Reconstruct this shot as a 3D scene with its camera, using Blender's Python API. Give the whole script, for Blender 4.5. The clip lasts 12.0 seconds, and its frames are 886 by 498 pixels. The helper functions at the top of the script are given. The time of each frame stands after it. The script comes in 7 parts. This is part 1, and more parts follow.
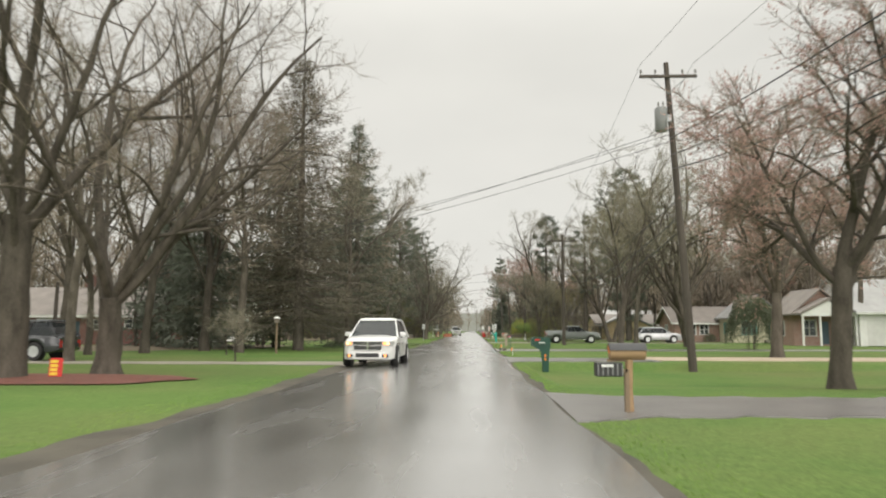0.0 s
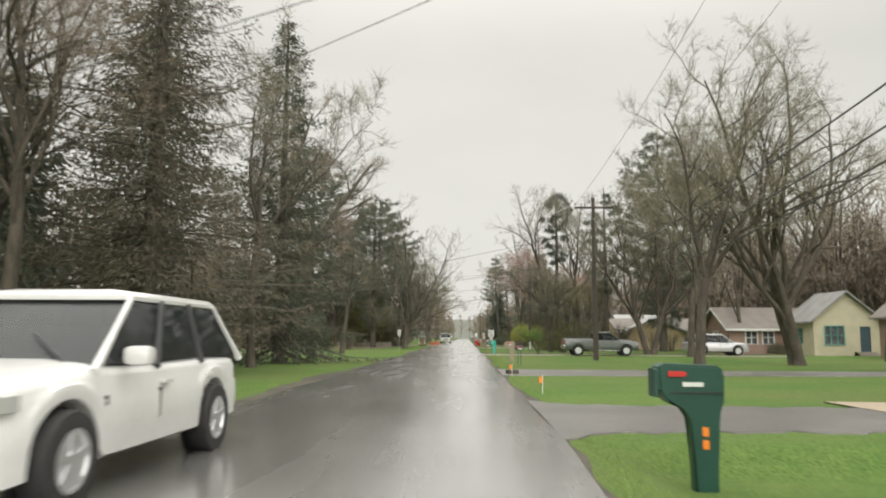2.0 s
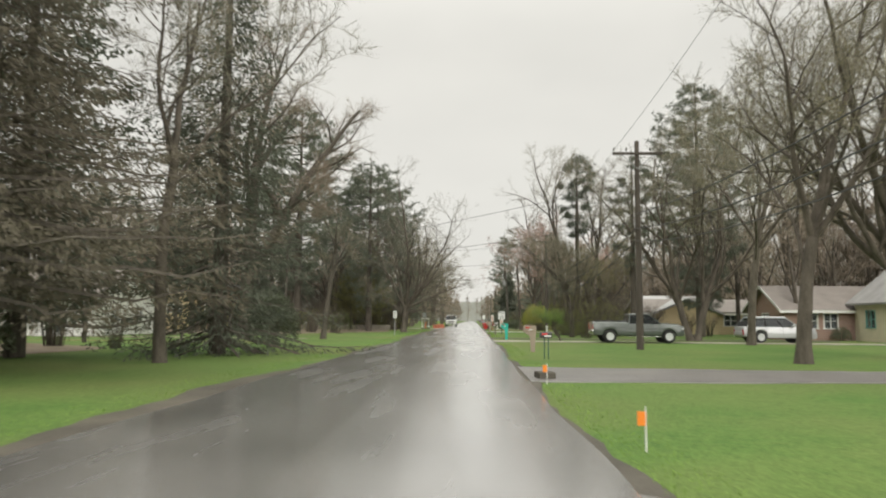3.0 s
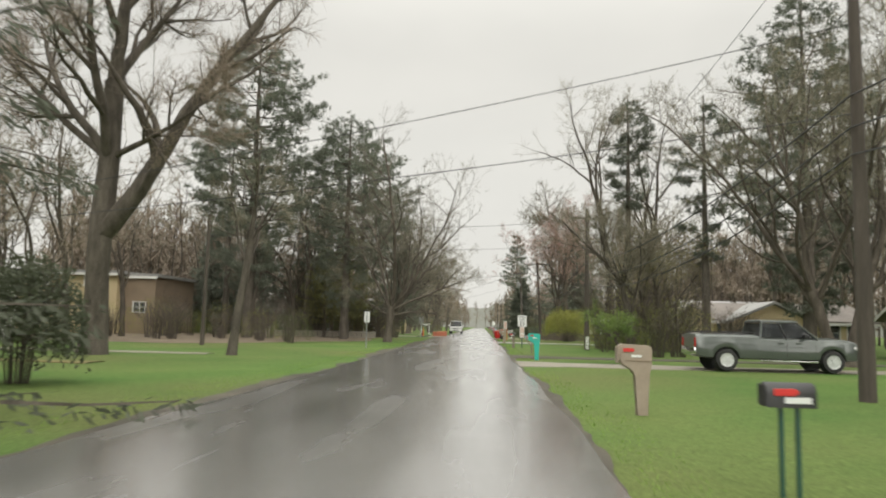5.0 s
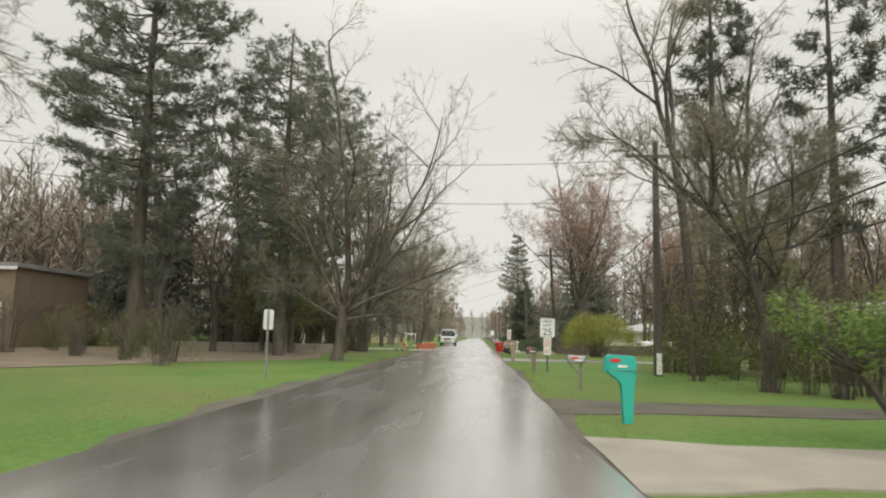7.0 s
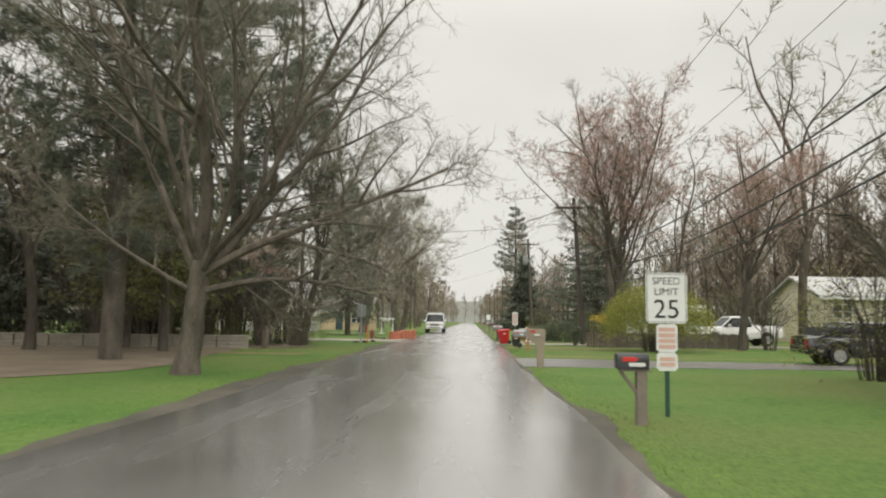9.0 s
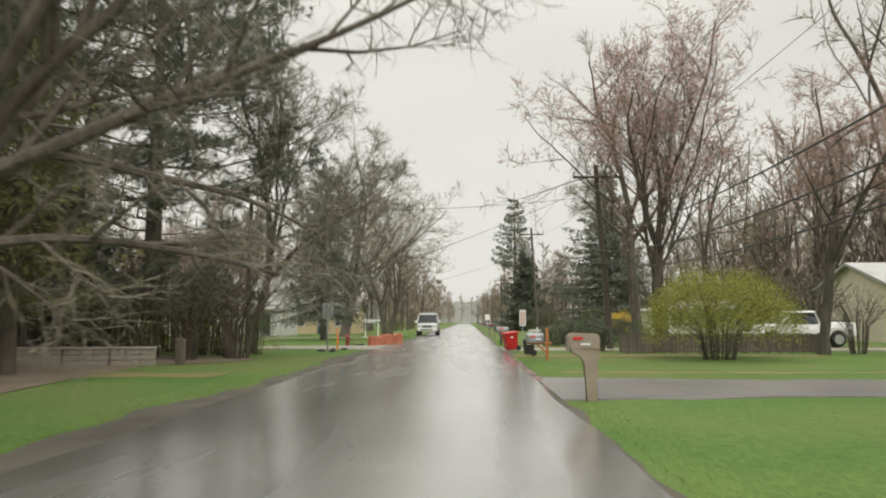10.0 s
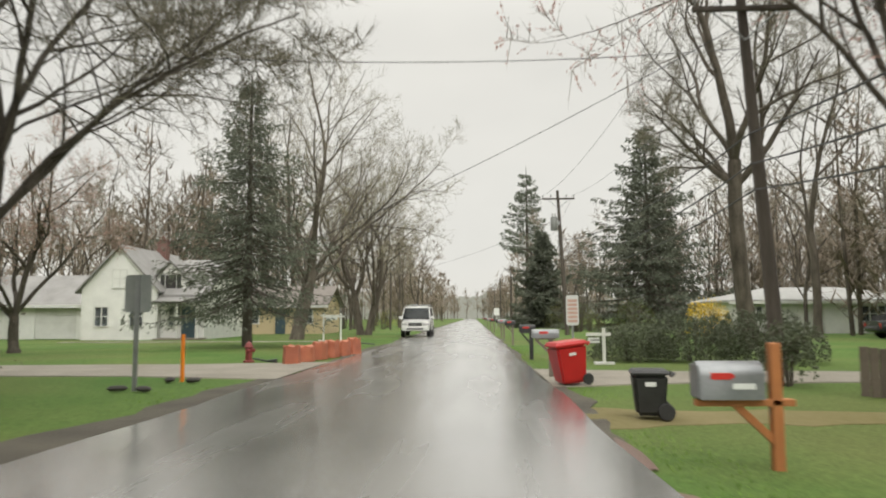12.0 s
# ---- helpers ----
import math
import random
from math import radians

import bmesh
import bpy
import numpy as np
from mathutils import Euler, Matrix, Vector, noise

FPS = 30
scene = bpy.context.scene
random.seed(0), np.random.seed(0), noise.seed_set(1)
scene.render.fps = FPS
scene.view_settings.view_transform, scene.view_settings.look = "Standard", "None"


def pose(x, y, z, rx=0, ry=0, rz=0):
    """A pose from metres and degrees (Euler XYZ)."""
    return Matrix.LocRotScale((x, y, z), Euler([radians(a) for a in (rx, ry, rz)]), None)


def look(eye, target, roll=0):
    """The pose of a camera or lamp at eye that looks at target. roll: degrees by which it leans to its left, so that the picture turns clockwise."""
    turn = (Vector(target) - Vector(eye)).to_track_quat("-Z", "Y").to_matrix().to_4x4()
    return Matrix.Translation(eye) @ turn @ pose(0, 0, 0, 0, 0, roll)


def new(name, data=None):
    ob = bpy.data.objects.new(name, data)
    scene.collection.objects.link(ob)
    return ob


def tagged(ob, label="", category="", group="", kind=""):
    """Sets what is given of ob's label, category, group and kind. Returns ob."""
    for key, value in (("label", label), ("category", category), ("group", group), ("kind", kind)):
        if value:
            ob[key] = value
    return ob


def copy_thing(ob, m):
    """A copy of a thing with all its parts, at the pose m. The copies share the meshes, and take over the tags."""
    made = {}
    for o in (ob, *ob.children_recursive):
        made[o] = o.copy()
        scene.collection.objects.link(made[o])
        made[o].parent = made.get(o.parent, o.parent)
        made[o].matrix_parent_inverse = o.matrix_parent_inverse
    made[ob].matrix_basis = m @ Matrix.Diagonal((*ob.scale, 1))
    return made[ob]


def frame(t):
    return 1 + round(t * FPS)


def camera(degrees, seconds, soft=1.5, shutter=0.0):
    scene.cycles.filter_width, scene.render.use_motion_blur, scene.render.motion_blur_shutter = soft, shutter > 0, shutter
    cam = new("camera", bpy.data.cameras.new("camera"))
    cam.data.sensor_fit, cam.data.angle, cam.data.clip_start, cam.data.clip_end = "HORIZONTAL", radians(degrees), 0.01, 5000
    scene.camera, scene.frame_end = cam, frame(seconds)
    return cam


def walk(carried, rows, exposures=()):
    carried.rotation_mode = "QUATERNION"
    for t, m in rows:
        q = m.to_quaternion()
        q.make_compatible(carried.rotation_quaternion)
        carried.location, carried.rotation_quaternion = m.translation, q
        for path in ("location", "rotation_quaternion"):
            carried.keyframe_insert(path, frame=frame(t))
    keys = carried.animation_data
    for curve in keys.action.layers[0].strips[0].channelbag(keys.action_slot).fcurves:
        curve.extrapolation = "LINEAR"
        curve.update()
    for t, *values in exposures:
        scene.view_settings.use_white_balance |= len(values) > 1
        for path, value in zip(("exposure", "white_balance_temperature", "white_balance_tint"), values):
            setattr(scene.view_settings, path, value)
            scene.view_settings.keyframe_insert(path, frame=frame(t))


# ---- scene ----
cam = camera(62.9, 12.0, soft=2.0, shutter=0.3)
PATH = [
    (0, pose(-0.000, -0.000, 1.369, 96.356, -0.119, 2.372)),
    (0.5, pose(0.087, 5.442, 1.369, 96.393, -0.635, 2.234)),
    (1, pose(0.155, 10.784, 1.369, 96.406, -0.464, 2.135)),
    (1.5, pose(0.205, 16.034, 1.369, 96.591, -0.286, 1.993)),
    (2, pose(0.240, 21.197, 1.369, 96.905, -0.307, 1.832)),
    (2.5, pose(0.261, 26.281, 1.369, 97.793, -0.589, 1.840)),
    (3, pose(0.269, 31.292, 1.369, 95.523, -0.461, 2.399)),
    (5, pose(0.206, 50.749, 1.369, 95.994, -1.316, 3.049)),
    (5.5, pose(0.173, 55.500, 1.369, 96.239, -1.309, 2.983)),
    (6, pose(0.138, 60.219, 1.369, 96.640, -0.808, 2.988)),
    (6.5, pose(0.100, 64.914, 1.369, 96.780, -1.305, 2.822)),
    (8.5, pose(-0.039, 83.578, 1.369, 96.272, -0.673, 2.245)),
    (9, pose(-0.063, 88.250, 1.369, 95.616, -0.829, 2.168)),
    (9.5, pose(-0.080, 92.937, 1.369, 95.266, -0.549, 2.055)),
    (10, pose(-0.087, 97.648, 1.369, 95.690, 0.059, 1.937)),
    (10.5, pose(-0.085, 102.388, 1.369, 95.964, 0.170, 1.869)),
    (11, pose(-0.071, 107.164, 1.369, 95.841, -0.123, 1.911)),
    (11.5, pose(-0.043, 111.983, 1.369, 95.629, -0.533, 1.963)),
    (12, pose(0.000, 116.852, 1.369, 95.351, 0.303, 2.359)),
]
walk(cam, PATH, exposures=[(0.0, 0.12, 6650, 9), (12.0, 0.12, 6650, 9)])

# ---- world, light, exposure ----
world = bpy.data.worlds.new("overcast_sky")
scene.world = world
world.use_nodes = True
wn, wl = world.node_tree.nodes, world.node_tree.links
wn.clear()
w_out = wn.new("ShaderNodeOutputWorld")
w_bg = wn.new("ShaderNodeBackground")
w_sky = wn.new("ShaderNodeTexSky")
w_sky.sky_type = "NISHITA"
w_sky.sun_disc = False
w_sky.sun_elevation = radians(30)
w_sky.sun_rotation = radians(169)
w_hsv = wn.new("ShaderNodeHueSaturation")
w_hsv.inputs["Saturation"].default_value = 0.12
w_hsv.inputs["Value"].default_value = 0.10
wl.new(w_sky.outputs["Color"], w_hsv.inputs["Color"])
# a closed layer of rain cloud: pale grey, with slow soft swells
w_co = wn.new("ShaderNodeTexCoord")
w_map = wn.new("ShaderNodeMapping")
w_map.inputs["Scale"].default_value = (1.6, 1.6, 3.2)
wl.new(w_co.outputs["Generated"], w_map.inputs["Vector"])
w_no = wn.new("ShaderNodeTexNoise")
w_no.inputs["Scale"].default_value = 1.4
w_no.inputs["Detail"].default_value = 4
wl.new(w_map.outputs["Vector"], w_no.inputs["Vector"])
w_rp = wn.new("ShaderNodeValToRGB")
w_rp.color_ramp.elements[0].position, w_rp.color_ramp.elements[0].color = 0.3, (0.68, 0.675, 0.64, 1)
w_rp.color_ramp.elements[1].position, w_rp.color_ramp.elements[1].color = 0.72, (0.80, 0.79, 0.745, 1)
wl.new(w_no.outputs["Fac"], w_rp.inputs["Fac"])
w_mix = wn.new("ShaderNodeMix")
w_mix.data_type = "RGBA"
w_mix.inputs["Factor"].default_value = 0.85
wl.new(w_hsv.outputs["Color"], w_mix.inputs["A"])
wl.new(w_rp.outputs["Color"], w_mix.inputs["B"])
wl.new(w_mix.outputs["Result"], w_bg.inputs["Color"])
# an overcast sky is far brighter overhead than near the horizon
w_sep = wn.new("ShaderNodeSeparateXYZ")
wl.new(w_co.outputs["Generated"], w_sep.inputs["Vector"])
w_zen = wn.new("ShaderNodeMapRange")
w_zen.interpolation_type = "SMOOTHSTEP"
w_zen.inputs["From Min"].default_value, w_zen.inputs["From Max"].default_value = 0.34, 0.95
w_zen.inputs["To Min"].default_value, w_zen.inputs["To Max"].default_value = 1.0, 3.9
wl.new(w_sep.outputs["Z"], w_zen.inputs["Value"])
wl.new(w_zen.outputs["Result"], w_bg.inputs["Strength"])
wl.new(w_bg.outputs["Background"], w_out.inputs["Surface"])
sun = new("sun", bpy.data.lights.new("sun", "SUN"))
sun.data.energy, sun.data.angle, sun.data.color = 1.5, radians(60), (1.0, 0.97, 0.92)
sun.matrix_world = look((20, -60, 58), (0, 40, 0))

# ---- materials ----
def mat(name, a, b=None, scale=3.0, fine=40.0, rough=0.7, bump=0.0, metal=0.0, spec=0.5, rand=0.0, coat=0.0, detail=5.0, stretch=(1, 1, 1)):
    """A procedural surface: two colours mixed by coarse and fine noise, with relief and a spread from piece to piece."""
    m = bpy.data.materials.new(name)
    m.use_nodes = True
    n, l = m.node_tree.nodes, m.node_tree.links
    p = n["Principled BSDF"]
    b = b or tuple(c * 0.8 for c in a)
    tc = n.new("ShaderNodeTexCoord")
    mp = n.new("ShaderNodeMapping")
    mp.inputs["Scale"].default_value = stretch
    l.new(tc.outputs["Object"], mp.inputs["Vector"])
    n1, n2 = n.new("ShaderNodeTexNoise"), n.new("ShaderNodeTexNoise")
    n1.inputs["Scale"].default_value, n2.inputs["Scale"].default_value = scale, fine
    n1.inputs["Detail"].default_value, n2.inputs["Detail"].default_value = detail, 3.0
    l.new(mp.outputs["Vector"], n1.inputs["Vector"])
    l.new(mp.outputs["Vector"], n2.inputs["Vector"])
    add = n.new("ShaderNodeMath")
    add.operation = "MULTIPLY_ADD"
    l.new(n2.outputs["Fac"], add.inputs[0])
    add.inputs[1].default_value = 0.5
    l.new(n1.outputs["Fac"], add.inputs[2])
    rp = n.new("ShaderNodeMapRange")
    rp.inputs["From Min"].default_value, rp.inputs["From Max"].default_value = 0.5, 1.0
    l.new(add.outputs[0], rp.inputs["Value"])
    mx = n.new("ShaderNodeMix")
    mx.data_type = "RGBA"
    mx.inputs["A"].default_value, mx.inputs["B"].default_value = (*a, 1), (*b, 1)
    l.new(rp.outputs["Result"], mx.inputs["Factor"])
    colour = mx.outputs["Result"]
    if rand:
        oi, mr, hs = n.new("ShaderNodeObjectInfo"), n.new("ShaderNodeMapRange"), n.new("ShaderNodeHueSaturation")
        mr.inputs["To Min"].default_value, mr.inputs["To Max"].default_value = 1 - rand, 1 + rand
        l.new(oi.outputs["Random"], mr.inputs["Value"])
        l.new(mr.outputs["Result"], hs.inputs["Value"])
        l.new(colour, hs.inputs["Color"])
        colour = hs.outputs["Color"]
    l.new(colour, p.inputs["Base Color"])
    p.inputs["Roughness"].default_value, p.inputs["Metallic"].default_value = rough, metal
    p.inputs["Specular IOR Level"].default_value = spec
    p.inputs["Coat Weight"].default_value, p.inputs["Coat Roughness"].default_value = coat, 0.06
    if bump:
        bp = n.new("ShaderNodeBump")
        bp.inputs["Strength"].default_value, bp.inputs["Distance"].default_value = bump, 0.02
        l.new(n2.outputs["Fac"], bp.inputs["Height"])
        l.new(bp.outputs["Normal"], p.inputs["Normal"])
    return m


def nodes_of(m):
    return m.node_tree.nodes, m.node_tree.links, m.node_tree.nodes["Principled BSDF"]


def glass(name, tint, rough=0.02):
    m = bpy.data.materials.new(name)
    m.use_nodes = True
    p = m.node_tree.nodes["Principled BSDF"]
    p.inputs["Base Color"].default_value = (*tint, 1)
    p.inputs["Roughness"].default_value, p.inputs["IOR"].default_value = rough, 1.3
    p.inputs["Transmission Weight"].default_value = 0.9
    return m


def lamp_mat(name, col, power):
    m = bpy.data.materials.new(name)
    m.use_nodes = True
    p = m.node_tree.nodes["Principled BSDF"]
    p.inputs["Base Color"].default_value = (*col, 1)
    p.inputs["Emission Color"].default_value, p.inputs["Emission Strength"].default_value = (*col, 1), power
    return m


def see_through(m, amount):
    """Thin leaves pass part of the light that falls on them."""
    n, l, p = nodes_of(m)
    tr, mx = n.new("ShaderNodeBsdfTranslucent"), n.new("ShaderNodeMixShader")
    l.new(p.inputs["Base Color"].links[0].from_socket, tr.inputs["Color"])
    mx.inputs["Fac"].default_value = amount
    l.new(p.outputs["BSDF"], mx.inputs[1])
    l.new(tr.outputs["BSDF"], mx.inputs[2])
    l.new(mx.outputs["Shader"], n["Material Output"].inputs["Surface"])


def mottle(m):
    """Lawn that is thin and brown in places, with fine uneven tufts."""
    n, l, p = nodes_of(m)
    old = p.inputs["Base Color"].links[0].from_socket
    tc, no, fi = n.new("ShaderNodeTexCoord"), n.new("ShaderNodeTexNoise"), n.new("ShaderNodeTexNoise")
    no.inputs["Scale"].default_value, no.inputs["Detail"].default_value = 0.11, 6
    fi.inputs["Scale"].default_value, fi.inputs["Detail"].default_value = 26, 4
    l.new(tc.outputs["Object"], no.inputs["Vector"])
    l.new(tc.outputs["Object"], fi.inputs["Vector"])
    mr, mx = n.new("ShaderNodeMapRange"), n.new("ShaderNodeMix")
    mr.inputs["From Min"].default_value, mr.inputs["From Max"].default_value = 0.42, 0.72
    mr.inputs["To Max"].default_value = 0.75
    l.new(no.outputs["Fac"], mr.inputs["Value"])
    mx.data_type = "RGBA"
    mx.inputs["B"].default_value = (0.115, 0.115, 0.045, 1)
    l.new(mr.outputs["Result"], mx.inputs["Factor"])
    l.new(old, mx.inputs["A"])
    hs, fr = n.new("ShaderNodeHueSaturation"), n.new("ShaderNodeMapRange")
    fr.inputs["From Min"].default_value, fr.inputs["From Max"].default_value = 0.3, 0.7
    fr.inputs["To Min"].default_value, fr.inputs["To Max"].default_value = 0.6, 1.3
    l.new(fi.outputs["Fac"], fr.inputs["Value"])
    l.new(fr.outputs["Result"], hs.inputs["Value"])
    l.new(mx.outputs["Result"], hs.inputs["Color"])
    l.new(hs.outputs["Color"], p.inputs["Base Color"])


def wet_asphalt(name):
    """Worn wet asphalt: dark aggregate, paler wheel tracks, standing water that turns glossy in patches."""
    m = mat(name, (0.13, 0.127, 0.12), (0.21, 0.205, 0.195), 0.5, 55, 0.4, 0.03, coat=1.0)
    n, l, p = nodes_of(m)
    tc = n.new("ShaderNodeTexCoord")
    mp = n.new("ShaderNodeMapping")
    mp.inputs["Scale"].default_value = (1.0, 0.12, 1.0)
    l.new(tc.outputs["Object"], mp.inputs["Vector"])
    no = n.new("ShaderNodeTexNoise")
    no.inputs["Scale"].default_value, no.inputs["Detail"].default_value = 1.1, 6
    l.new(mp.outputs["Vector"], no.inputs["Vector"])
    mr = n.new("ShaderNodeMapRange")
    mr.inputs["From Min"].default_value, mr.inputs["From Max"].default_value = 0.35, 0.65
    mr.inputs["To Min"].default_value, mr.inputs["To Max"].default_value = 0.15, 0.32
    l.new(no.outputs["Fac"], mr.inputs["Value"])
    l.new(mr.outputs["Result"], p.inputs["Roughness"])
    p.inputs["Specular IOR Level"].default_value = 0.75
    p.inputs["Coat Roughness"].default_value = 0.19
    p.inputs["Coat IOR"].default_value = 1.65
    return m


def brick_mat(name, a, b, mortar):
    m = mat(name, a, b, 1.2, 30, 0.8, 0.2)
    n, l, p = nodes_of(m)
    br = n.new("ShaderNodeTexBrick")
    br.inputs["Color1"].default_value, br.inputs["Color2"].default_value, br.inputs["Mortar"].default_value = (*a, 1), (*b, 1), (*mortar, 1)
    br.inputs["Scale"].default_value = 1.0
    br.inputs["Brick Width"].default_value, br.inputs["Row Height"].default_value, br.inputs["Mortar Size"].default_value = 0.215, 0.075, 0.008
    tc, sx, cx = n.new("ShaderNodeTexCoord"), n.new("ShaderNodeSeparateXYZ"), n.new("ShaderNodeCombineXYZ")
    su = n.new("ShaderNodeMath")
    l.new(tc.outputs["Object"], sx.inputs["Vector"])
    l.new(sx.outputs["X"], su.inputs[0])
    l.new(sx.outputs["Y"], su.inputs[1])
    l.new(su.outputs[0], cx.inputs["X"])
    l.new(sx.outputs["Z"], cx.inputs["Y"])
    l.new(cx.outputs["Vector"], br.inputs["Vector"])
    l.new(br.outputs["Color"], p.inputs["Base Color"])
    return m


def siding_mat(name, a, step=0.12):
    """Painted clapboard: a saw-tooth relief by height."""
    m = mat(name, a, tuple(c * 0.85 for c in a), 1.5, 25, 0.6, 0.0)
    n, l, p = nodes_of(m)
    wv = n.new("ShaderNodeTexWave")
    wv.wave_type, wv.bands_direction, wv.wave_profile = "BANDS", "Z", "SAW"
    wv.inputs["Scale"].default_value = 1 / step / 3.14159 * 1.57
    tc, bp = n.new("ShaderNodeTexCoord"), n.new("ShaderNodeBump")
    bp.inputs["Distance"].default_value = 0.006
    l.new(tc.outputs["Object"], wv.inputs["Vector"])
    l.new(wv.outputs["Fac"], bp.inputs["Height"])
    l.new(bp.outputs["Normal"], p.inputs["Normal"])
    return m


M_ROAD = wet_asphalt("wet_asphalt")
M_GRASS = mat("lawn", (0.058, 0.122, 0.026), (0.122, 0.182, 0.048), 0.22, 5, 0.95, 0.6, spec=0.15, detail=9)
mottle(M_GRASS)
M_BLADE = mat("grass_blades", (0.13, 0.23, 0.045), (0.20, 0.30, 0.07), 0.3, 3, 0.8, spec=0.2)
M_SHOULDER = mat("wet_gravel_shoulder", (0.055, 0.05, 0.042), (0.115, 0.104, 0.082), 0.8, 30, 0.8, 0.7, spec=0.2)
M_GRAVEL = mat("pale_gravel", (0.17, 0.152, 0.125), (0.27, 0.245, 0.20), 0.9, 35, 0.75, 0.7)
M_DRIVE = mat("wet_driveway", (0.10, 0.095, 0.09), (0.17, 0.16, 0.15), 0.7, 40, 0.35, 0.3)
M_SAND = mat("tan_gravel_drive", (0.30, 0.24, 0.17), (0.40, 0.33, 0.25), 0.8, 30, 0.8, 0.5)
M_DEADGRASS = mat("dead_tan_grass", (0.14, 0.125, 0.05), (0.21, 0.175, 0.095), 0.5, 9, 0.95, 0.7, spec=0.15)
M_DIRT = mat("leaf_litter", (0.11, 0.088, 0.062), (0.19, 0.155, 0.115), 0.6, 14, 0.95, 0.8, spec=0.2)
M_MULCH = mat("red_mulch", (0.16, 0.055, 0.035), (0.09, 0.035, 0.025), 3, 25, 0.9, 0.9)
M_CLAY = mat("red_dirt_patch", (0.16, 0.085, 0.065), (0.10, 0.075, 0.06), 1, 25, 0.6, 0.5)
M_BARK = mat("grey_brown_bark", (0.048, 0.041, 0.033), (0.135, 0.116, 0.094), 4, 30, 0.9, 0.9, rand=0.2, stretch=(1, 1, 0.3), spec=0.2)
M_BARKD = mat("dark_wet_bark", (0.05, 0.043, 0.035), (0.135, 0.118, 0.096), 4, 30, 0.85, 0.9, rand=0.15, stretch=(1, 1, 0.3), spec=0.25)
M_TWIG = mat("twigs", (0.18, 0.165, 0.125), (0.27, 0.248, 0.19), 1, 9, 0.9, rand=0.2, spec=0.2)
M_TWIGR = mat("reddish_twigs", (0.20, 0.165, 0.13), (0.29, 0.24, 0.19), 1, 9, 0.9, rand=0.15, spec=0.2)
M_BUDR = mat("red_buds", (0.46, 0.27, 0.235), (0.56, 0.37, 0.325), 2, 9, 0.8, spec=0.2)
M_BUDB = mat("brown_buds", (0.18, 0.14, 0.085), (0.25, 0.195, 0.12), 2, 9, 0.8, spec=0.2)
M_BUDY = mat("yellow_green_buds", (0.20, 0.19, 0.07), (0.28, 0.25, 0.10), 2, 9, 0.8, spec=0.2)
M_SPRUCE = mat("spruce_needles", (0.098, 0.112, 0.084), (0.14, 0.15, 0.115), 0.8, 8, 0.9, rand=0.15, spec=0.1)
M_SPRUCEB = mat("browned_spruce_needles", (0.115, 0.103, 0.076), (0.17, 0.149, 0.112), 0.5, 8, 0.85, rand=0.15, spec=0.2)
M_PINE = mat("pine_needles", (0.125, 0.142, 0.11), (0.17, 0.185, 0.145), 0.8, 8, 0.9, rand=0.15, spec=0.1)
M_CEDAR = mat("olive_cedar_sprays", (0.135, 0.14, 0.06), (0.20, 0.195, 0.09), 0.8, 8, 0.9, rand=0.1, spec=0.1)
M_LEAFY = mat("young_leaves", (0.10, 0.17, 0.03), (0.17, 0.24, 0.05), 1, 10, 0.6, rand=0.1)
M_LEAFG = mat("dull_green_leaves", (0.085, 0.12, 0.032), (0.14, 0.165, 0.052), 1, 10, 0.7, spec=0.2)
M_BRUSH = mat("brown_brush", (0.17, 0.14, 0.105), (0.25, 0.21, 0.16), 1, 9, 0.9, rand=0.2, spec=0.15)
M_LEAFO = mat("olive_spring_leaves", (0.22, 0.235, 0.055), (0.31, 0.315, 0.09), 1, 10, 0.9, spec=0.1)
M_LEAFD = mat("dark_shrub_leaves", (0.08, 0.098, 0.055), (0.125, 0.14, 0.085), 1, 10, 0.6, rand=0.15)
M_YELLOW = mat("forsythia_flowers", (0.65, 0.42, 0.03), (0.75, 0.55, 0.06), 2, 10, 0.7)
for leaf_mat in (M_CEDAR, M_SPRUCE, M_SPRUCEB, M_PINE, M_LEAFY, M_LEAFG, M_LEAFO, M_LEAFD, M_BUDR):
    see_through(leaf_mat, 0.3)
M_POLE = mat("weathered_pole_wood", (0.05, 0.041, 0.034), (0.10, 0.083, 0.068), 2, 20, 0.85, 0.6, stretch=(3, 3, 0.25))
M_METAL = mat("galvanised_steel", (0.34, 0.35, 0.35), (0.26, 0.27, 0.27), 5, 40, 0.45, metal=0.7)
M_GREYTIN = mat("grey_mailbox_tin", (0.20, 0.21, 0.22), (0.28, 0.29, 0.30), 3, 30, 0.35, metal=0.5)
M_WIRE = mat("black_cable", (0.02, 0.02, 0.02), (0.04, 0.04, 0.04), 5, 20, 0.6)
M_CERAM = mat("insulator", (0.25, 0.24, 0.23), None, 8, 30, 0.2)
M_TANK = mat("transformer_grey", (0.22, 0.225, 0.22), (0.16, 0.165, 0.16), 3, 20, 0.5)
M_RUBBER = mat("tyre_rubber", (0.02, 0.02, 0.02), (0.035, 0.035, 0.034), 6, 40, 0.8, 0.2)
M_RIM = mat("alloy_rim", (0.66, 0.67, 0.68), (0.55, 0.56, 0.57), 6, 40, 0.3, metal=0.7)
M_BLACK = mat("black_plastic", (0.018, 0.018, 0.019), (0.03, 0.03, 0.031), 5, 40, 0.45)
M_CHROME = mat("chrome", (0.7, 0.7, 0.7), (0.6, 0.6, 0.6), 5, 40, 0.12, metal=1.0)
M_SEAT = mat("dark_car_interior", (0.03, 0.03, 0.032), (0.05, 0.05, 0.05), 4, 30, 0.9)
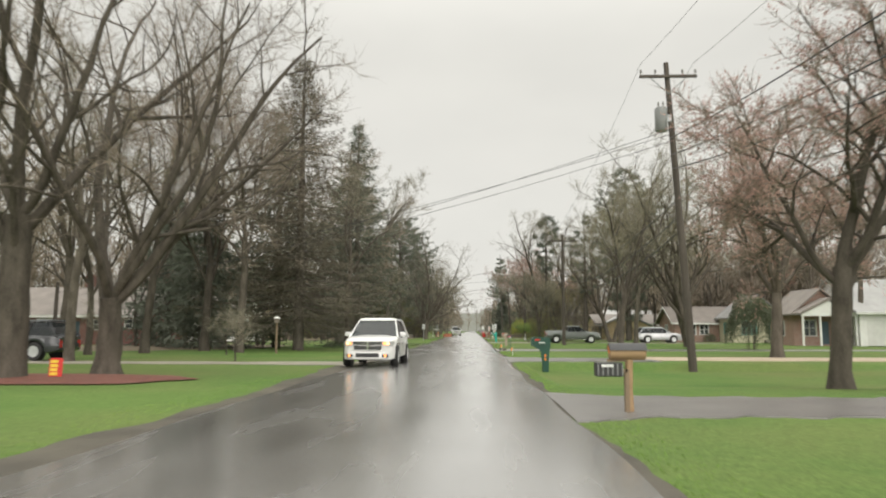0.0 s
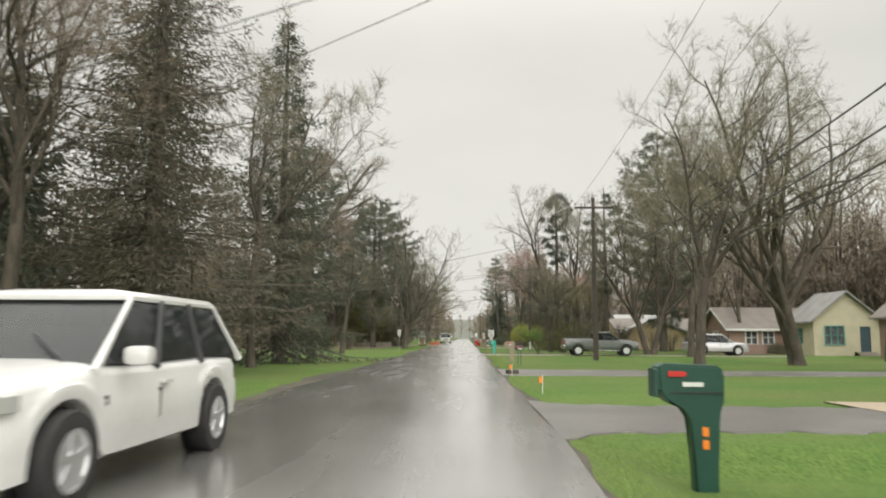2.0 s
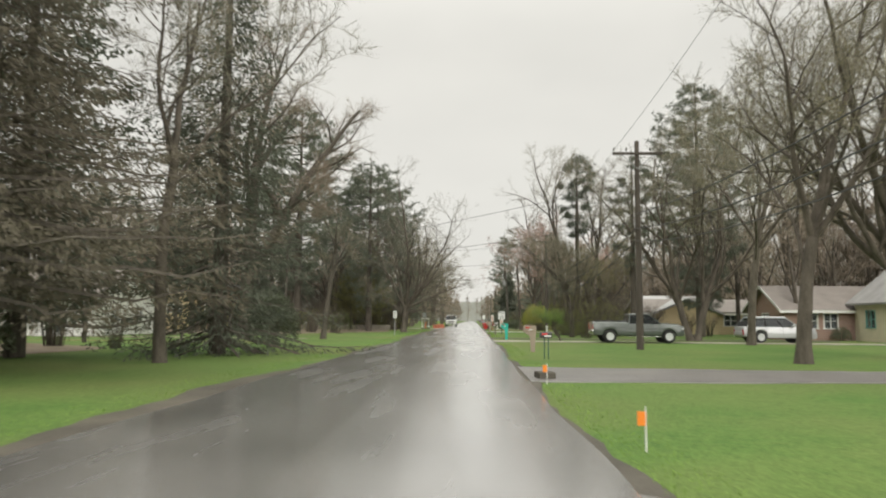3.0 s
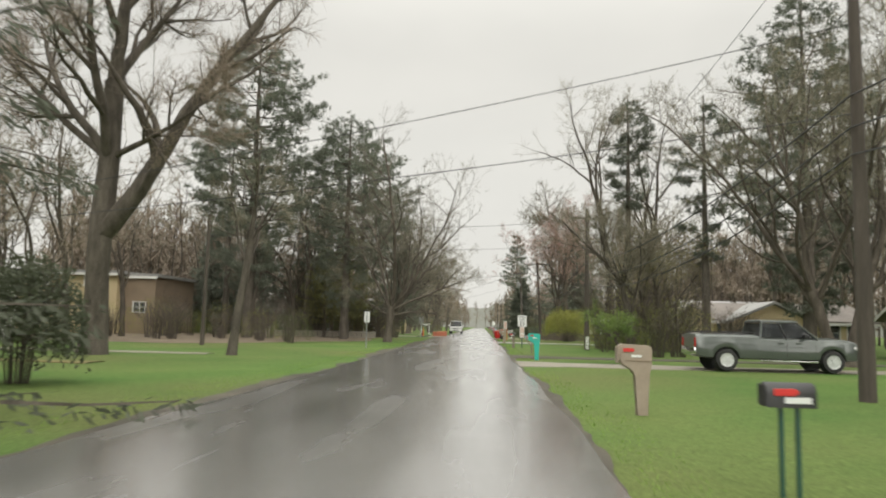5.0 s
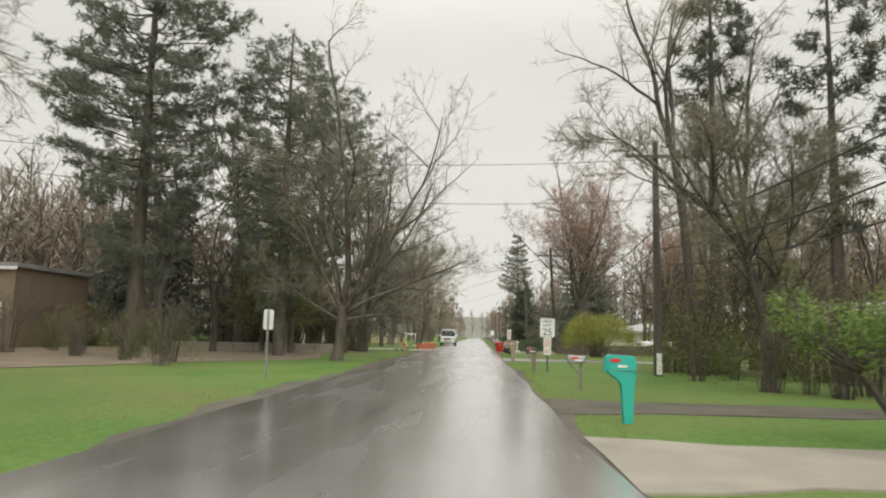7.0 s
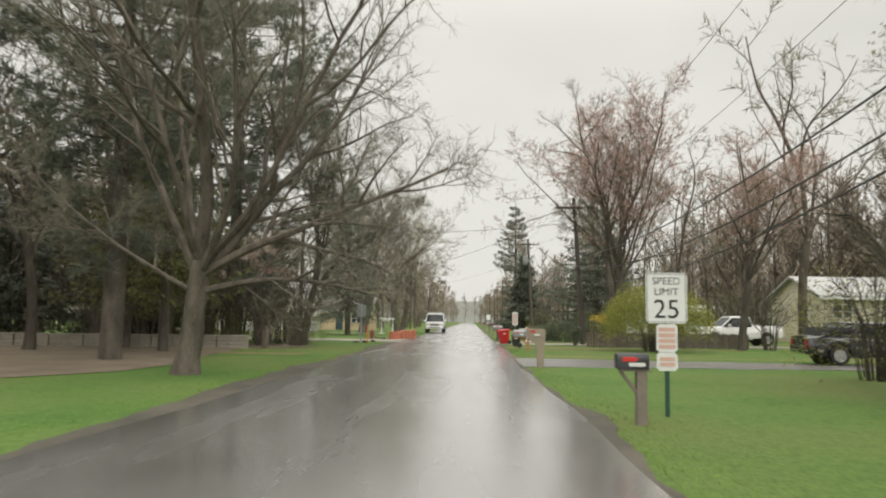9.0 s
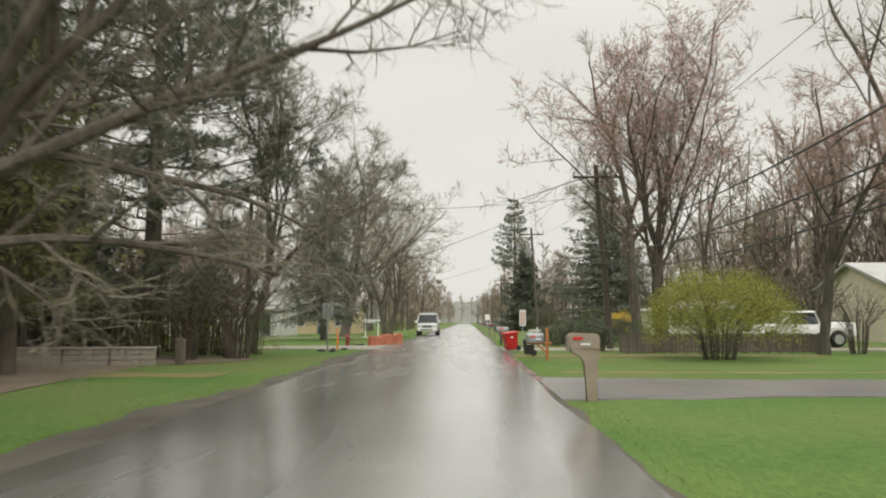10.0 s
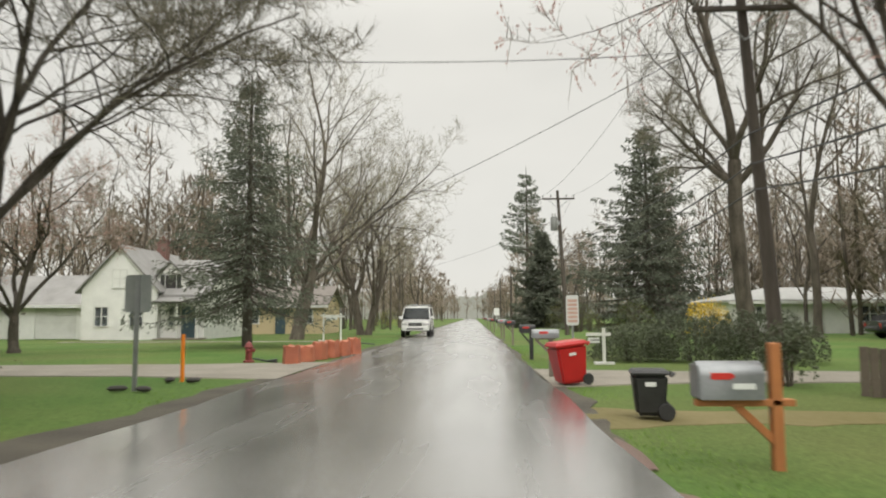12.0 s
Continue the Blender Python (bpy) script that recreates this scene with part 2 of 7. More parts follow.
M_CARWHITE = mat("white_car_paint", (0.72, 0.72, 0.71), (0.62, 0.62, 0.60), 0.8, 12, 0.3, coat=0.6)
M_CARGREY = mat("grey_green_car_paint", (0.075, 0.087, 0.08), (0.10, 0.112, 0.103), 0.8, 12, 0.28, metal=0.5, coat=0.8)
M_CARSILV = mat("silver_car_paint", (0.50, 0.51, 0.52), (0.42, 0.43, 0.44), 0.8, 12, 0.32, metal=0.4, coat=0.6)
M_CARDARK = mat("dark_car_paint", (0.02, 0.022, 0.026), (0.035, 0.036, 0.04), 0.8, 12, 0.25, coat=0.7)
M_CARGLASS = glass("tinted_car_glass", (0.13, 0.145, 0.15))
M_PANE = glass("window_pane", (0.55, 0.60, 0.62))
M_HEADL = lamp_mat("lit_headlight", (1.0, 0.55, 0.25), 2.2)
M_AMBER = lamp_mat("lit_amber_lamp", (1.0, 0.36, 0.10), 1.4)
M_LENS = mat("clear_lamp_lens", (0.5, 0.5, 0.5), (0.6, 0.6, 0.6), 6, 40, 0.1, metal=0.3)
M_TAIL = mat("red_lamp_lens", (0.35, 0.02, 0.02), (0.45, 0.03, 0.02), 6, 40, 0.15)
M_PORCHLAMP = lamp_mat("lit_porch_lamp", (1.0, 0.62, 0.28), 8.0)
M_WHITE = mat("white_paint", (0.72, 0.72, 0.69), (0.58, 0.58, 0.55), 1.5, 20, 0.55, 0.1)
M_SIGNW = mat("white_sign_face", (0.70, 0.71, 0.70), (0.62, 0.63, 0.61), 3, 30, 0.35)
M_SIGNBACK = mat("bare_sign_back", (0.20, 0.22, 0.21), (0.28, 0.29, 0.28), 3, 30, 0.5, metal=0.4)
M_INK = mat("black_lettering", (0.012, 0.012, 0.012), (0.02, 0.02, 0.02), 5, 30, 0.5)
M_INKO = mat("faded_red_lettering", (0.60, 0.40, 0.33), (0.55, 0.34, 0.28), 5, 30, 0.5)
M_GREENBOX = mat("dark_green_plastic", (0.012, 0.055, 0.042), (0.02, 0.075, 0.055), 3, 30, 0.35)
M_TEAL = mat("bright_teal_paint", (0.02, 0.42, 0.34), (0.02, 0.36, 0.29), 3, 30, 0.4)
M_TANBOX = mat("tan_plastic", (0.34, 0.28, 0.22), (0.27, 0.22, 0.17), 4, 30, 0.55, 0.1)
M_RED = mat("red_plastic", (0.48, 0.018, 0.02), (0.40, 0.015, 0.018), 3, 30, 0.35)
M_REDFLAG = mat("red_flag", (0.55, 0.02, 0.02), (0.5, 0.03, 0.02), 3, 30, 0.5)
M_ORANGE = mat("orange_reflector", (0.85, 0.25, 0.02), (0.75, 0.2, 0.02), 3, 30, 0.35)
M_ORPAINT = mat("orange_stained_wood", (0.42, 0.16, 0.05), (0.33, 0.12, 0.04), 3, 25, 0.6, 0.3, stretch=(4, 4, 0.5))
M_LOG = mat("peeled_log_wood", (0.40, 0.27, 0.15), (0.30, 0.19, 0.10), 3, 25, 0.7, 0.4, stretch=(0.6, 4, 4))
M_POST = mat("wood_post", (0.26, 0.19, 0.12), (0.18, 0.13, 0.085), 3, 25, 0.75, 0.4, stretch=(4, 4, 0.5))
M_BARRIER = mat("orange_mesh_fabric", (0.50, 0.16, 0.085), (0.34, 0.11, 0.065), 2, 30, 0.7, 0.4)
M_HYDRANT = mat("faded_red_iron", (0.26, 0.045, 0.04), (0.19, 0.04, 0.04), 5, 30, 0.55, 0.2)
M_SANDBAG = mat("dark_sandbag", (0.035, 0.033, 0.03), (0.06, 0.055, 0.05), 5, 40, 0.9, 0.5)
M_BRICK = brick_mat("red_brick", (0.17, 0.062, 0.045), (0.12, 0.045, 0.035), (0.22, 0.19, 0.17))
M_BRICKT = brick_mat("tan_red_brick", (0.30, 0.175, 0.13), (0.25, 0.14, 0.105), (0.33, 0.30, 0.27))
M_SIDEW = siding_mat("white_clapboard", (0.83, 0.83, 0.80))
M_CREAM = siding_mat("cream_siding", (0.70, 0.64, 0.50))
M_STUCCO = mat("pale_yellow_stucco", (0.55, 0.45, 0.28), (0.48, 0.39, 0.24), 1, 25, 0.85, 0.2)
M_BROWNST = mat("brown_stucco", (0.24, 0.185, 0.13), (0.19, 0.145, 0.10), 1, 25, 0.85, 0.2)
M_YELSIDE = siding_mat("pale_yellow_siding", (0.60, 0.55, 0.40))
M_TEALTRIM = mat("teal_trim", (0.16, 0.36, 0.31), (0.13, 0.30, 0.26), 3, 25, 0.6)
M_ROOFG = mat("grey_shingles", (0.19, 0.185, 0.18), (0.28, 0.275, 0.265), 1.0, 18, 0.8, 0.6)
M_ROOFB = mat("brown_shingles", (0.16, 0.14, 0.125), (0.22, 0.195, 0.175), 1.0, 18, 0.8, 0.6)
M_ROOFL = mat("pale_wet_roof", (0.36, 0.36, 0.35), (0.28, 0.28, 0.27), 1.0, 18, 0.6, 0.4)
# near-black that puts the shade of unlit rooms into the colour
M_DARKIN = mat("painted_room_shade", (0.03, 0.028, 0.026), (0.045, 0.042, 0.04), 1, 9, 0.95)
M_DOOR = mat("dark_door_paint", (0.05, 0.09, 0.11), (0.04, 0.07, 0.085), 2, 20, 0.5)
M_FENCE = mat("weathered_fence", (0.16, 0.135, 0.11), (0.22, 0.19, 0.155), 2, 22, 0.85, 0.4)
M_FENCED = mat("dark_brown_fence_boards", (0.085, 0.068, 0.052), (0.13, 0.105, 0.082), 2, 22, 0.85, 0.4, rand=0.15)
M_PALEFENCE = mat("pale_block_wall", (0.34, 0.31, 0.26), (0.26, 0.235, 0.195), 1.5, 22, 0.85, 0.4)
# rain haze over the farthest woods is put into this pale grey
M_MISTTINT = mat("far_woods_painted_haze", (0.36, 0.36, 0.345), (0.29, 0.29, 0.275), 0.02, 0.2, 1.0, spec=0.0)

# ---- mesh tools ----
class Geo:
    """Vertices and faces that become one mesh."""

    def __init__(self):
        self.v, self.f = [], []

    def add(self, verts, faces):
        k = len(self.v)
        self.v += [tuple(p) for p in verts]
        self.f += [tuple(i + k for i in q) for q in faces]

    def box(self, x0, x1, y0, y1, z0, z1, c=0.0, m=None):
        """A box with chamfered edges c."""
        bm = bmesh.new()
        bmesh.ops.create_cube(bm, size=1)
        for w in bm.verts:
            w.co = ((x0 + x1) / 2 + w.co.x * (x1 - x0), (y0 + y1) / 2 + w.co.y * (y1 - y0), (z0 + z1) / 2 + w.co.z * (z1 - z0))
        if c > 0:
            bmesh.ops.bevel(bm, geom=bm.edges[:], offset=c, segments=2, profile=0.6, affect="EDGES")
        self.take(bm, m)

    def take(self, bm, m=None):
        bm.verts.index_update()
        self.add([(m @ w.co if m else w.co.copy()) for w in bm.verts], [[w.index for w in q.verts] for q in bm.faces])
        bm.free()

    def tube(self, pts, rads, n=6, cap=True, lump=0.0):
        pts = [Vector(p) for p in pts]
        k, side = len(self.v), None
        for i, (p, r) in enumerate(zip(pts, rads)):
            d = pts[min(i + 1, len(pts) - 1)] - pts[max(i - 1, 0)]
            if d.length < 1e-6:
                d = Vector((0, 0, 1))
            d.normalize()
            if side is None:
                side = d.cross(Vector((0.3, 0.9, 0.1)))
                if side.length < 0.1:
                    side = d.cross(Vector((1, 0, 0)))
            side = (side - d * side.dot(d)).normalized()
            up = d.cross(side)
            for j in range(n):
                a = 6.2832 * j / n
                q = p + side * (math.cos(a) * r) + up * (math.sin(a) * r)
                if lump:
                    q += (q - p) * (lump * (noise.noise(q * 2.3) + 0.6 * noise.noise(q * 6.0)))
                self.v.append((q.x, q.y, q.z))
        for i in range(len(pts) - 1):
            for j in range(n):
                a, b = k + i * n + j, k + i * n + (j + 1) % n
                self.f.append((a, b, b + n, a + n))
        if cap:
            self.f.append(tuple(k + j for j in reversed(range(n))))
            self.f.append(tuple(k + (len(pts) - 1) * n + j for j in range(n)))

    def loft(self, rings, closed=True, cap=True):
        """Skin through rings of equally many points."""
        k, n = len(self.v), len(rings[0])
        for r in rings:
            self.v += [tuple(p) for p in r]
        for i in range(len(rings) - 1):
            for j in range(n if closed else n - 1):
                a, b = k + i * n + j, k + i * n + (j + 1) % n
                self.f.append((a, b, b + n, a + n))
        if cap and closed:
            self.f.append(tuple(k + j for j in reversed(range(n))))
            self.f.append(tuple(k + (len(rings) - 1) * n + j for j in range(n)))

    def prism(self, outline, y0, y1, m=None):
        """An outline in x, z pushed from y0 to y1."""
        n = len(outline)
        vs = [Vector((x, y0, zz)) for x, zz in outline] + [Vector((x, y1, zz)) for x, zz in outline]
        if m:
            vs = [m @ p for p in vs]
        self.add(vs, [tuple(range(n)), tuple(reversed(range(n, 2 * n)))] + [(i, i + n, (i + 1) % n + n, (i + 1) % n) for i in range(n)])

    def lathe(self, prof, n=16, m=None):
        """A profile of (radius, z) turned round the z axis."""
        rings = [[(m @ Vector((r * math.cos(6.2832 * j / n), r * math.sin(6.2832 * j / n), zz)) if m else Vector((r * math.cos(6.2832 * j / n), r * math.sin(6.2832 * j / n), zz))) for j in range(n)] for r, zz in prof]
        self.loft(rings)

    def mesh(self, name, material, smooth=False):
        me = bpy.data.meshes.new(name)
        me.from_pydata(self.v, [], self.f)
        bm = bmesh.new()
        bm.from_mesh(me)
        if name == "wall":
            bmesh.ops.remove_doubles(bm, verts=bm.verts[:], dist=0.0005)
        if len(bm.faces) < 6000:
            bmesh.ops.recalc_face_normals(bm, faces=bm.faces[:])
        bm.to_mesh(me)
        bm.free()
        if smooth:
            me.polygons.foreach_set("use_smooth", [True] * len(me.polygons))
            me.set_sharp_from_angle(angle=radians(40))
        me.materials.append(material)
        me.update()
        return me


def part(name, geo, material, parent=None, label="", smooth=False):
    ob = new(name, geo.mesh(name, material, smooth))
    if parent is not None:
        ob.parent = parent
    if label:
        ob["label"] = label
    return ob


def thing(name, m, label, category, group=""):
    ob = new(name)
    ob.empty_display_size = 0.2
    ob.matrix_world = m
    return tagged(ob, label, category, group)


def text_geo(body, size, m):
    """Upright lettering in the x, z plane, facing -y, centred."""
    cu = bpy.data.curves.new("lettering", "FONT")
    cu.body, cu.size, cu.align_x, cu.align_y, cu.extrude = body, size, "CENTER", "CENTER", 0.001
    ob = new("lettering", cu)
    bpy.context.view_layer.update()
    me = bpy.data.meshes.new_from_object(ob.evaluated_get(bpy.context.evaluated_depsgraph_get()))
    g = Geo()
    turn = m @ pose(0, 0, 0, 90, 0, 0)
    g.add([turn @ w.co for w in me.vertices], [tuple(q.vertices) for q in me.polygons])
    bpy.data.objects.remove(ob)
    bpy.data.curves.remove(cu)
    return g


# ---- ground, road, drives ----
def road_right(y):
    return 1.50 + 0.05 * math.sin(y * 0.21) + 0.04 * math.sin(y * 0.83 + 1)


def road_left(y):
    return -4.3 + 0.06 * math.sin(y * 0.17 + 2) + 0.05 * math.sin(y * 0.9)


def strip(name, left, right, y0, y1, z0, material, label, step=1.0, category="", kind="structure", crown=0.0):
    g, n = Geo(), int((y1 - y0) / step)
    cross = [0, 0.12, 0.5, 0.88, 1]
    for i in range(n + 1):
        y = y0 + (y1 - y0) * i / n
        a, b = left(y), right(y)
        g.v.append((a - 0.02, y, z0 - 0.1))
        for c in cross:
            g.v.append((a + (b - a) * c, y, z0 + crown * (1 - (2 * c - 1) ** 2)))
        g.v.append((b + 0.02, y, z0 - 0.1))
    k = len(cross) + 2
    for i in range(n):
        for j in range(k - 1):
            q = i * k + j
            g.f.append((q, q + 1, q + k + 1, q + k))
    ob = part(name, g, material)
    return tagged(ob, label, category or name.replace("_", " "), kind=kind)


def swale(x, y):
    """How far the lawn dips below the road."""
    ease = lambda v: (lambda u: u * u * (3 - 2 * u))(max(0.0, min(1.0, v)))
    return 0.30 * ease((x - 1.95) / 0.75) * ease((20 - x) / 8) * ease((y - 17) / 6) * ease((31.1 - y) / 0.9)


g = Geo()
xs = [-900, -400, -150] + list(range(-60, 1, 6)) + [1.5, 1.95, 2.2, 2.45, 2.7, 3.2, 4, 6, 9, 12, 14, 16, 18, 20, 24, 30, 36, 42, 48, 54, 60, 150, 400, 900]
ys = [-300, -60] + list(range(-24, 13, 6)) + [16, 18, 20, 22, 24, 27, 30, 30.2, 30.4, 30.6, 30.8, 31, 31.2, 33] + list(range(36, 260, 6)) + [300, 400, 600, 1200]
for y in ys:
    for x in xs:
        far = max(0, abs(x + 1) - 10)
        g.v.append((x, y, -0.012 - swale(x, y) + (0.05 * noise.noise((x * 0.05, y * 0.05, 0)) if far > 0 and abs(x) < 200 else 0) * min(1, far / 12)))
for i in range(len(ys) - 1):
    for j in range(len(xs) - 1):
        q = i * len(xs) + j
        g.f.append((q, q + 1, q + len(xs) + 1, q + len(xs)))
tagged(part("ground", g, M_GRASS, smooth=True), "bright wet spring lawn on both sides of the road", "lawn", kind="structure")
strip("road", road_left, road_right, -40, 620, 0.02, M_ROAD, "wet worn grey asphalt road without centre line", crown=0.05)
strip("gravel_shoulder", lambda y: road_left(y) - 0.45 - 0.2 * math.sin(y * 0.31) - 0.2 * math.sin(y * 0.07) - 0.35 * noise.noise((y * 0.5, 3, 0)) - 0.12 * noise.noise((y * 1.3, 1, 0)), lambda y: road_left(y) + 0.03, -40, 400, 0.006, M_SHOULDER, "dark wet gravel shoulder beside the asphalt", 0.4, category="road shoulder")
strip("gravel_verge", lambda y: road_right(y) - 0.03, lambda y: road_right(y) + 0.16 + 0.10 * math.sin(y * 0.4) + 0.22 * noise.noise((y * 0.5, 0, 7)) + 0.10 * noise.noise((y * 1.3, 0, 2)), -40, 400, 0.005, M_SHOULDER, "narrow wet gravel verge at the asphalt's edge", 0.4, category="road shoulder")


def drive(name, x0, x1, ya, yb, material, label, flare=1.2, z0=0.012, bend=0.0):
    """A drive that leaves the road at x0 and runs to x1, between ya and yb, with worn edges."""
    g, n = Geo(), 28
    for i in range(n + 1):
        u = i / n
        x = x0 + (x1 - x0) * u
        w = flare * math.exp(-u * 9) + 0.12 * math.sin(u * 31 + ya) + 0.08 * math.sin(u * 67)
        for c, dz in ((0, -0.12), (0.012, 0), (0.5, 0.012), (0.988, 0), (1, -0.12)):
            g.v.append((x, (ya - w) * (1 - c) + (yb + w) * c + bend * u * u, z0 + dz))
    for i in range(n):
        for j in range(4):
            q = i * 5 + j
            g.f.append((q, q + 1, q + 6, q + 5))
    return tagged(part(name, g, material), label, "driveway", kind="structure")


drive("driveway_1", 1.55, 9.5, 11.9, 15.4, M_DRIVE, "wet grey gravel driveway across the lawn", 0.9)
drive("driveway_2", 9.4, 34, 12.2, 15.2, M_DRIVE, "wet grey gravel driveway across the lawn", 0.0, 0.016)
drive("driveway_3", 1.55, 8.2, 32.2, 36.2, M_DRIVE, "wet grey driveway apron at the road", 1.0)
drive("driveway_4", 8.0, 36, 33.4, 37.4, M_SAND, "pale tan gravel drive across the lawn", 0.0, 0.016, 2.0)
drive("driveway_5", 1.55, 40, 48.2, 52.0, M_DRIVE, "wet dark driveway across the lawn", 0.8, bend=3.0)
drive("driveway_6", 1.55, 26, 76.9, 79.4, M_GRAVEL, "pale gravel drive under the parked pickup", 0.5)
drive("driveway_7", 1.55, 26, 83.6, 85.6, M_SHOULDER, "worn dark gravel track beside the drive", 0.6, 0.010)
drive("driveway_8", 1.55, 24, 111.2, 114.9, M_DRIVE, "wet grey driveway beside the tan mailbox", 0.9)
drive("driveway_9", 2.4, 20, 117.3, 117.8, M_DEADGRASS, "narrow tan path across the lawn", 0.0, -0.008)
drive("driveway_10", 1.55, 24, 132.2, 135.0, M_GRAVEL, "pale gravel drive beside the bins", 1.0)
drive("driveway_11", 1.55, 14, 126.4, 127.6, M_DEADGRASS, "muddy worn strip across the lawn", 0.4, -0.004)
drive("driveway_12", -4.4, -26, 28.6, 30.6, M_GRAVEL, "pale gravel drive to the brick house", 1.0)
drive("driveway_13", -11.5, -40, 71.8, 72.9, M_DEADGRASS, "worn tan track across the lawn", 0.0)
drive("driveway_14", -10.8, -34, 79.4, 80.5, M_GRAVEL, "pale path before the white house", 0.0)
drive("side_street", -4.4, -60, 134.6, 137.6, M_GRAVEL, "wet pale side street joining the road", 1.6)
drive("driveway_15", -6.4, -30, 115.6, 117.2, M_DEADGRASS, "trodden dead grass before the low wall", 0.0, -0.004)
drive("footpath", -9, -24, 158.0, 159.0, M_GRAVEL, "pale path in front of the white house", 0.0)


def patch(name, cx, cy, rx, ry, z0, material, label, category, lift=0.0):
    g, n, rings = Geo(), 40, 4
    g.v.append((cx, cy, z0 + lift))
    for k in range(1, rings + 1):
        for j in range(n):
            a = 6.2832 * j / n
            w = (k / rings) * (1 + 0.22 * noise.noise((math.cos(a) * 1.7 + cx, math.sin(a) * 1.7 + cy, 3)))
            g.v.append((cx + rx * w * math.cos(a), cy + ry * w * math.sin(a), z0 + lift * (1 - (k / rings) ** 2)))
    for j in range(n):
        g.f.append((0, 1 + j, 1 + (j + 1) % n))
    for k in range(rings - 1):
        for j in range(n):
            a, b = 1 + k * n + j, 1 + k * n + (j + 1) % n
            g.f.append((a, a + n, b + n, b))
    return tagged(part(name, g, material), label, category, kind="structure")


patch("mulch_bed", -12.0, 19.6, 4.2, 2.2, 0.02, M_MULCH, "red-brown mulch bed round the two big trunks", "mulch bed", 0.08)
patch("leaf_litter_1", -22, 112, 13.5, 19, 0.004, M_DIRT, "brown leaf litter under the roadside woods", "leaf litter", 0.05)
patch("leaf_litter_2", -24, 56, 9, 11, 0.004, M_DIRT, "brown needle litter under the spruces", "leaf litter", 0.05)
patch("leaf_litter_3", 17, 104, 5.5, 4.5, 0.004, M_DIRT, "brown leaf litter under the tall trees", "leaf litter", 0.05)
for k, (x, y, rx, ry) in enumerate([(1.56, 112.9, 0.07, 0.7), (1.60, 115.2, 0.11, 0.9), (1.58, 117.6, 0.13, 1.2), (1.57, 120.0, 0.10, 0.8), (1.60, 121.9, 0.14, 0.7), (1.58, 124.3, 0.09, 0.9)]):
    patch("red_dirt_%d" % (k + 1), x, y, rx, ry, 0.008, M_CLAY, "reddish dirt washed along the asphalt's edge", "dirt", 0.016)
patch("dead_grass", -11.5, 123.5, 3.6, 2.6, 0.006, M_DIRT, "brown leaf litter under the thicket", "leaf litter")

# ---- trees ----
UP = Vector((0, 0, 1))


def rnd_dir(r):
    return Vector((r.gauss(0, 1), r.gauss(0, 1), r.gauss(0, 1))).normalized()


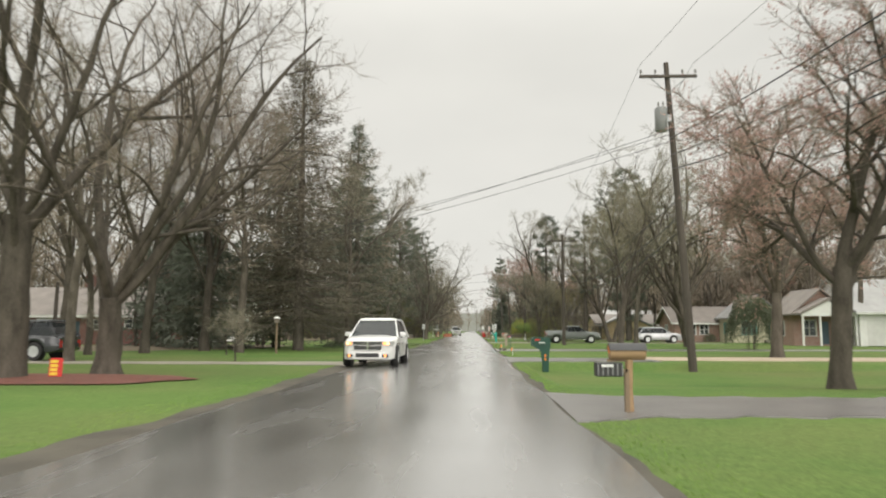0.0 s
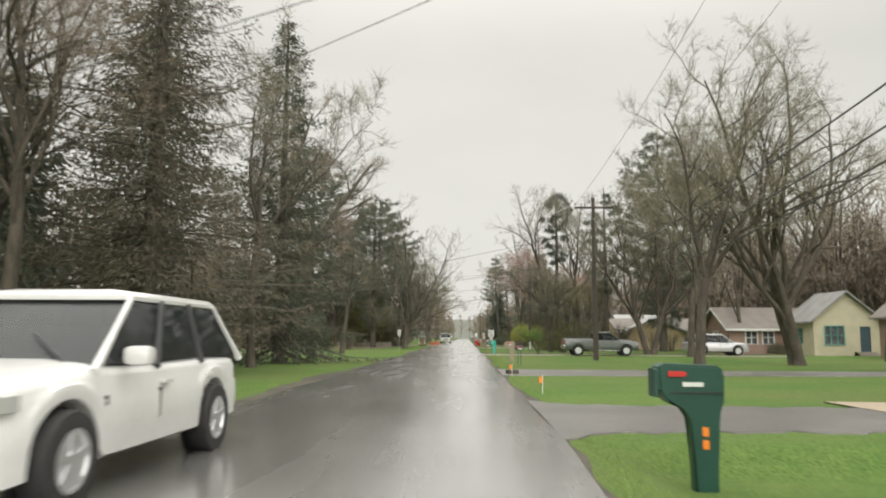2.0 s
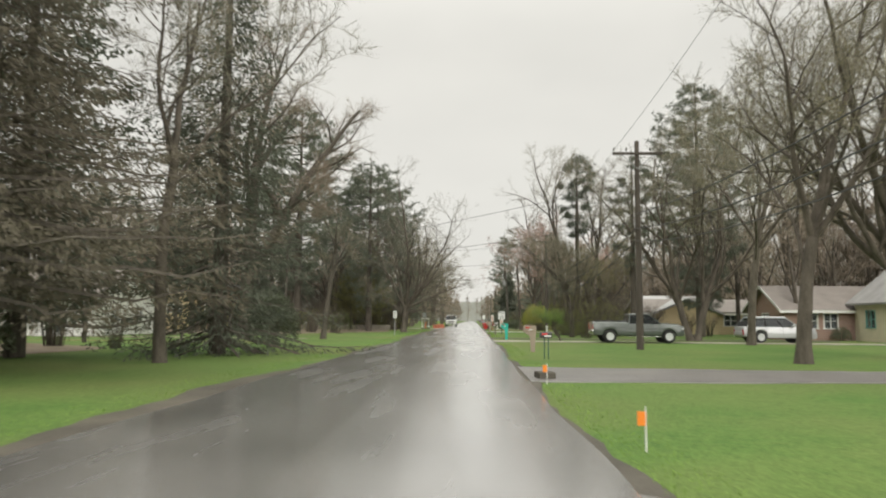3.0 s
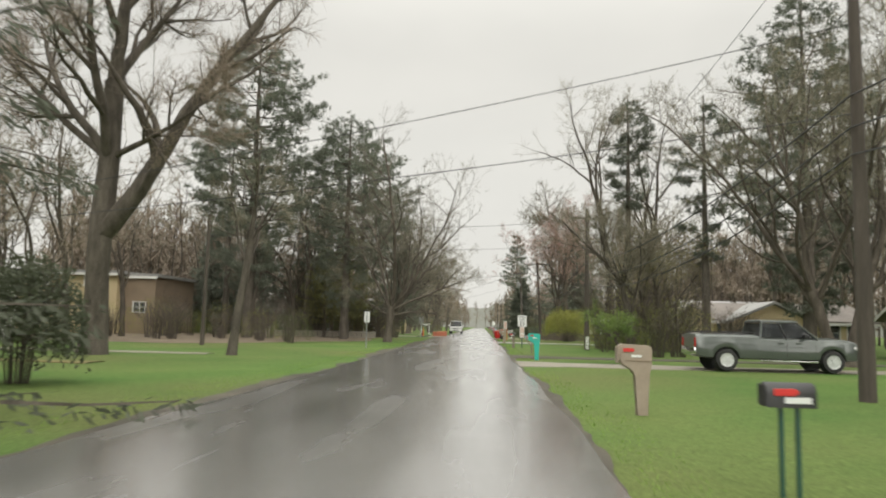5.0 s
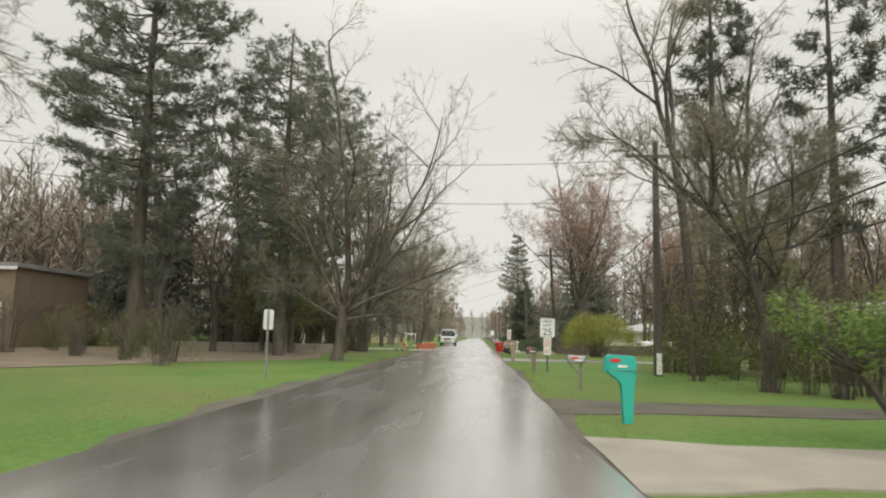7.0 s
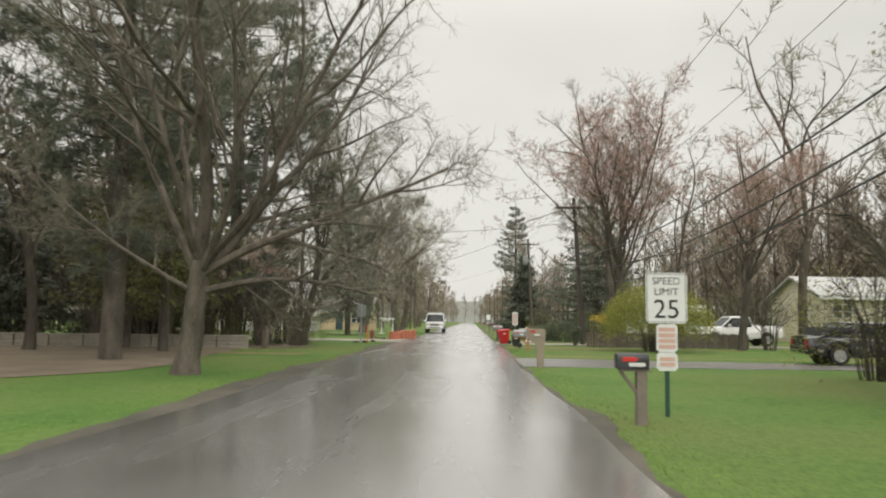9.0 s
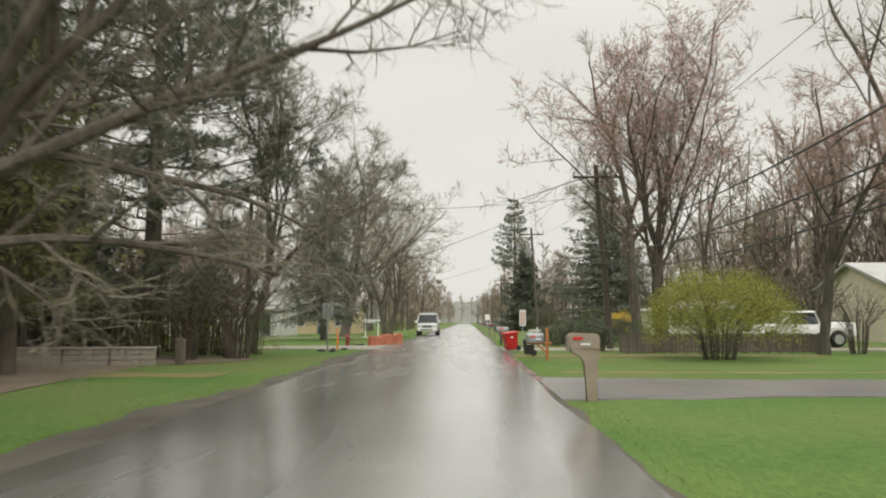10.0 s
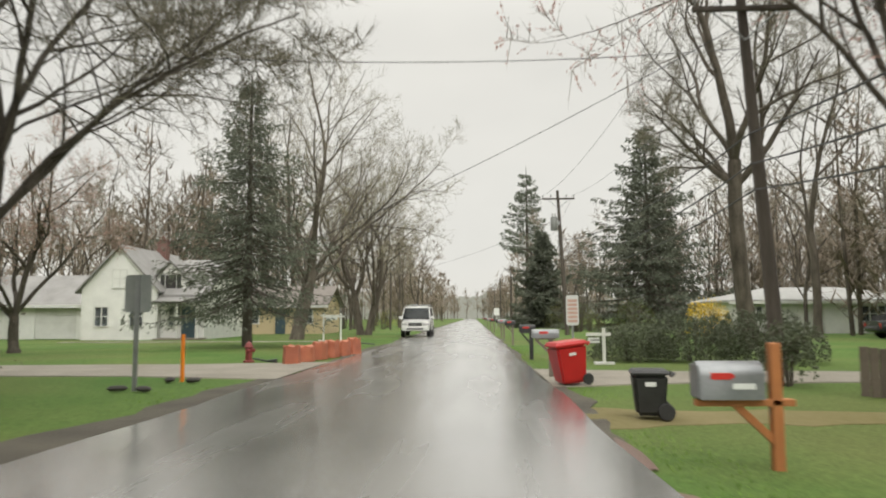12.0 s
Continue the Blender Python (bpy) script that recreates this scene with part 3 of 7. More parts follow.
def bare_tree_geo(seed, height, r0, fork=0.25, limbs=4, spread=0.75, kids=(10, 9), twigs=15, lean=(0, 0), reach=None, buds=0, bud=0.045, multi=1, droop=0.0, twig_r=0.009, sprout=1.0, slim=1.0):
    """A leafless tree: trunk, crooked limbs, boughs, branchlets and twigs. reach: a limb's heading, length, place on the trunk and thickness, by hand."""
    r = random.Random(seed)
    wood, fine, bloom = Geo(), Geo(), Geo()

    def shoot(p, d, length, rad, level, calm=False):
        n = max(3, min(15, int(length / (0.55 if level < 3 else 0.40))))
        step = length / n
        pts, rads, head = [p.copy()], [rad], d.copy()
        curve = rnd_dir(r) * (0.02 if calm else 0.07)
        kink = (0.0, 0.15, 0.21, 0.27)[level] * (0.6 if calm else 1)
        pull = (0.0, 0.10, 0.06, 0.03 - droop)[level] * step - droop * 0.35 * (level - 1) * step
        for i in range(n):
            curve = (curve + rnd_dir(r) * (0.02 if calm else 0.05)) * 0.85
            head = (head + rnd_dir(r) * kink + curve + UP * (0.01 if calm else pull)).normalized()
            pts.append(pts[-1] + head * (step * r.uniform(0.8, 1.2)))
            rads.append(max(0.004, rad * (1 - (0.93 if level == 3 else 0.80) * (i + 1) / n)))
        sides = 9 if rad > 0.12 else 6 if rad > 0.05 else 4 if rad > 0.022 else 3
        (wood if rad > 0.02 else fine).tube(pts, rads, sides, cap=rad > 0.1, lump=0.16 if rad > 0.08 else 0)
        if level >= 2:
            for k in range(int(twigs * (1.9 if level == 3 else 1.4))):
                u = r.uniform(0.12, 1.0)
                i = min(int(u * n), n - 1)
                along = (pts[i + 1] - pts[i]).normalized()
                h = (along * 0.7 + rnd_dir(r) * 0.8 + UP * (0.16 - droop * 3)).normalized()
                sprig(pts[i].lerp(pts[i + 1], u * n - i), h, r.uniform(0.28, 0.85) * (0.6 + height / 40) * sprout, twig_r * r.uniform(0.7, 1.2))
        if level == 3:
            return
        many = kids[level - 1]
        for k in range(many):
            u = 0.20 + 0.80 * (k + r.random()) / many
            i = min(int(u * n), n - 1)
            along = (pts[i + 1] - pts[i]).normalized()
            out = along.cross(rnd_dir(r)).normalized()
            a = radians(r.uniform(30, 64))
            h = (along * math.cos(a) + out * math.sin(a) + UP * 0.10).normalized()
            ratio = r.uniform(0.75, 1.2) * (0.24 + 0.40 * (1 - u)) * (0.8 if calm else 1)
            rr = max(0.009, min(rads[i] * r.uniform(0.45, 0.7), 0.030 if level == 2 else 0.5))
            shoot(pts[i].lerp(pts[i + 1], u * n - i), h, max(0.7, length * ratio), rr, level + 1)

    def sprig(p, d, length, rad):
        s = d.cross(rnd_dir(r)).normalized() * rad
        e = p + d * length + rnd_dir(r) * (length * 0.14)
        k = len(fine.v)
        fine.v += [tuple(p + s), tuple(p - s), tuple(e)]
        fine.f.append((k, k + 1, k + 2))
        f = p.lerp(e, r.uniform(0.3, 0.6))
        q = f + (d + rnd_dir(r) * 0.8) * (length * r.uniform(0.3, 0.6))
        k = len(fine.v)
        fine.v += [tuple(f + s * 0.7), tuple(f - s * 0.7), tuple(q)]
        fine.f.append((k, k + 1, k + 2))
        for _ in range(buds if r.random() < 0.6 else 0):
            c = e - d * (length * r.random() * 0.5)
            a, b = rnd_dir(r) * bud, rnd_dir(r) * bud
            bloom.add([c - a, c + a, c + b], [(0, 1, 2)])

    for s in range(multi):
        a0 = r.uniform(0, 6.28)
        base = Vector((math.cos(a0), math.sin(a0), 0)) * (r0 * 1.1 if multi > 1 else 0)
        tilt = Vector((lean[0], lean[1], 1)) + (Vector((math.cos(a0), math.sin(a0), 0)) * 0.22 if multi > 1 else Vector())
        tilt.normalize()
        fh = height * fork * r.uniform(0.9, 1.1)
        pts, rads, p, head = [base - UP * 0.25, base + UP * 0.05], [r0 * 1.6, r0 * 1.35], base.copy(), tilt.copy()
        for i in range(7):
            head = (head + rnd_dir(r) * 0.06).normalized()
            p = p + head * (fh / 7)
            pts.append(p.copy())
            rads.append(r0 * (1.08 - 0.24 * (i + 1) / 7))
        wood.tube(pts, rads, 14, lump=0.14)
        turn = r.uniform(0, 6.28)
        for k in range(limbs):
            a = turn + 6.2832 * k / limbs + r.uniform(-0.4, 0.4)
            slope = spread * r.uniform(0.7, 1.35) * (0.25 if k == 0 else 1)
            h = (head + Vector((math.cos(a), math.sin(a), 0)) * slope).normalized()
            start = pts[-1] if k < 2 else pts[r.randint(6, 8)]
            shoot(start - head * 0.1, h, height * (1 - fork) * (0.92 if k == 0 else r.uniform(0.60, 0.86)), rads[-1] * slim * (0.8 if k == 0 else r.uniform(0.42, 0.66)), 1)
        for hx, hy, hz, length, at, *thick in (reach or ()):
            j = max(2, min(8, int(at * 8)))
            shoot(pts[j], Vector((hx, hy, hz)).normalized(), length, r0 * (thick[0] if thick else 0.42), 1, True)
    return wood, fine, bloom


def bare_tree(name, m, label, wood_m, twig_m, bud_m=None, group="", **kw):
    wood, fine, bloom = bare_tree_geo(**kw)
    t = thing(name, m, label, "tree", group)
    part("trunk", wood, wood_m, t, smooth=True)
    part("crown", fine, twig_m, t)["kind"] = "stuff"
    if bloom.v and bud_m:
        part("blossom", bloom, bud_m, t)["kind"] = "stuff"
    return t


def conifer_geo(seed, height, radius, skirt=0.08, gap=0.42, per=8, droop=0.35, blade=0.36, width=0.07, density=1.45, ragged=0.58, kind="spruce", lean=0.0):
    """A conifer: a straight stem, whorls of boughs, and sprays of needles."""
    r = random.Random(seed)
    wood, leaf = Geo(), Geo()
    n = 10
    stem = [Vector((lean * height * (i / n) ** 1.5, 0, -0.2 + (height + 0.2) * i / n)) for i in range(n + 1)]
    wood.tube(stem, [0.018 * height * (1 - 0.94 * i / n) + 0.02 for i in range(n + 1)], 9)

    def plume(pts, seg, length, flat, cross):
        """Branchlets that fan out along a bough, each with tufts of long needles turned up."""
        for b in range(int(length * 2.4) + 3):
            w = r.uniform(0.28, 1.0) ** 0.8
            i = min(int(w * seg), seg - 1)
            p = pts[i].lerp(pts[i + 1], min(1.0, w * seg - i))
            side = 1 if b % 2 else -1
            d = (flat * r.uniform(0.5, 1.0) + cross * side * r.uniform(0.35, 1.0) + UP * r.uniform(-0.30, 0.45)).normalized()
            run = length * 0.26 * (1.2 - w) + r.uniform(0.25, 0.5)
            wood.tube([p, p + d * run], [0.014, 0.006], 3, cap=False)
            for t in range(int((run * 3.2 + 1.5) * density / 3)):
                c = p + d * (run * r.uniform(0.2, 1.08)) + rnd_dir(r) * 0.20
                for k in range(10):
                    h = (d * 0.45 + rnd_dir(r) * 0.95 + UP * 0.25).normalized()
                    q = h.cross(rnd_dir(r)).normalized() * (width * r.uniform(0.35, 0.6))
                    leaf.add([c - q, c + q, c + h * (blade * r.uniform(0.7, 1.35))], [(0, 1, 2)])

    zz = height * skirt
    while zz < height * 0.985:
        u = (zz / height - skirt) / (1 - skirt)
        if kind == "spruce":
            reach = radius * (1 - u) ** 0.85 + 0.25
        else:
            reach = radius * (0.45 + 0.85 * u) * (1 - u ** 3.2) + 0.3
            if u < 0.25:
                reach *= 0.5 + 2 * u
        centre = Vector((lean * height * (zz / height) ** 1.5, 0, zz))
        a0 = r.uniform(0, 6.28)
        for k in range(per if kind == "spruce" else r.randint(max(3, per - 2), per)):
            a = a0 + 6.2832 * k / per + r.uniform(-0.35, 0.35)
            centre = Vector((centre.x, 0, zz + r.uniform(-0.6, 0.6) * gap))
            length = reach * r.uniform(1 - ragged, 1 + ragged * 0.6)
            flat = Vector((math.cos(a), math.sin(a), 0))
            cross = Vector((-math.sin(a), math.cos(a), 0))
            pts, seg = [centre.copy()], 5
            for i in range(1, seg + 1):
                w = i / seg
                if kind == "spruce":
                    dz = length * (0.18 * w - droop * (1.1 - 0.7 * u) * w + 0.16 * w ** 3)
                else:
                    dz = length * (0.05 * w + 0.20 * w ** 2 - 0.02)
                pts.append(centre + flat * (length * w) + UP * (dz + r.uniform(-0.04, 0.04) * length * w) + cross * r.uniform(-0.05, 0.05) * length)
            wood.tube(pts, [max(0.007, (0.012 if kind == "spruce" else 0.013) * length * (1 - 0.85 * i / seg)) for i in range(seg + 1)], 3, cap=False)
            if kind == "pine":
                plume(pts, seg, length, flat, cross)
                continue
            for j in range(int((length * 11 + 6) * density)):
                w = r.uniform(0.12, 1.03)
                i = min(int(w * seg), seg - 1)
                p = pts[i].lerp(pts[i + 1], min(1.05, w * seg - i))
                side = r.uniform(-1, 1)
                p = p + cross * side * (length * 0.34 * (1.12 - w) + 0.12) - UP * (r.random() ** 2 * 0.42)
                d = (flat * r.uniform(0.3, 1.0) + cross * side * 0.8 + UP * r.uniform(-1.2, 0.25)).normalized()
                s = d.cross(rnd_dir(r)).normalized() * (width * r.uniform(0.7, 1.3))
                e = d * (blade * r.uniform(0.6, 1.3))
                leaf.add([p - s * 0.5, p + e * 0.45 - s, p + e, p + e * 0.5 + s], [(0, 1, 2, 3)])
        zz += gap * r.uniform(0.75, 1.3) * (1 if kind == "spruce" else 1.5)
    return wood, leaf


def conifer(name, m, label, leaf_m, group="", **kw):
    wood, leaf = conifer_geo(**kw)
    t = thing(name, m, label, "tree", group)
    part("trunk", wood, M_BARKD, t, smooth=True)
    part("needles", leaf, leaf_m, t)["kind"] = "stuff"
    return t


def shrub(name, m, label, leaf_m, seed, rx, ry, h, stems=14, leaves=2500, size=0.07, wood_m=None, group="", fill=0.5, low=0.05, category="bush"):
    """A bush: stems that fan out of the ground and leaves over an uneven dome."""
    r = random.Random(seed)
    wood, leaf, tips = Geo(), Geo(), []
    for i in range(stems):
        a, w = r.uniform(0, 6.28), r.uniform(0.15, 1) ** 0.6
        tip = Vector((rx * w * math.cos(a) * 0.9, ry * w * math.sin(a) * 0.9, h * (0.55 + 0.42 * math.sqrt(max(0, 1 - w * w)))))
        mid = Vector((tip.x * 0.35, tip.y * 0.35, tip.z * 0.55))
        wood.tube([(tip.x * 0.22, tip.y * 0.22, -0.05), mid, tip], [0.016, 0.011, 0.005], 4, cap=False)
        for q in range(4):
            b = mid.lerp(tip, r.random())
            e = b + (rnd_dir(r) + UP * 0.5) * r.uniform(0.2, 0.5) * h * 0.45
            wood.tube([b, e], [0.010, 0.004], 3, cap=False)
    for i in range(leaves):
        a, b = r.uniform(0, 6.28), r.random()
        w = math.sqrt(b)
        top = (low + (1 - low) * math.sqrt(max(0.0, 1 - w ** 3)))
        lump = 1 + 0.22 * noise.noise((math.cos(a) * w * 2.2 + seed, math.sin(a) * w * 2.2, seed * 0.7))
        deep = 1 - fill * r.random() ** 1.6
        p = Vector((rx * w * math.cos(a) * lump, ry * w * math.sin(a) * lump, h * (low * r.random() + top * lump * deep * 0.97)))
        s, e = rnd_dir(r) * size, rnd_dir(r) * size * 0.6
        if name == "brush":
            leaf.add([p - s, p + e * 1.4, p + s], [(0, 1, 2)])
        else:
            leaf.add([p - s, p + e, p + s, p - e], [(0, 1, 2, 3)])
    t = thing(name, m, label, category, group)
    part("stem", wood, wood_m or M_BARK, t)["kind"] = "stuff"
    part("leaves", leaf, leaf_m, t)["kind"] = "stuff"
    return t


def leaning_tree(x, y):
    """A small crooked tree that leans to the road, with a loose crown of fresh leaves."""
    r = random.Random(91)
    t = thing("leaning_tree", pose(x, y, 0), "small leaning tree in fresh yellow-green leaf", "tree")
    wood, leaf = Geo(), Geo()
    fork = Vector((-0.52, 0.1, 0.95))
    wood.tube([(0.05, 0, -0.15), (-0.02, 0, 0.15), (-0.28, 0.05, 0.55), fork], [0.10, 0.075, 0.065, 0.055], 9, lump=0.2)
    tips = []
    for k in range(26):
        a, u = r.uniform(0, 6.28), r.uniform(0.25, 1) ** 0.6
        tip = Vector((-0.95 + 1.25 * u * math.cos(a), 0.1 + 1.15 * u * math.sin(a), 1.15 + 1.2 * math.sqrt(max(0.02, 1 - u * u)) * r.uniform(0.5, 1.08)))
        mid = fork.lerp(tip, 0.5) + rnd_dir(r) * 0.14
        wood.tube([fork, mid, tip], [0.022, 0.013, 0.005], 4, cap=False)
        for q in range(6):
            b = mid.lerp(tip, r.uniform(0, 1))
            e = b + (rnd_dir(r) + UP * 0.3) * r.uniform(0.15, 0.45)
            wood.tube([b, e], [0.007, 0.003], 3, cap=False)
            tips.append((b, e))
    for k in range(5200):
        b, e = r.choice(tips)
        p = b.lerp(e, r.uniform(0.1, 1.25)) + rnd_dir(r) * 0.10
        w, l = rnd_dir(r) * 0.016, rnd_dir(r) * 0.036
        leaf.add([p - l, p + w, p + l, p - w], [(0, 1, 2, 3)])
    part("trunk", wood, M_BARKD, t, smooth=True)
    part("leaves", leaf, M_LEAFY, t)["kind"] = "stuff"


# the two old trees over the mulch bed
bare_tree("bare_tree", pose(-12.6, 19.3, 0.02, 0, 0, 20), "old bare tree with a thick grey trunk in red mulch", M_BARK, M_TWIGR, M_BUDR, seed=11, height=17, r0=0.42, fork=0.26, limbs=5, spread=0.62, slim=0.7, kids=(7, 7), twigs=6, buds=0, reach=[(0.8, 0.0, 0.95, 11, 0.9)])
bare_tree("bare_tree", pose(-11.0, 21.6, 0.02), "old bare tree forking low with limbs over the road", M_BARK, M_TWIGR, M_BUDR, seed=5, height=17, r0=0.36, fork=0.13, limbs=5, spread=0.7, slim=0.7, kids=(7, 7), twigs=6, buds=0, lean=(0.06, 0), reach=[(0.75, 0.0, 0.85, 11, 0.9, 0.5), (0.6, 0.2, 0.9, 9, 0.9, 0.4), (0.4, -0.2, 1.0, 10, 0.9, 0.4)])
# spruces and pines of the left side
conifer("spruce_tree", pose(-11.6, 48, 0), "tall dark spruce with dead brown lower boughs", M_SPRUCEB, seed=1, height=20.5, radius=6.0, skirt=0.10, gap=0.5, per=8, blade=0.26, width=0.024, density=3.2)
conifer("spruce_tree", pose(-15.0, 55, 0, 0, 0, 70), "tall dark spruce with drooping boughs", M_SPRUCE, seed=2, height=18, radius=5.2, skirt=0.10, gap=0.5, per=8, blade=0.28, width=0.055, density=1.7)
conifer("spruce_tree", pose(-9.5, 58.8, 0), "tall green spruce with boughs to the ground", M_SPRUCE, seed=3, height=18.5, radius=4.5, skirt=0.03, gap=0.48, per=8, blade=0.24, width=0.03, density=2.7, droop=0.5)
bare_tree("bare_tree", pose(-17.2, 46, 0), "bare brown tree beside the spruces", M_BARK, M_TWIGR, seed=26, height=21, r0=0.26, fork=0.3, limbs=6, spread=0.6, kids=(9, 8), twigs=9)
bare_tree("bare_tree", pose(-14.0, 43.2, 0), "bare brown tree before the tall spruce", M_BARK, M_TWIGR, seed=27, height=19.5, r0=0.22, fork=0.32, limbs=6, spread=0.55, kids=(9, 7), twigs=9)
bare_tree("bare_tree", pose(-9.2, 53.0, 0), "slim bare tree standing among the spruces", M_BARK, M_TWIG, seed=28, height=17, r0=0.17, fork=0.4, limbs=4, spread=0.45, kids=(8, 7), twigs=10)
bare_tree("bare_tree", pose(-21.5, 37.5, 0), "bare brown tree beside the gravel drive", M_BARK, M_TWIGR, seed=29, height=19, r0=0.25, fork=0.28, limbs=6, spread=0.65, kids=(9, 8), twigs=9)
bare_tree("bare_tree", pose(-19.0, 41.5, 0), "tall bare brown tree behind the lantern post", M_BARK, M_TWIGR, seed=30, height=20, r0=0.24, fork=0.3, limbs=6, spread=0.55, kids=(9, 7), twigs=9)
shrub("yew_bush", pose(-9.2, 65.2, 0), "dark olive bush at the edge of the spruces", M_LEAFD, 8, 1.25, 1.2, 2.3, leaves=6500, size=0.06, stems=30, fill=0.7, low=0.15)
bare_tree("bare_tree", pose(-14.2, 77.2, 0), "large bare tree with a heavy limb over the lawn", M_BARKD, M_TWIGR, seed=23, height=19, r0=0.42, fork=0.50, limbs=4, spread=0.5, kids=(10, 8), twigs=13, reach=[(0.76, 0.0, 0.66, 13.0, 0.62, 0.95), (0.85, -0.3, 0.25, 6, 0.75, 0.3), (-0.8, 0.1, 0.6, 8, 0.75, 0.4)])
bare_tree("bare_tree", pose(-9.7, 79.3, 0), "slender young bare tree on the lawn", M_BARKD, M_TWIG, seed=25, height=9, r0=0.17, fork=0.45, limbs=4, spread=0.45, kids=(5, 4), twigs=10, lean=(0.10, 0))
conifer("white_pine", pose(-18.5, 108, 0), "tall white pine with spreading tiers", M_PINE, seed=31, height=25, radius=6.2, skirt=0.18, gap=0.66, per=8, blade=0.34, width=0.05, density=3.6, ragged=0.32, kind="pine")
conifer("white_pine", pose(-11.2, 110.5, 0), "dense dark pine beside the road", M_PINE, seed=32, height=19, radius=4.8, skirt=0.16, gap=0.56, per=8, blade=0.34, width=0.05, density=2.4, ragged=0.32, kind="pine")
conifer("white_pine", pose(-12.4, 125.5, 0), "white pine with dark foliage hanging over the lawn", M_PINE, seed=33, height=21, radius=8.0, skirt=0.10, gap=0.74, per=7, blade=0.30, width=0.042, density=4.2, ragged=0.4, kind="pine")
conifer("white_pine", pose(-25, 121, 0), "white pine in the roadside woods", M_PINE, seed=34, height=20, radius=4.6, skirt=0.25, gap=1.0, per=6, blade=0.4, width=0.06, density=1.8, ragged=0.4, kind="pine")
conifer("white_pine", pose(-20.5, 131, 0), "white pine in the roadside woods", M_PINE, seed=36, height=17, radius=5.5, skirt=0.1, gap=0.9, per=6, blade=0.4, width=0.06, density=2.0, ragged=0.4, kind="pine")
bare_tree("bare_tree", pose(-6.9, 105.6, 0), "large spreading bare tree reaching over the road", M_BARK, M_TWIG, seed=41, height=17, r0=0.27, fork=0.17, limbs=6, spread=0.85, kids=(10, 8), twigs=8, twig_r=0.006, sprout=0.7, lean=(0.12, 0), droop=0.03, reach=[(0.95, -0.1, 0.45, 7.0, 0.9, 0.45), (0.9, -0.15, 0.30, 5.0, 0.8, 0.34), (0.75, 0.1, 0.75, 8.5, 0.9, 0.5), (-0.85, -0.1, 0.5, 5.0, 0.8, 0.24), (0.55, -0.5, 0.8, 8, 0.9, 0.4)])
bare_tree("bare_tree", pose(-9.8, 130.0, 0), "bare tree leaning towards the road", M_BARKD, M_TWIG, seed=43, height=16.5, r0=0.19, fork=0.26, limbs=6, spread=0.7, kids=(11, 9), twigs=17, twig_r=0.009, sprout=0.65, lean=(0.18, 0), droop=0.04, reach=[(0.7, 0.3, 0.7, 8, 0.8)])
conifer("spruce_tree", pose(-10.7, 151, 0), "narrow spruce on a short clear trunk", M_SPRUCE, seed=35, height=13.2, radius=4.1, skirt=0.17, gap=0.32, per=8, blade=0.22, width=0.032, density=2.7, droop=0.5)
bare_tree("bare_tree", pose(-11.2, 162, 0), "tall bare tree with several stems", M_BARK, M_TWIG, M_BUDY, seed=51, height=19, r0=0.28, fork=0.22, limbs=5, spread=0.85, kids=(8, 7), twigs=8, multi=2, buds=1)
bare_tree("bare_tree", pose(-8.4, 173, 0), "tall bare tree with several stems", M_BARK, M_TWIG, M_BUDY, seed=52, height=16, r0=0.26, fork=0.22, limbs=5, spread=0.85, kids=(8, 7), twigs=8, multi=2, buds=1)
bare_tree("bare_tree", pose(-18.8, 146, 0), "low crooked bare tree on the corner lawn", M_BARKD, M_TWIGR, M_BUDR, seed=53, height=9.5, r0=0.2, fork=0.16, limbs=6, spread=0.9, kids=(9, 7), twigs=10, buds=4, bud=0.03)
# the right side
bare_tree("bare_tree", pose(9.0, 18.4, -0.04), "bare tree with a broad reddish crown on the lawn", M_BARK, M_TWIGR, M_BUDR, seed=61, height=10.5, r0=0.25, fork=0.28, limbs=6, spread=0.85, kids=(9, 8), twigs=11, buds=6, bud=0.032)
bare_tree("maple_tree", pose(15.5, 38, 0), "bare maple with a reddish budding crown", M_BARK, M_TWIGR, M_BUDR, seed=62, height=13.5, r0=0.28, fork=0.26, limbs=6, spread=0.8, kids=(9, 8), twigs=12, buds=5)
bare_tree("bare_tree", pose(11.2, 56, 0), "bare tree on the lawn before the parked cars", M_BARK, M_TWIG, M_BUDY, buds=1, bud=0.035, seed=63, height=17, r0=0.23, fork=0.26, limbs=6, spread=0.55, kids=(9, 8), twigs=10, twig_r=0.008)
bare_tree("bare_tree", pose(17.8, 60, 0), "bare tree with several spreading stems", M_BARK, M_TWIG, M_BUDY, buds=1, bud=0.04, seed=64, height=17, r0=0.30, fork=0.2, limbs=5, spread=0.7, kids=(8, 7), twigs=11, twig_r=0.008, multi=2)
bare_tree("bare_tree", pose(15.6, 82.6, 0), "bare forked tree beyond the pickup", M_BARK, M_TWIG, M_BUDY, seed=66, height=17, r0=0.24, fork=0.2, limbs=6, spread=0.55, kids=(8, 7), twigs=8, buds=1, bud=0.035, multi=2)
bare_tree("bare_tree", pose(16.4, 74.4, 0), "tall bare tree between the parked cars", M_BARK, M_TWIG, M_BUDY, seed=67, height=18, r0=0.22, fork=0.3, limbs=6, spread=0.5, kids=(8, 7), twigs=8, buds=1, bud=0.035)
bare_tree("budding_tree", pose(11.8, 103.6, 0), "low dense tree in olive bud by the utility pole", M_BARKD, M_TWIG, M_BUDY, seed=68, height=10.5, r0=0.18, fork=0.16, limbs=7, spread=0.8, kids=(8, 7), twigs=9, buds=5, bud=0.04)
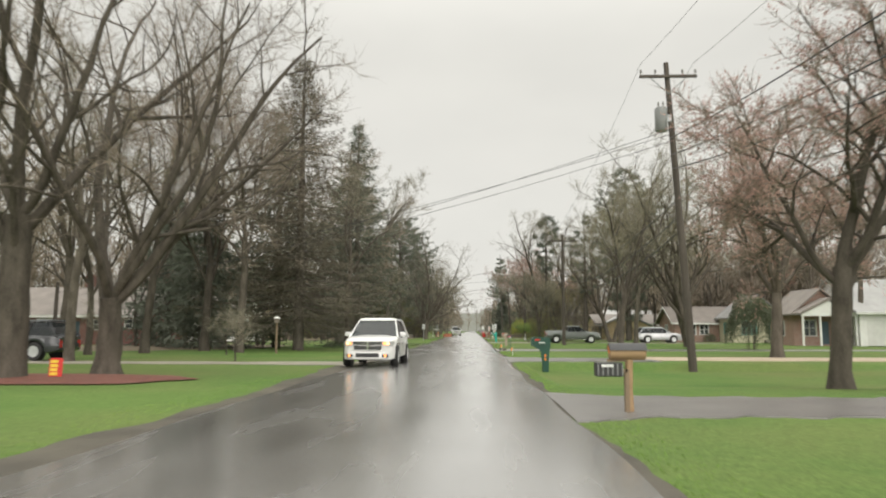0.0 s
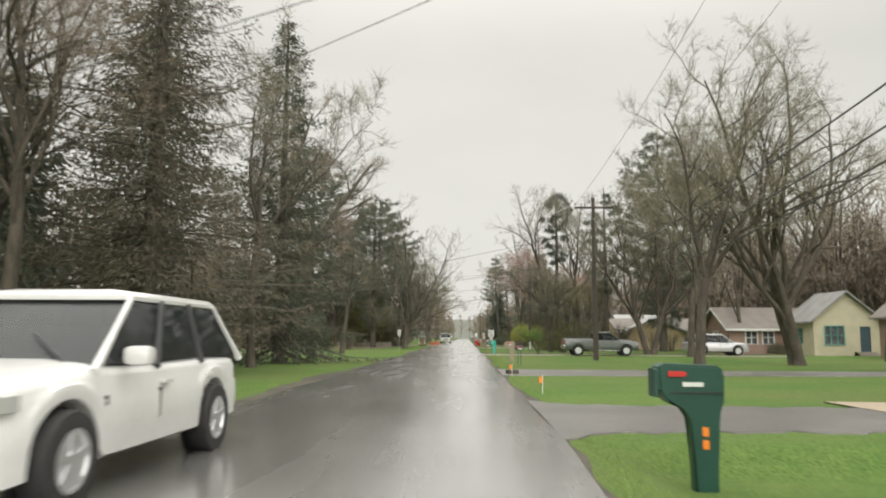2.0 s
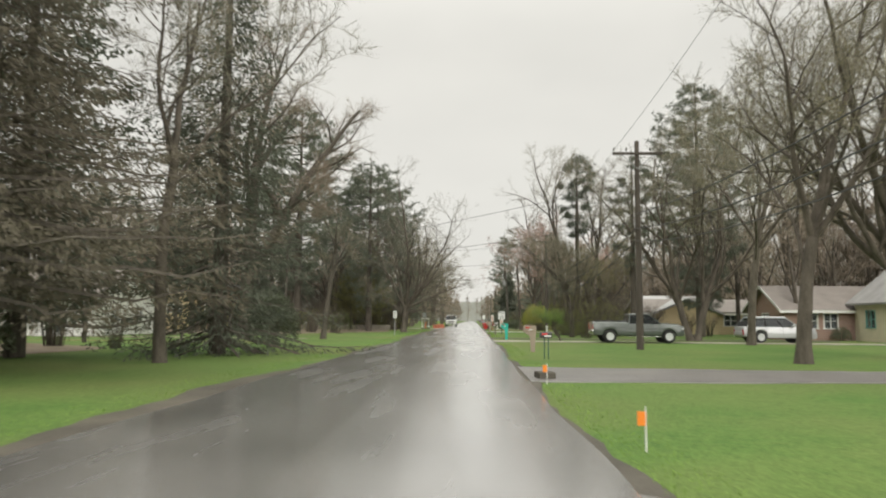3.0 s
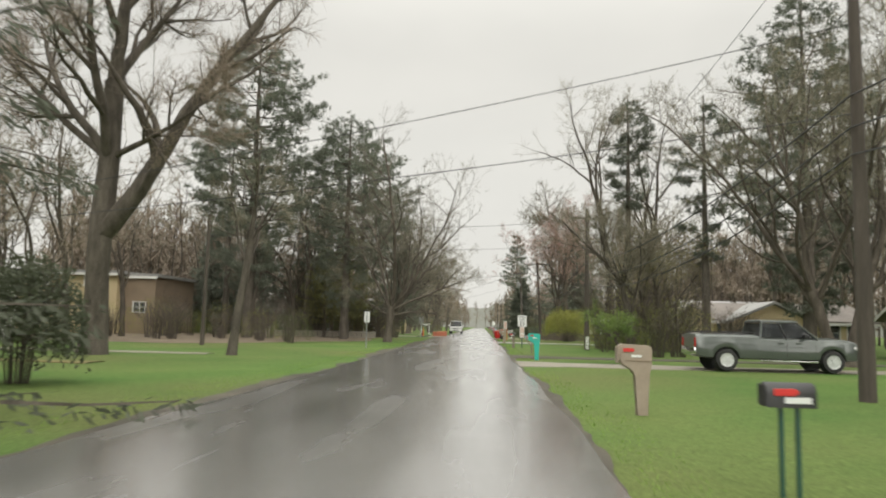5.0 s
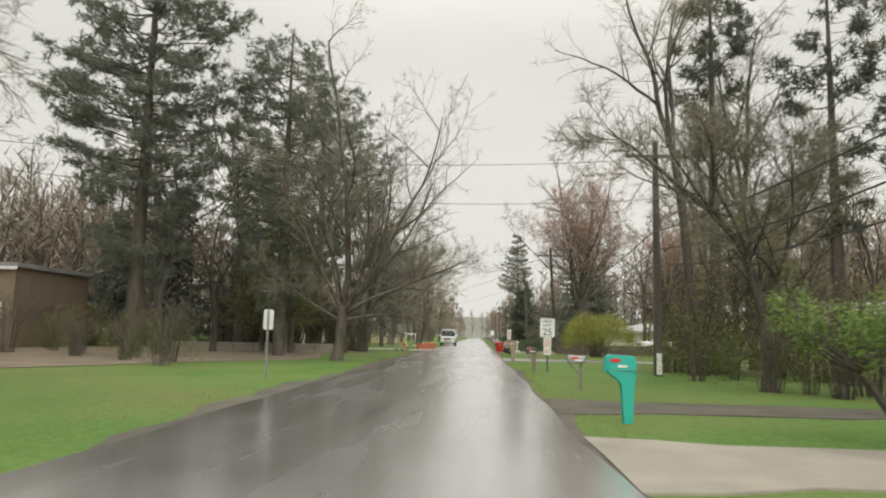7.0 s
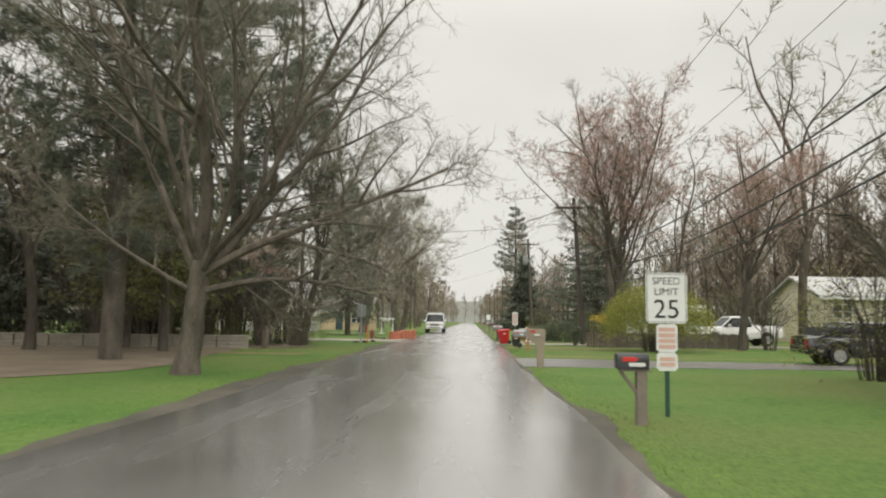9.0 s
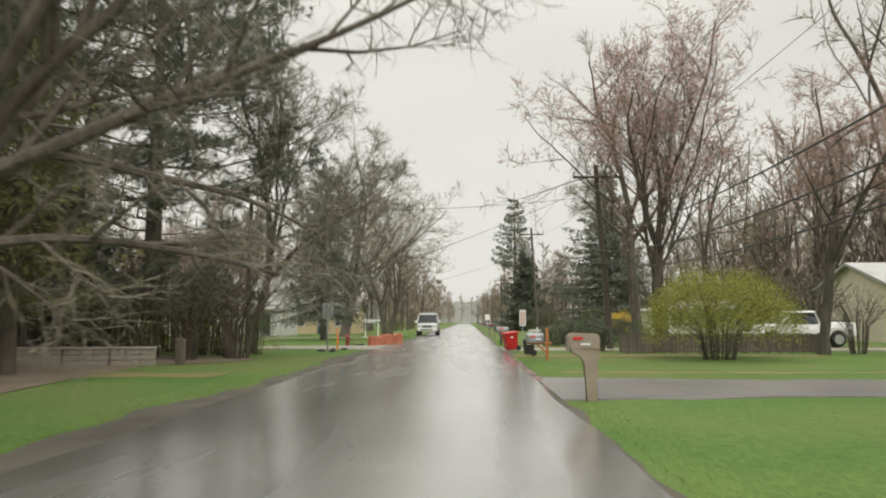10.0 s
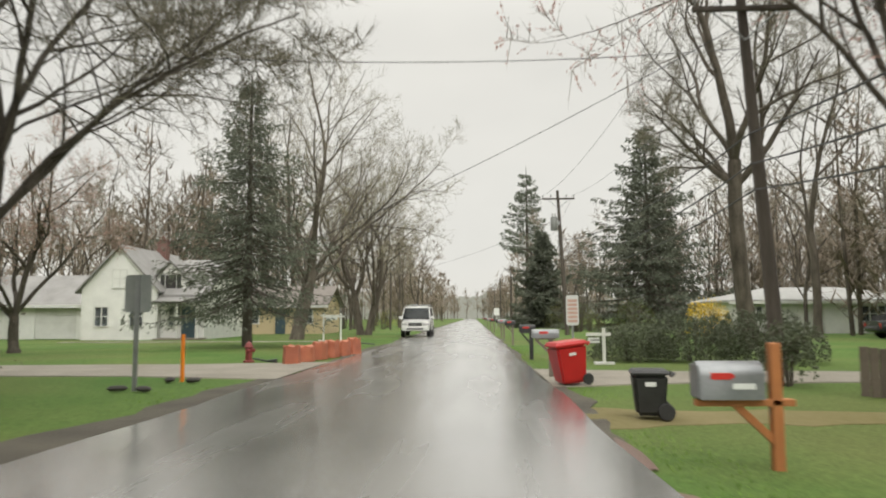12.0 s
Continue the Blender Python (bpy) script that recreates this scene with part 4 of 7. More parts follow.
conifer("slim_pine", pose(10.2, 101, 0), "tall slim pine with a tufted dark top", M_PINE, seed=71, height=17.5, radius=1.5, skirt=0.55, gap=0.5, per=5, blade=0.34, width=0.05, density=4.5, ragged=0.5, kind="pine")
bare_tree("bare_tree", pose(8.9, 100, 0), "tall slim bare tree beside the pine", M_BARK, M_TWIG, seed=72, height=18, r0=0.2, fork=0.5, limbs=3, spread=0.34, kids=(6, 6), twigs=8, lean=(-0.05, 0))
bare_tree("bare_tree", pose(13.2, 105, 0), "tall slim bare tree", M_BARK, M_TWIG, seed=73, height=18, r0=0.22, fork=0.42, limbs=4, spread=0.34, kids=(7, 6), twigs=8)
conifer("slim_pine", pose(15.6, 101.6, 0), "tall slim pine with sparse tiers", M_PINE, seed=74, height=18, radius=2.2, skirt=0.35, gap=0.7, per=5, blade=0.34, width=0.05, density=4.0, ragged=0.5, kind="pine")
conifer("white_pine", pose(20.5, 97, 0), "massive dark white pine behind the pickup", M_PINE, seed=75, height=23, radius=6.0, skirt=0.12, gap=0.62, per=8, blade=0.34, width=0.05, density=3.4, ragged=0.4, kind="pine")
bare_tree("bare_tree", pose(8.2, 90.5, 0), "bare tree wrapped in brush by the utility pole", M_BARKD, M_TWIG, seed=76, height=10, r0=0.18, fork=0.25, limbs=4, spread=0.4, kids=(10, 9), twigs=13)
bare_tree("maple_tree", pose(8.7, 130.9, 0), "red maple in bud with a broad fan of limbs", M_BARK, M_TWIGR, M_BUDR, seed=81, height=16, r0=0.29, fork=0.30, limbs=13, spread=0.46, kids=(7, 6), twigs=8, buds=9, bud=0.036, slim=0.6)
bare_tree("bare_tree", pose(11.6, 148, 0), "tall pale bare tree with heavy forked limbs", M_BARK, M_TWIG, seed=82, height=20, r0=0.33, fork=0.40, limbs=5, spread=0.6, kids=(8, 7), twigs=10, reach=[(-0.75, 0, 0.5, 5.0, 0.9, 0.4), (0.8, 0.1, 0.7, 7.0, 0.9, 0.5)])
bare_tree("maple_tree", pose(14.6, 128.3, 0), "slender maple in red bud beside the board fence", M_BARKD, M_TWIGR, M_BUDR, seed=87, height=12.5, r0=0.2, fork=0.32, limbs=5, spread=0.5, kids=(8, 7), twigs=10, buds=6, bud=0.038)
conifer("spruce_tree", pose(17.6, 190, 0), "tall dark spruce beyond the ranch house", M_SPRUCE, seed=84, height=21, radius=7.8, skirt=0.05, gap=0.55, per=7, blade=0.42, width=0.08, density=1.7)
conifer("white_pine", pose(8.8, 233, 0), "tall layered conifer above the far roadside", M_PINE, seed=85, height=25.5, radius=4.2, skirt=0.45, gap=0.95, per=7, blade=0.5, width=0.10, density=1.4, ragged=0.3, kind="spruce", droop=0.05)
conifer("spruce_tree", pose(8.5, 205, 0), "dark rounded conifer beside the far road", M_SPRUCE, seed=86, height=12, radius=4.2, skirt=0.03, gap=0.5, blade=0.5, width=0.13)
leaning_tree(6.05, 80.2)
shrub("round_bush", pose(8.9, 124.2, 0), "big round olive-green bush in spring leaf", M_LEAFO, 92, 2.8, 2.6, 2.6, stems=60, leaves=23000, size=0.042, fill=0.7, low=0.3)
shrub("forsythia_bush", pose(11.4, 152.6, 0), "bright yellow flowering forsythia bush", M_YELLOW, 93, 1.1, 1.0, 1.75, stems=34, leaves=2200, size=0.045, fill=0.85, low=0.3)
for i, (x, y, w, h) in enumerate([(4.9, 139.6, 1.35, 1.1), (6.7, 139.2, 1.6, 1.3), (8.6, 138.6, 1.7, 1.35), (6.1, 131.4, 0.55, 1.15)]):
    shrub("shrub", pose(x, y, 0), "low dark evergreen shrub beside the drive", M_LEAFD, 100 + i, w, w * 0.9, h, leaves=6500 if i < 3 else 1300, size=0.045, group="shrubs by the drive", stems=16, fill=0.98 if i < 3 else 0.6, low=0.1)
shrub("shrub", pose(19.5, 52, 0), "round dark evergreen shrub before the porch house", M_LEAFD, 120, 1.75, 1.7, 3.6, leaves=15000, size=0.06, fill=0.35, low=0.05)
shrub("shrub", pose(-15.5, 52.5, 0), "wild green shrub under the spruces", M_LEAFD, 121, 1.8, 1.6, 2.2, leaves=2600, size=0.10)

# woods on both sides: four plain trees, copied
KINDS = []
for i, (h, r0, sp, tw) in enumerate([(16, 0.18, 0.45, M_TWIG), (14, 0.16, 0.55, M_TWIGR), (18, 0.22, 0.4, M_TWIG), (12, 0.14, 0.6, M_TWIGR)]):
    KINDS.append(bare_tree("woodland_tree", pose(-30 - 5 * i, 92 + 3 * i, 0), "leafless brown woodland tree among others", M_BARK, tw, M_BUDB, group="bare woodland trees", seed=200 + i, height=h, r0=r0, fork=0.3, limbs=4, spread=sp, kids=(5, 4), twigs=6, twig_r=0.025))
rr = random.Random(77)
SPOTS = []
PLOTS = [(-35, -17, 163, 172), (-20.4, -12.6, 178, 185), (19.4, 34, 172, 182), (-44, -28, 111, 121), (18, 31, 108, 118), (-45, -28, 62, 71), (-34, -26, 80, 91), (25.9, 35.5, 143, 152)]
for x0, x1, y0, y1, n in [(-40, -17, 24, 40, 5), (-44, -22, 84, 104, 8), (-36, -13, 112, 132, 10), (-50, -27, 140, 158, 10), (-46, -16, 174, 205, 16), (-22, -7, 186, 240, 12), (-60, -36, 52, 84, 8),
                          (22, 46, 92, 118, 8), (20, 44, 184, 208, 9), (9, 24, 206, 250, 12), (34, 52, 118, 160, 8), (24, 44, 86, 96, 4), (34, 60, 40, 60, 5), (18, 30, 121, 131, 3), (24, 46, 97, 108, 9), (35, 58, 60, 100, 12), (36, 50, 82, 96, 6), (-40, -19, 38, 60, 8), (-44, -30, 92, 108, 5), (20, 34, 152, 168, 5), (34, 48, 165, 185, 5), (-34, -13, 133, 142, 0)]:
    for _ in range(n):
        for _try in range(30):
            x, y = rr.uniform(x0, x1), rr.uniform(y0, y1)
            if any(a - 2.5 < x < b + 2.5 and c - 3 < y < d + 2 for a, b, c, d in PLOTS):
                continue
            if all((x - a) ** 2 + (y - b) ** 2 > 9 for a, b in SPOTS):
                break
        SPOTS.append((x, y))
        t = copy_thing(KINDS[rr.randrange(4)], pose(x, y, 0, 0, 0, rr.uniform(0, 360)))
        t.scale = (rr.uniform(0.85, 1.15),) * 3

for x, y, h, sd in [(-12.0, 116.2, 10.5, 39), (-14.6, 118.6, 8.5, 40)]:
    conifer("cedar_tree", pose(x, y, 0), "shaggy olive-green cedar before the low wall", M_CEDAR, seed=sd, height=h, radius=2.7, skirt=0.22, gap=0.42, per=7, blade=0.26, width=0.035, density=2.0, ragged=0.5, droop=0.15)

# young pines that fill the roadside woods
young = conifer("young_pine", pose(-27.5, 123.5, 0), "young dark pine crowded under the tall trees", M_PINE, group="young pines", seed=38, height=10.5, radius=3.2, skirt=0.03, gap=0.5, per=7, blade=0.38, width=0.06, density=2.0, ragged=0.4, kind="spruce", droop=0.2)
for x, y, s in [(-16.8, 126.4, 0.8), (-19.5, 129.5, 1.0), (-23.8, 126, 1.2), (-24.5, 57.5, 1.2), (-19.6, 52.0, 1.25)]:
    t = copy_thing(young, pose(x, y, 0, 0, 0, x * 57))
    t.scale = (s, s, s)

# undergrowth under the left woods
brush = [shrub("brush", pose(-13, 100, 0), "thin brown leafless brush under the trees", M_BRUSH, 301, 1.6, 1.5, 2.6, stems=40, leaves=500, size=0.03, fill=0.9, group="undergrowth"),
         shrub("brush", pose(-16, 103, 0), "thin greening brush under the trees", M_LEAFO, 302, 1.7, 1.5, 2.2, stems=30, leaves=1900, size=0.03, fill=0.9, group="undergrowth"),
         shrub("brush", pose(-12, 97, 0), "fresh green bush under the trees", M_LEAFG, 303, 1.5, 1.3, 1.9, stems=20, leaves=1900, size=0.035, fill=0.8, group="undergrowth")]
for x0, x1, y0, y1, n in [(-32, -11.5, 97, 131, 40), (-26, -15, 56, 64, 5), (7.5, 14, 88, 97, 9), (8.4, 11, 98.5, 104, 5), (10, 22, 98, 108, 10), (15, 27, 118, 130, 8), (-20, -9, 184, 230, 12), (8, 18, 180, 230, 12)]:
    for _ in range(n):
        x, y = rr.uniform(x0, x1), rr.uniform(y0, y1)
        k, turn, s = rr.choice((0, 0, 0, 1, 1, 2)), rr.uniform(0, 360), rr.uniform(0.7, 1.4)
        if -23 < x < -8 and 109 < y < 122.5:
            continue  # open strip before the low wall
        t = copy_thing(brush[k], pose(x, y, 0, 0, 0, turn))
        t.scale = (s, s, s)

for x, y, k, s in [(-16.5, 124, 0, 1.9), (-14.4, 127, 1, 1.7), (-12.6, 125.4, 0, 1.8), (-11.2, 127.2, 0, 1.5), (-13.2, 123.8, 1, 1.1), (-10.2, 123.6, 0, 1.2), (-8.7, 124.6, 0, 1.5), (-17.5, 123.4, 0, 2.2), (-11.8, 129.6, 0, 1.9), (-14.2, 132.2, 0, 2.0), (-18.0, 131.8, 0, 2.2), (-12.6, 131.6, 0, 1.6), (-10.6, 124.6, 1, 1.1), (-17.8, 128.5, 0, 2.0), (-15.5, 130.0, 0, 1.8), (9.2, 99.6, 1, 1.7), (11.6, 105.2, 0, 2.0), (10.4, 107.5, 1, 1.4), (13.4, 101.6, 0, 2.0), (8.6, 101.5, 0, 2.0), (-19.5, 125.5, 0, 1.9), (-9.5, 126.4, 1, 1.15), (-10.3, 128.0, 0, 1.5), (-9.0, 128.3, 2, 0.8), (21.6, 144, 0, 1.9), (21.8, 148, 1, 1.8), (24.5, 156, 0, 2.3), (30, 156, 0, 2.5), (36, 149, 0, 2.4), (27.5, 160, 0, 2.4), (21.5, 150, 0, 1.7), (34, 160, 0, 2.4)]:
    t = copy_thing(brush[k], pose(x, y, 0, 0, 0, x * 91))
    t.scale = (s, s, s)

# far woods along the road, past counting
far_wood, far_leaf = Geo(), Geo()
rr = random.Random(5)


def far_spike(p, q, rad):
    k, a = len(far_leaf.v), rr.uniform(0, 6.28)
    dx, dy = rad * math.cos(a), rad * math.sin(a)
    far_leaf.v += [(p.x + dx, p.y + dy, p.z), (p.x - dx, p.y - dy, p.z), tuple(q)]
    far_leaf.f.append((k, k + 1, k + 2))


BELTS = [(30, 48, 99, 108), (34, 54, 118, 176), (20, 46, 186, 212), (36, 62, 78, 100), (22, 40, 155, 168), (36, 46, 140, 166), (30, 60, 188, 215), (-54, -37, 150, 176), (48, 66, 30, 80), (-62, -38, 84, 110), (-48, -30, 123, 136), (-44, -18, 176, 204), (-60, -46, 24, 60), (-56, -36, 140, 160)]
for i in range(770):
    side = rr.choice((-1, 1))
    y = rr.uniform(240, 560) if i < 200 else rr.uniform(10, 250)
    x = -1 + side * ((rr.uniform(8, 40) if y < 500 else rr.uniform(0, 40)) if i < 200 else rr.uniform(46, 84))
    if i >= 430:
        b = BELTS[i % len(BELTS)]
        x, y = rr.uniform(b[0], b[1]), rr.uniform(b[2], b[3])
    h = rr.uniform(11, 19)
    far_wood.tube([(x, y, -0.2), (x + rr.uniform(-0.5, 0.5), y, h * 0.5), (x + rr.uniform(-1, 1), y, h)], [0.17, 0.11, 0.03], 5, cap=False)
    for k in range(34 if i < 430 else 44):
        z0 = h * (rr.uniform(0.12, 0.95) if i < 430 else rr.uniform(0.03, 0.9))
        a = rr.uniform(0, 6.28)
        length = rr.uniform(1.8, 4.6) * (1.25 - z0 / h)
        p = Vector((x, y, z0))
        q = p + Vector((math.cos(a) * length, math.sin(a) * length, length * rr.uniform(0.4, 1.3)))
        far_spike(p, q, 0.14 if i < 200 else 0.08)
        for j in range(5):
            w = p.lerp(q, rr.uniform(0.2, 1))
            far_spike(w, w + Vector((rr.uniform(-1.2, 1.2), rr.uniform(-1.2, 1.2), rr.uniform(-0.2, 1.6))), 0.16 if i < 200 else 0.09)
far = thing("far_woods", pose(0, 0, 0), "grey-brown leafless woods far along the road", "woods")
far["kind"] = "stuff"
part("trunks", far_wood, M_BARK, far)["kind"] = "stuff"
part("branches", far_leaf, M_TWIGR, far)["kind"] = "stuff"
# plain horizon sheet; its pale colour stands in for haze over distant trees
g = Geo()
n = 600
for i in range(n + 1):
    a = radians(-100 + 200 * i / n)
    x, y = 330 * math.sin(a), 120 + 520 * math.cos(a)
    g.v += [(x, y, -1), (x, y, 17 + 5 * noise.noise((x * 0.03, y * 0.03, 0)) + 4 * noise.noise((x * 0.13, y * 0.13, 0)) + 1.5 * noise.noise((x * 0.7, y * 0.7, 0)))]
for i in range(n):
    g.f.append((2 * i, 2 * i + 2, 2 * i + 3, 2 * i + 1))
tagged(part("backdrop", g, M_MISTTINT), "line of woods on the horizon with haze put into its pale colour", "backdrop", kind="structure")

# ---- houses ----
def wall_run(g, a, b, h, th, openings):
    """An upright wall from a to b (plan), with holes given as (from, to, bottom, top) along it."""
    a, b = Vector((*a, 0)), Vector((*b, 0))
    d = (b - a).normalized()
    m = Matrix.Translation(a) @ Matrix(((d.x, -d.y, 0, 0), (d.y, d.x, 0, 0), (0, 0, 1, 0), (0, 0, 0, 1)))
    length = (b - a).length
    cuts = sorted({0, length, *[o[0] for o in openings], *[o[1] for o in openings]})
    for s0, s1 in zip(cuts, cuts[1:]):
        mid, zs = (s0 + s1) / 2, [0]
        for o in sorted((o for o in openings if o[0] < mid < o[1]), key=lambda o: o[2]):
            zs += [o[2], o[3]]
        zs.append(h)
        for z0, z1 in zip(zs[::2], zs[1::2]):
            if z1 - z0 > 0.01:
                g.box(s0, s1, 0, th, z0 - (0.3 if z0 == 0 else 0), z1, m=m)
    return m


def window(parent, m, s0, s1, z0, z1, th, bars=1, material=None):
    trim = material or M_WHITE
    w = Geo()
    e = 0.07
    w.box(s0 - e, s1 + e, -0.03, 0.06, z1 - 0.01, z1 + e, m=m)
    w.box(s0 - e, s0 + 0.03, -0.03, 0.06, z0, z1, m=m)
    w.box(s1 - 0.03, s1 + e, -0.03, 0.06, z0, z1, m=m)
    for k in range(1, bars + 1):
        c = s0 + (s1 - s0) * k / (bars + 1)
        w.box(c - 0.03, c + 0.03, -0.01, 0.05, z0, z1, m=m)
    w.box(s0, s1, -0.01, 0.05, (z0 + z1) / 2 - 0.025, (z0 + z1) / 2 + 0.025, m=m)
    wo = part("window", w, trim, parent)
    p = Geo()
    p.box(s0 + 0.02, s1 - 0.02, 0.07, 0.085, z0 + 0.01, z1 - 0.01, m=m)
    part("pane", p, M_PANE, wo).visible_shadow = False
    q = Geo()
    q.box(s0 - 0.12, s1 + 0.12, -0.07, 0.05, z0 - 0.07, z0 - 0.002, m=m)
    part("sill", q, trim, wo)


def house(name, label, x0, x1, y0, y1, h, rise, axis, wall_m, roof_m, front=(), flank=(), road_side=1, doors=(), garage=(), over=0.45, gable_m=None, trim=None, hip=0.0):
    """A house on a plot, front to -y. Openings: (from, to, bottom, top) along the front and along the flank that looks at the road."""
    t = thing(name, pose((x0 + x1) / 2, (y0 + y1) / 2, 0), label, "house")
    hx, hy = (x1 - x0) / 2, (y1 - y0) / 2
    g, th = Geo(), 0.22
    mf = wall_run(g, (-hx, -hy), (hx, -hy), h, th, [*front, *doors, *garage])
    fl = list(flank)
    if road_side > 0:
        ms = wall_run(g, (hx, -hy + th), (hx, hy - th), h, th, fl)
        wall_run(g, (-hx, hy - th), (-hx, -hy + th), h, th, [])
    else:
        ms = wall_run(g, (-hx, hy - th), (-hx, -hy + th), h, th, fl)
        wall_run(g, (hx, -hy + th), (hx, hy - th), h, th, [])
    wall_run(g, (hx, hy), (-hx, hy), h, th, [])
    if not rise:
        pass
    elif axis == "y" and not hip:
        for yy in (-hy + 0.004, hy - th - 0.004):
            g.prism([(-hx, h), (hx, h), (0, h + rise)], yy, yy + th)
    elif axis == "x" and not hip:
        for xx in (-hx + 0.004, hx - th - 0.004):
            g.prism([(-hy, h), (hy, h), (0, h + rise)], 0, th, Matrix.Translation((xx + th, 0, 0)) @ pose(0, 0, 0, 0, 0, 90))
    part("wall", g, wall_m, t)
    # roof
    r, tk = Geo(), 0.16
    if not rise:
        r.box(-hx - over, hx + over, -hy - over, hy + over, h + 0.004, h + 0.3, c=0.02)
    elif hip:
        k = hip
        ring = lambda d, z: [(-hx - over, -hy - over, z), (hx + over, -hy - over, z), (hx + over, hy + over, z), (-hx - over, hy + over, z)]
        r.loft([ring(0, h + 0.004), ring(0, h + tk), [(-hx + k, -0.05, h + rise), (hx - k, -0.05, h + rise), (hx - k, 0.05, h + rise), (-hx + k, 0.05, h + rise)]])
    else:
        half, run = (hx, hy) if axis == "y" else (hy, hx)
        sl = rise / half
        prof = [(-half - over, h - over * sl + 0.01), (0, h + rise + 0.01), (half + over, h - over * sl + 0.01), (half + over, h - over * sl + tk), (0, h + rise + tk * 1.2), (-half - over, h - over * sl + tk)]
        r.prism(prof, -run - over, run + over, None if axis == "y" else pose(0, 0, 0, 0, 0, 90))
    part("roof", r, roof_m, t)
    # fascia under the eaves
    f = Geo()
    f.box(-hx - over, hx + over, -hy - over - 0.03, -hy - over + 0.02, h - (0.16 if (rise and axis == "x" and not hip) else 0.0) - 0.14, h + 0.06 - (0.16 if (rise and axis == "x" and not hip) else 0.0))
    if axis == "x" or hip or not rise:
        part("fascia", f, trim or M_WHITE, t)
    # solid block added behind the panes, coloured dark as indoor shade
    i = Geo()
    i.box(-hx + th + 0.6, hx - th - 0.6, -hy + th + 0.9, hy - th - 0.6, -0.1, h - 0.1)
    part("room_dark_block", i, M_DARKIN, t)
    for s0, s1, z0, z1 in front:
        window(t, mf, s0, s1, z0, z1, th, 1 if s1 - s0 < 1.6 else 2, trim)
    for s0, s1, z0, z1 in flank:
        window(t, ms, s0, s1, z0, z1, th, 1, trim)
    for s0, s1, z0, z1 in doors:
        d = Geo()
        d.box(s0 + 0.03, s1 - 0.03, 0.06, 0.11, z0, z1 - 0.02, c=0.008, m=mf)
        do = part("door", d, M_DOOR, t)
        k = Geo()
        k.lathe([(0.0, 0), (0.03, 0.0), (0.035, 0.03), (0.0, 0.05)], 8, m=mf @ Matrix.Translation((s0 + 0.15, 0.06, 1.0)) @ pose(0, 0, 0, 90))
        part("door_knob", k, M_CHROME, do)
    for s0, s1, z0, z1 in garage:
        gd = Geo()
        gd.box(s0, s1, 0.09, 0.10, z0, z1, m=mf)
        n = 4
        for q in range(n):
            gd.box(s0 + 0.02, s1 - 0.02, 0.05, 0.09, z0 + (z1 - z0) * q / n + 0.015, z0 + (z1 - z0) * (q + 1) / n - 0.015, c=0.01, m=mf)
        part("garage_door", gd, M_WHITE, t)
    return t


def chimney(parent, x, y, z0, z1, material):
    g = Geo()
    g.box(x - 0.35, x + 0.35, y - 0.3, y + 0.3, z0, z1)
    g.box(x - 0.4, x + 0.4, y - 0.35, y + 0.35, z1, z1 + 0.1, c=0.02)
    g.lathe([(0.12, z1 + 0.1), (0.12, z1 + 0.35), (0.09, z1 + 0.35)], 10, Matrix.Translation((x, y, 0)))
    part("chimney", g, material, parent)


h = house("brick_house", "low red brick house with a brown shingle roof", -45, -28.2, 62, 71, 2.65, 2.4, "x", M_BRICK, M_ROOFB, front=[(2.2, 3.8, 1.3, 2.2), (7.0, 8.6, 0.9, 2.2), (12.0, 13.6, 1.35, 2.15), (14.8, 16.1, 1.45, 2.2)], doors=[(9.9, 10.8, 0, 2.05)])
chimney(h, 0.5, 0.5, 4.4, 6.3, M_BRICK)
h = house("white_house", "white house with a columned porch and lit lamp", -34, -26.4, 81.5, 91, 2.9, 2.2, "x", M_SIDEW, M_ROOFB, front=[(1.2, 2.3, 0.9, 2.2), (2.8, 3.9, 0.9, 2.2), (6.1, 7.1, 0.9, 2.2)], doors=[(4.6, 5.5, 0.1, 2.15)], flank=[(2, 3.2, 0.9, 2.1), (6, 7.2, 0.9, 2.1)])
g = Geo()
g.box(-3.9, 3.9, -6.6, -5.2, 2.62, 2.8, c=0.02)
part("porch_roof", g, M_ROOFB, h)
for k in range(5):
    x = -3.6 + 1.8 * k
    g = Geo()
    g.box(x - 0.08, x + 0.08, -6.5, -6.34, 0.0, 2.62, c=0.02)
    part("porch_column", g, M_WHITE, h)
g = Geo()
g.box(-3.8, 3.8, -6.6, -4.76, -0.2, 0.12)
part("porch_floor", g, M_WHITE, h)
g = Geo()
for k in range(34):
    if not 16 < k < 21:
        x = -3.6 + 7.2 * k / 33
        g.box(x - 0.02, x + 0.02, -6.44, -6.40, 0.2, 0.88)
for z in (0.2, 0.88):
    g.box(-3.6, -0.1, -6.46, -6.38, z, z + 0.06)
    g.box(1.0, 3.6, -6.46, -6.38, z, z + 0.06)
part("porch_railing", g, M_WHITE, h)
g = Geo()
g.lathe([(0.0, 2.02), (0.07, 2.05), (0.09, 2.2), (0.04, 2.26), (0, 2.27)], 10, Matrix.Translation((0.35, -4.95, 0)))
part("porch_lamp", g, M_PORCHLAMP, h, "lit warm porch lamp")
h = house("yellow_block_house", "pale yellow two-storey house with a flat roof", -44, -31.2, 111.5, 121, 5.1, 0, "x", M_STUCCO, M_ROOFG, front=[(9.9, 11.6, 1.9, 2.75), (5.0, 6.7, 1.9, 2.75), (9.9, 11.6, 4.1, 4.85), (5, 6.7, 4.1, 4.85)], flank=[(3, 4.5, 1.9, 2.75)])
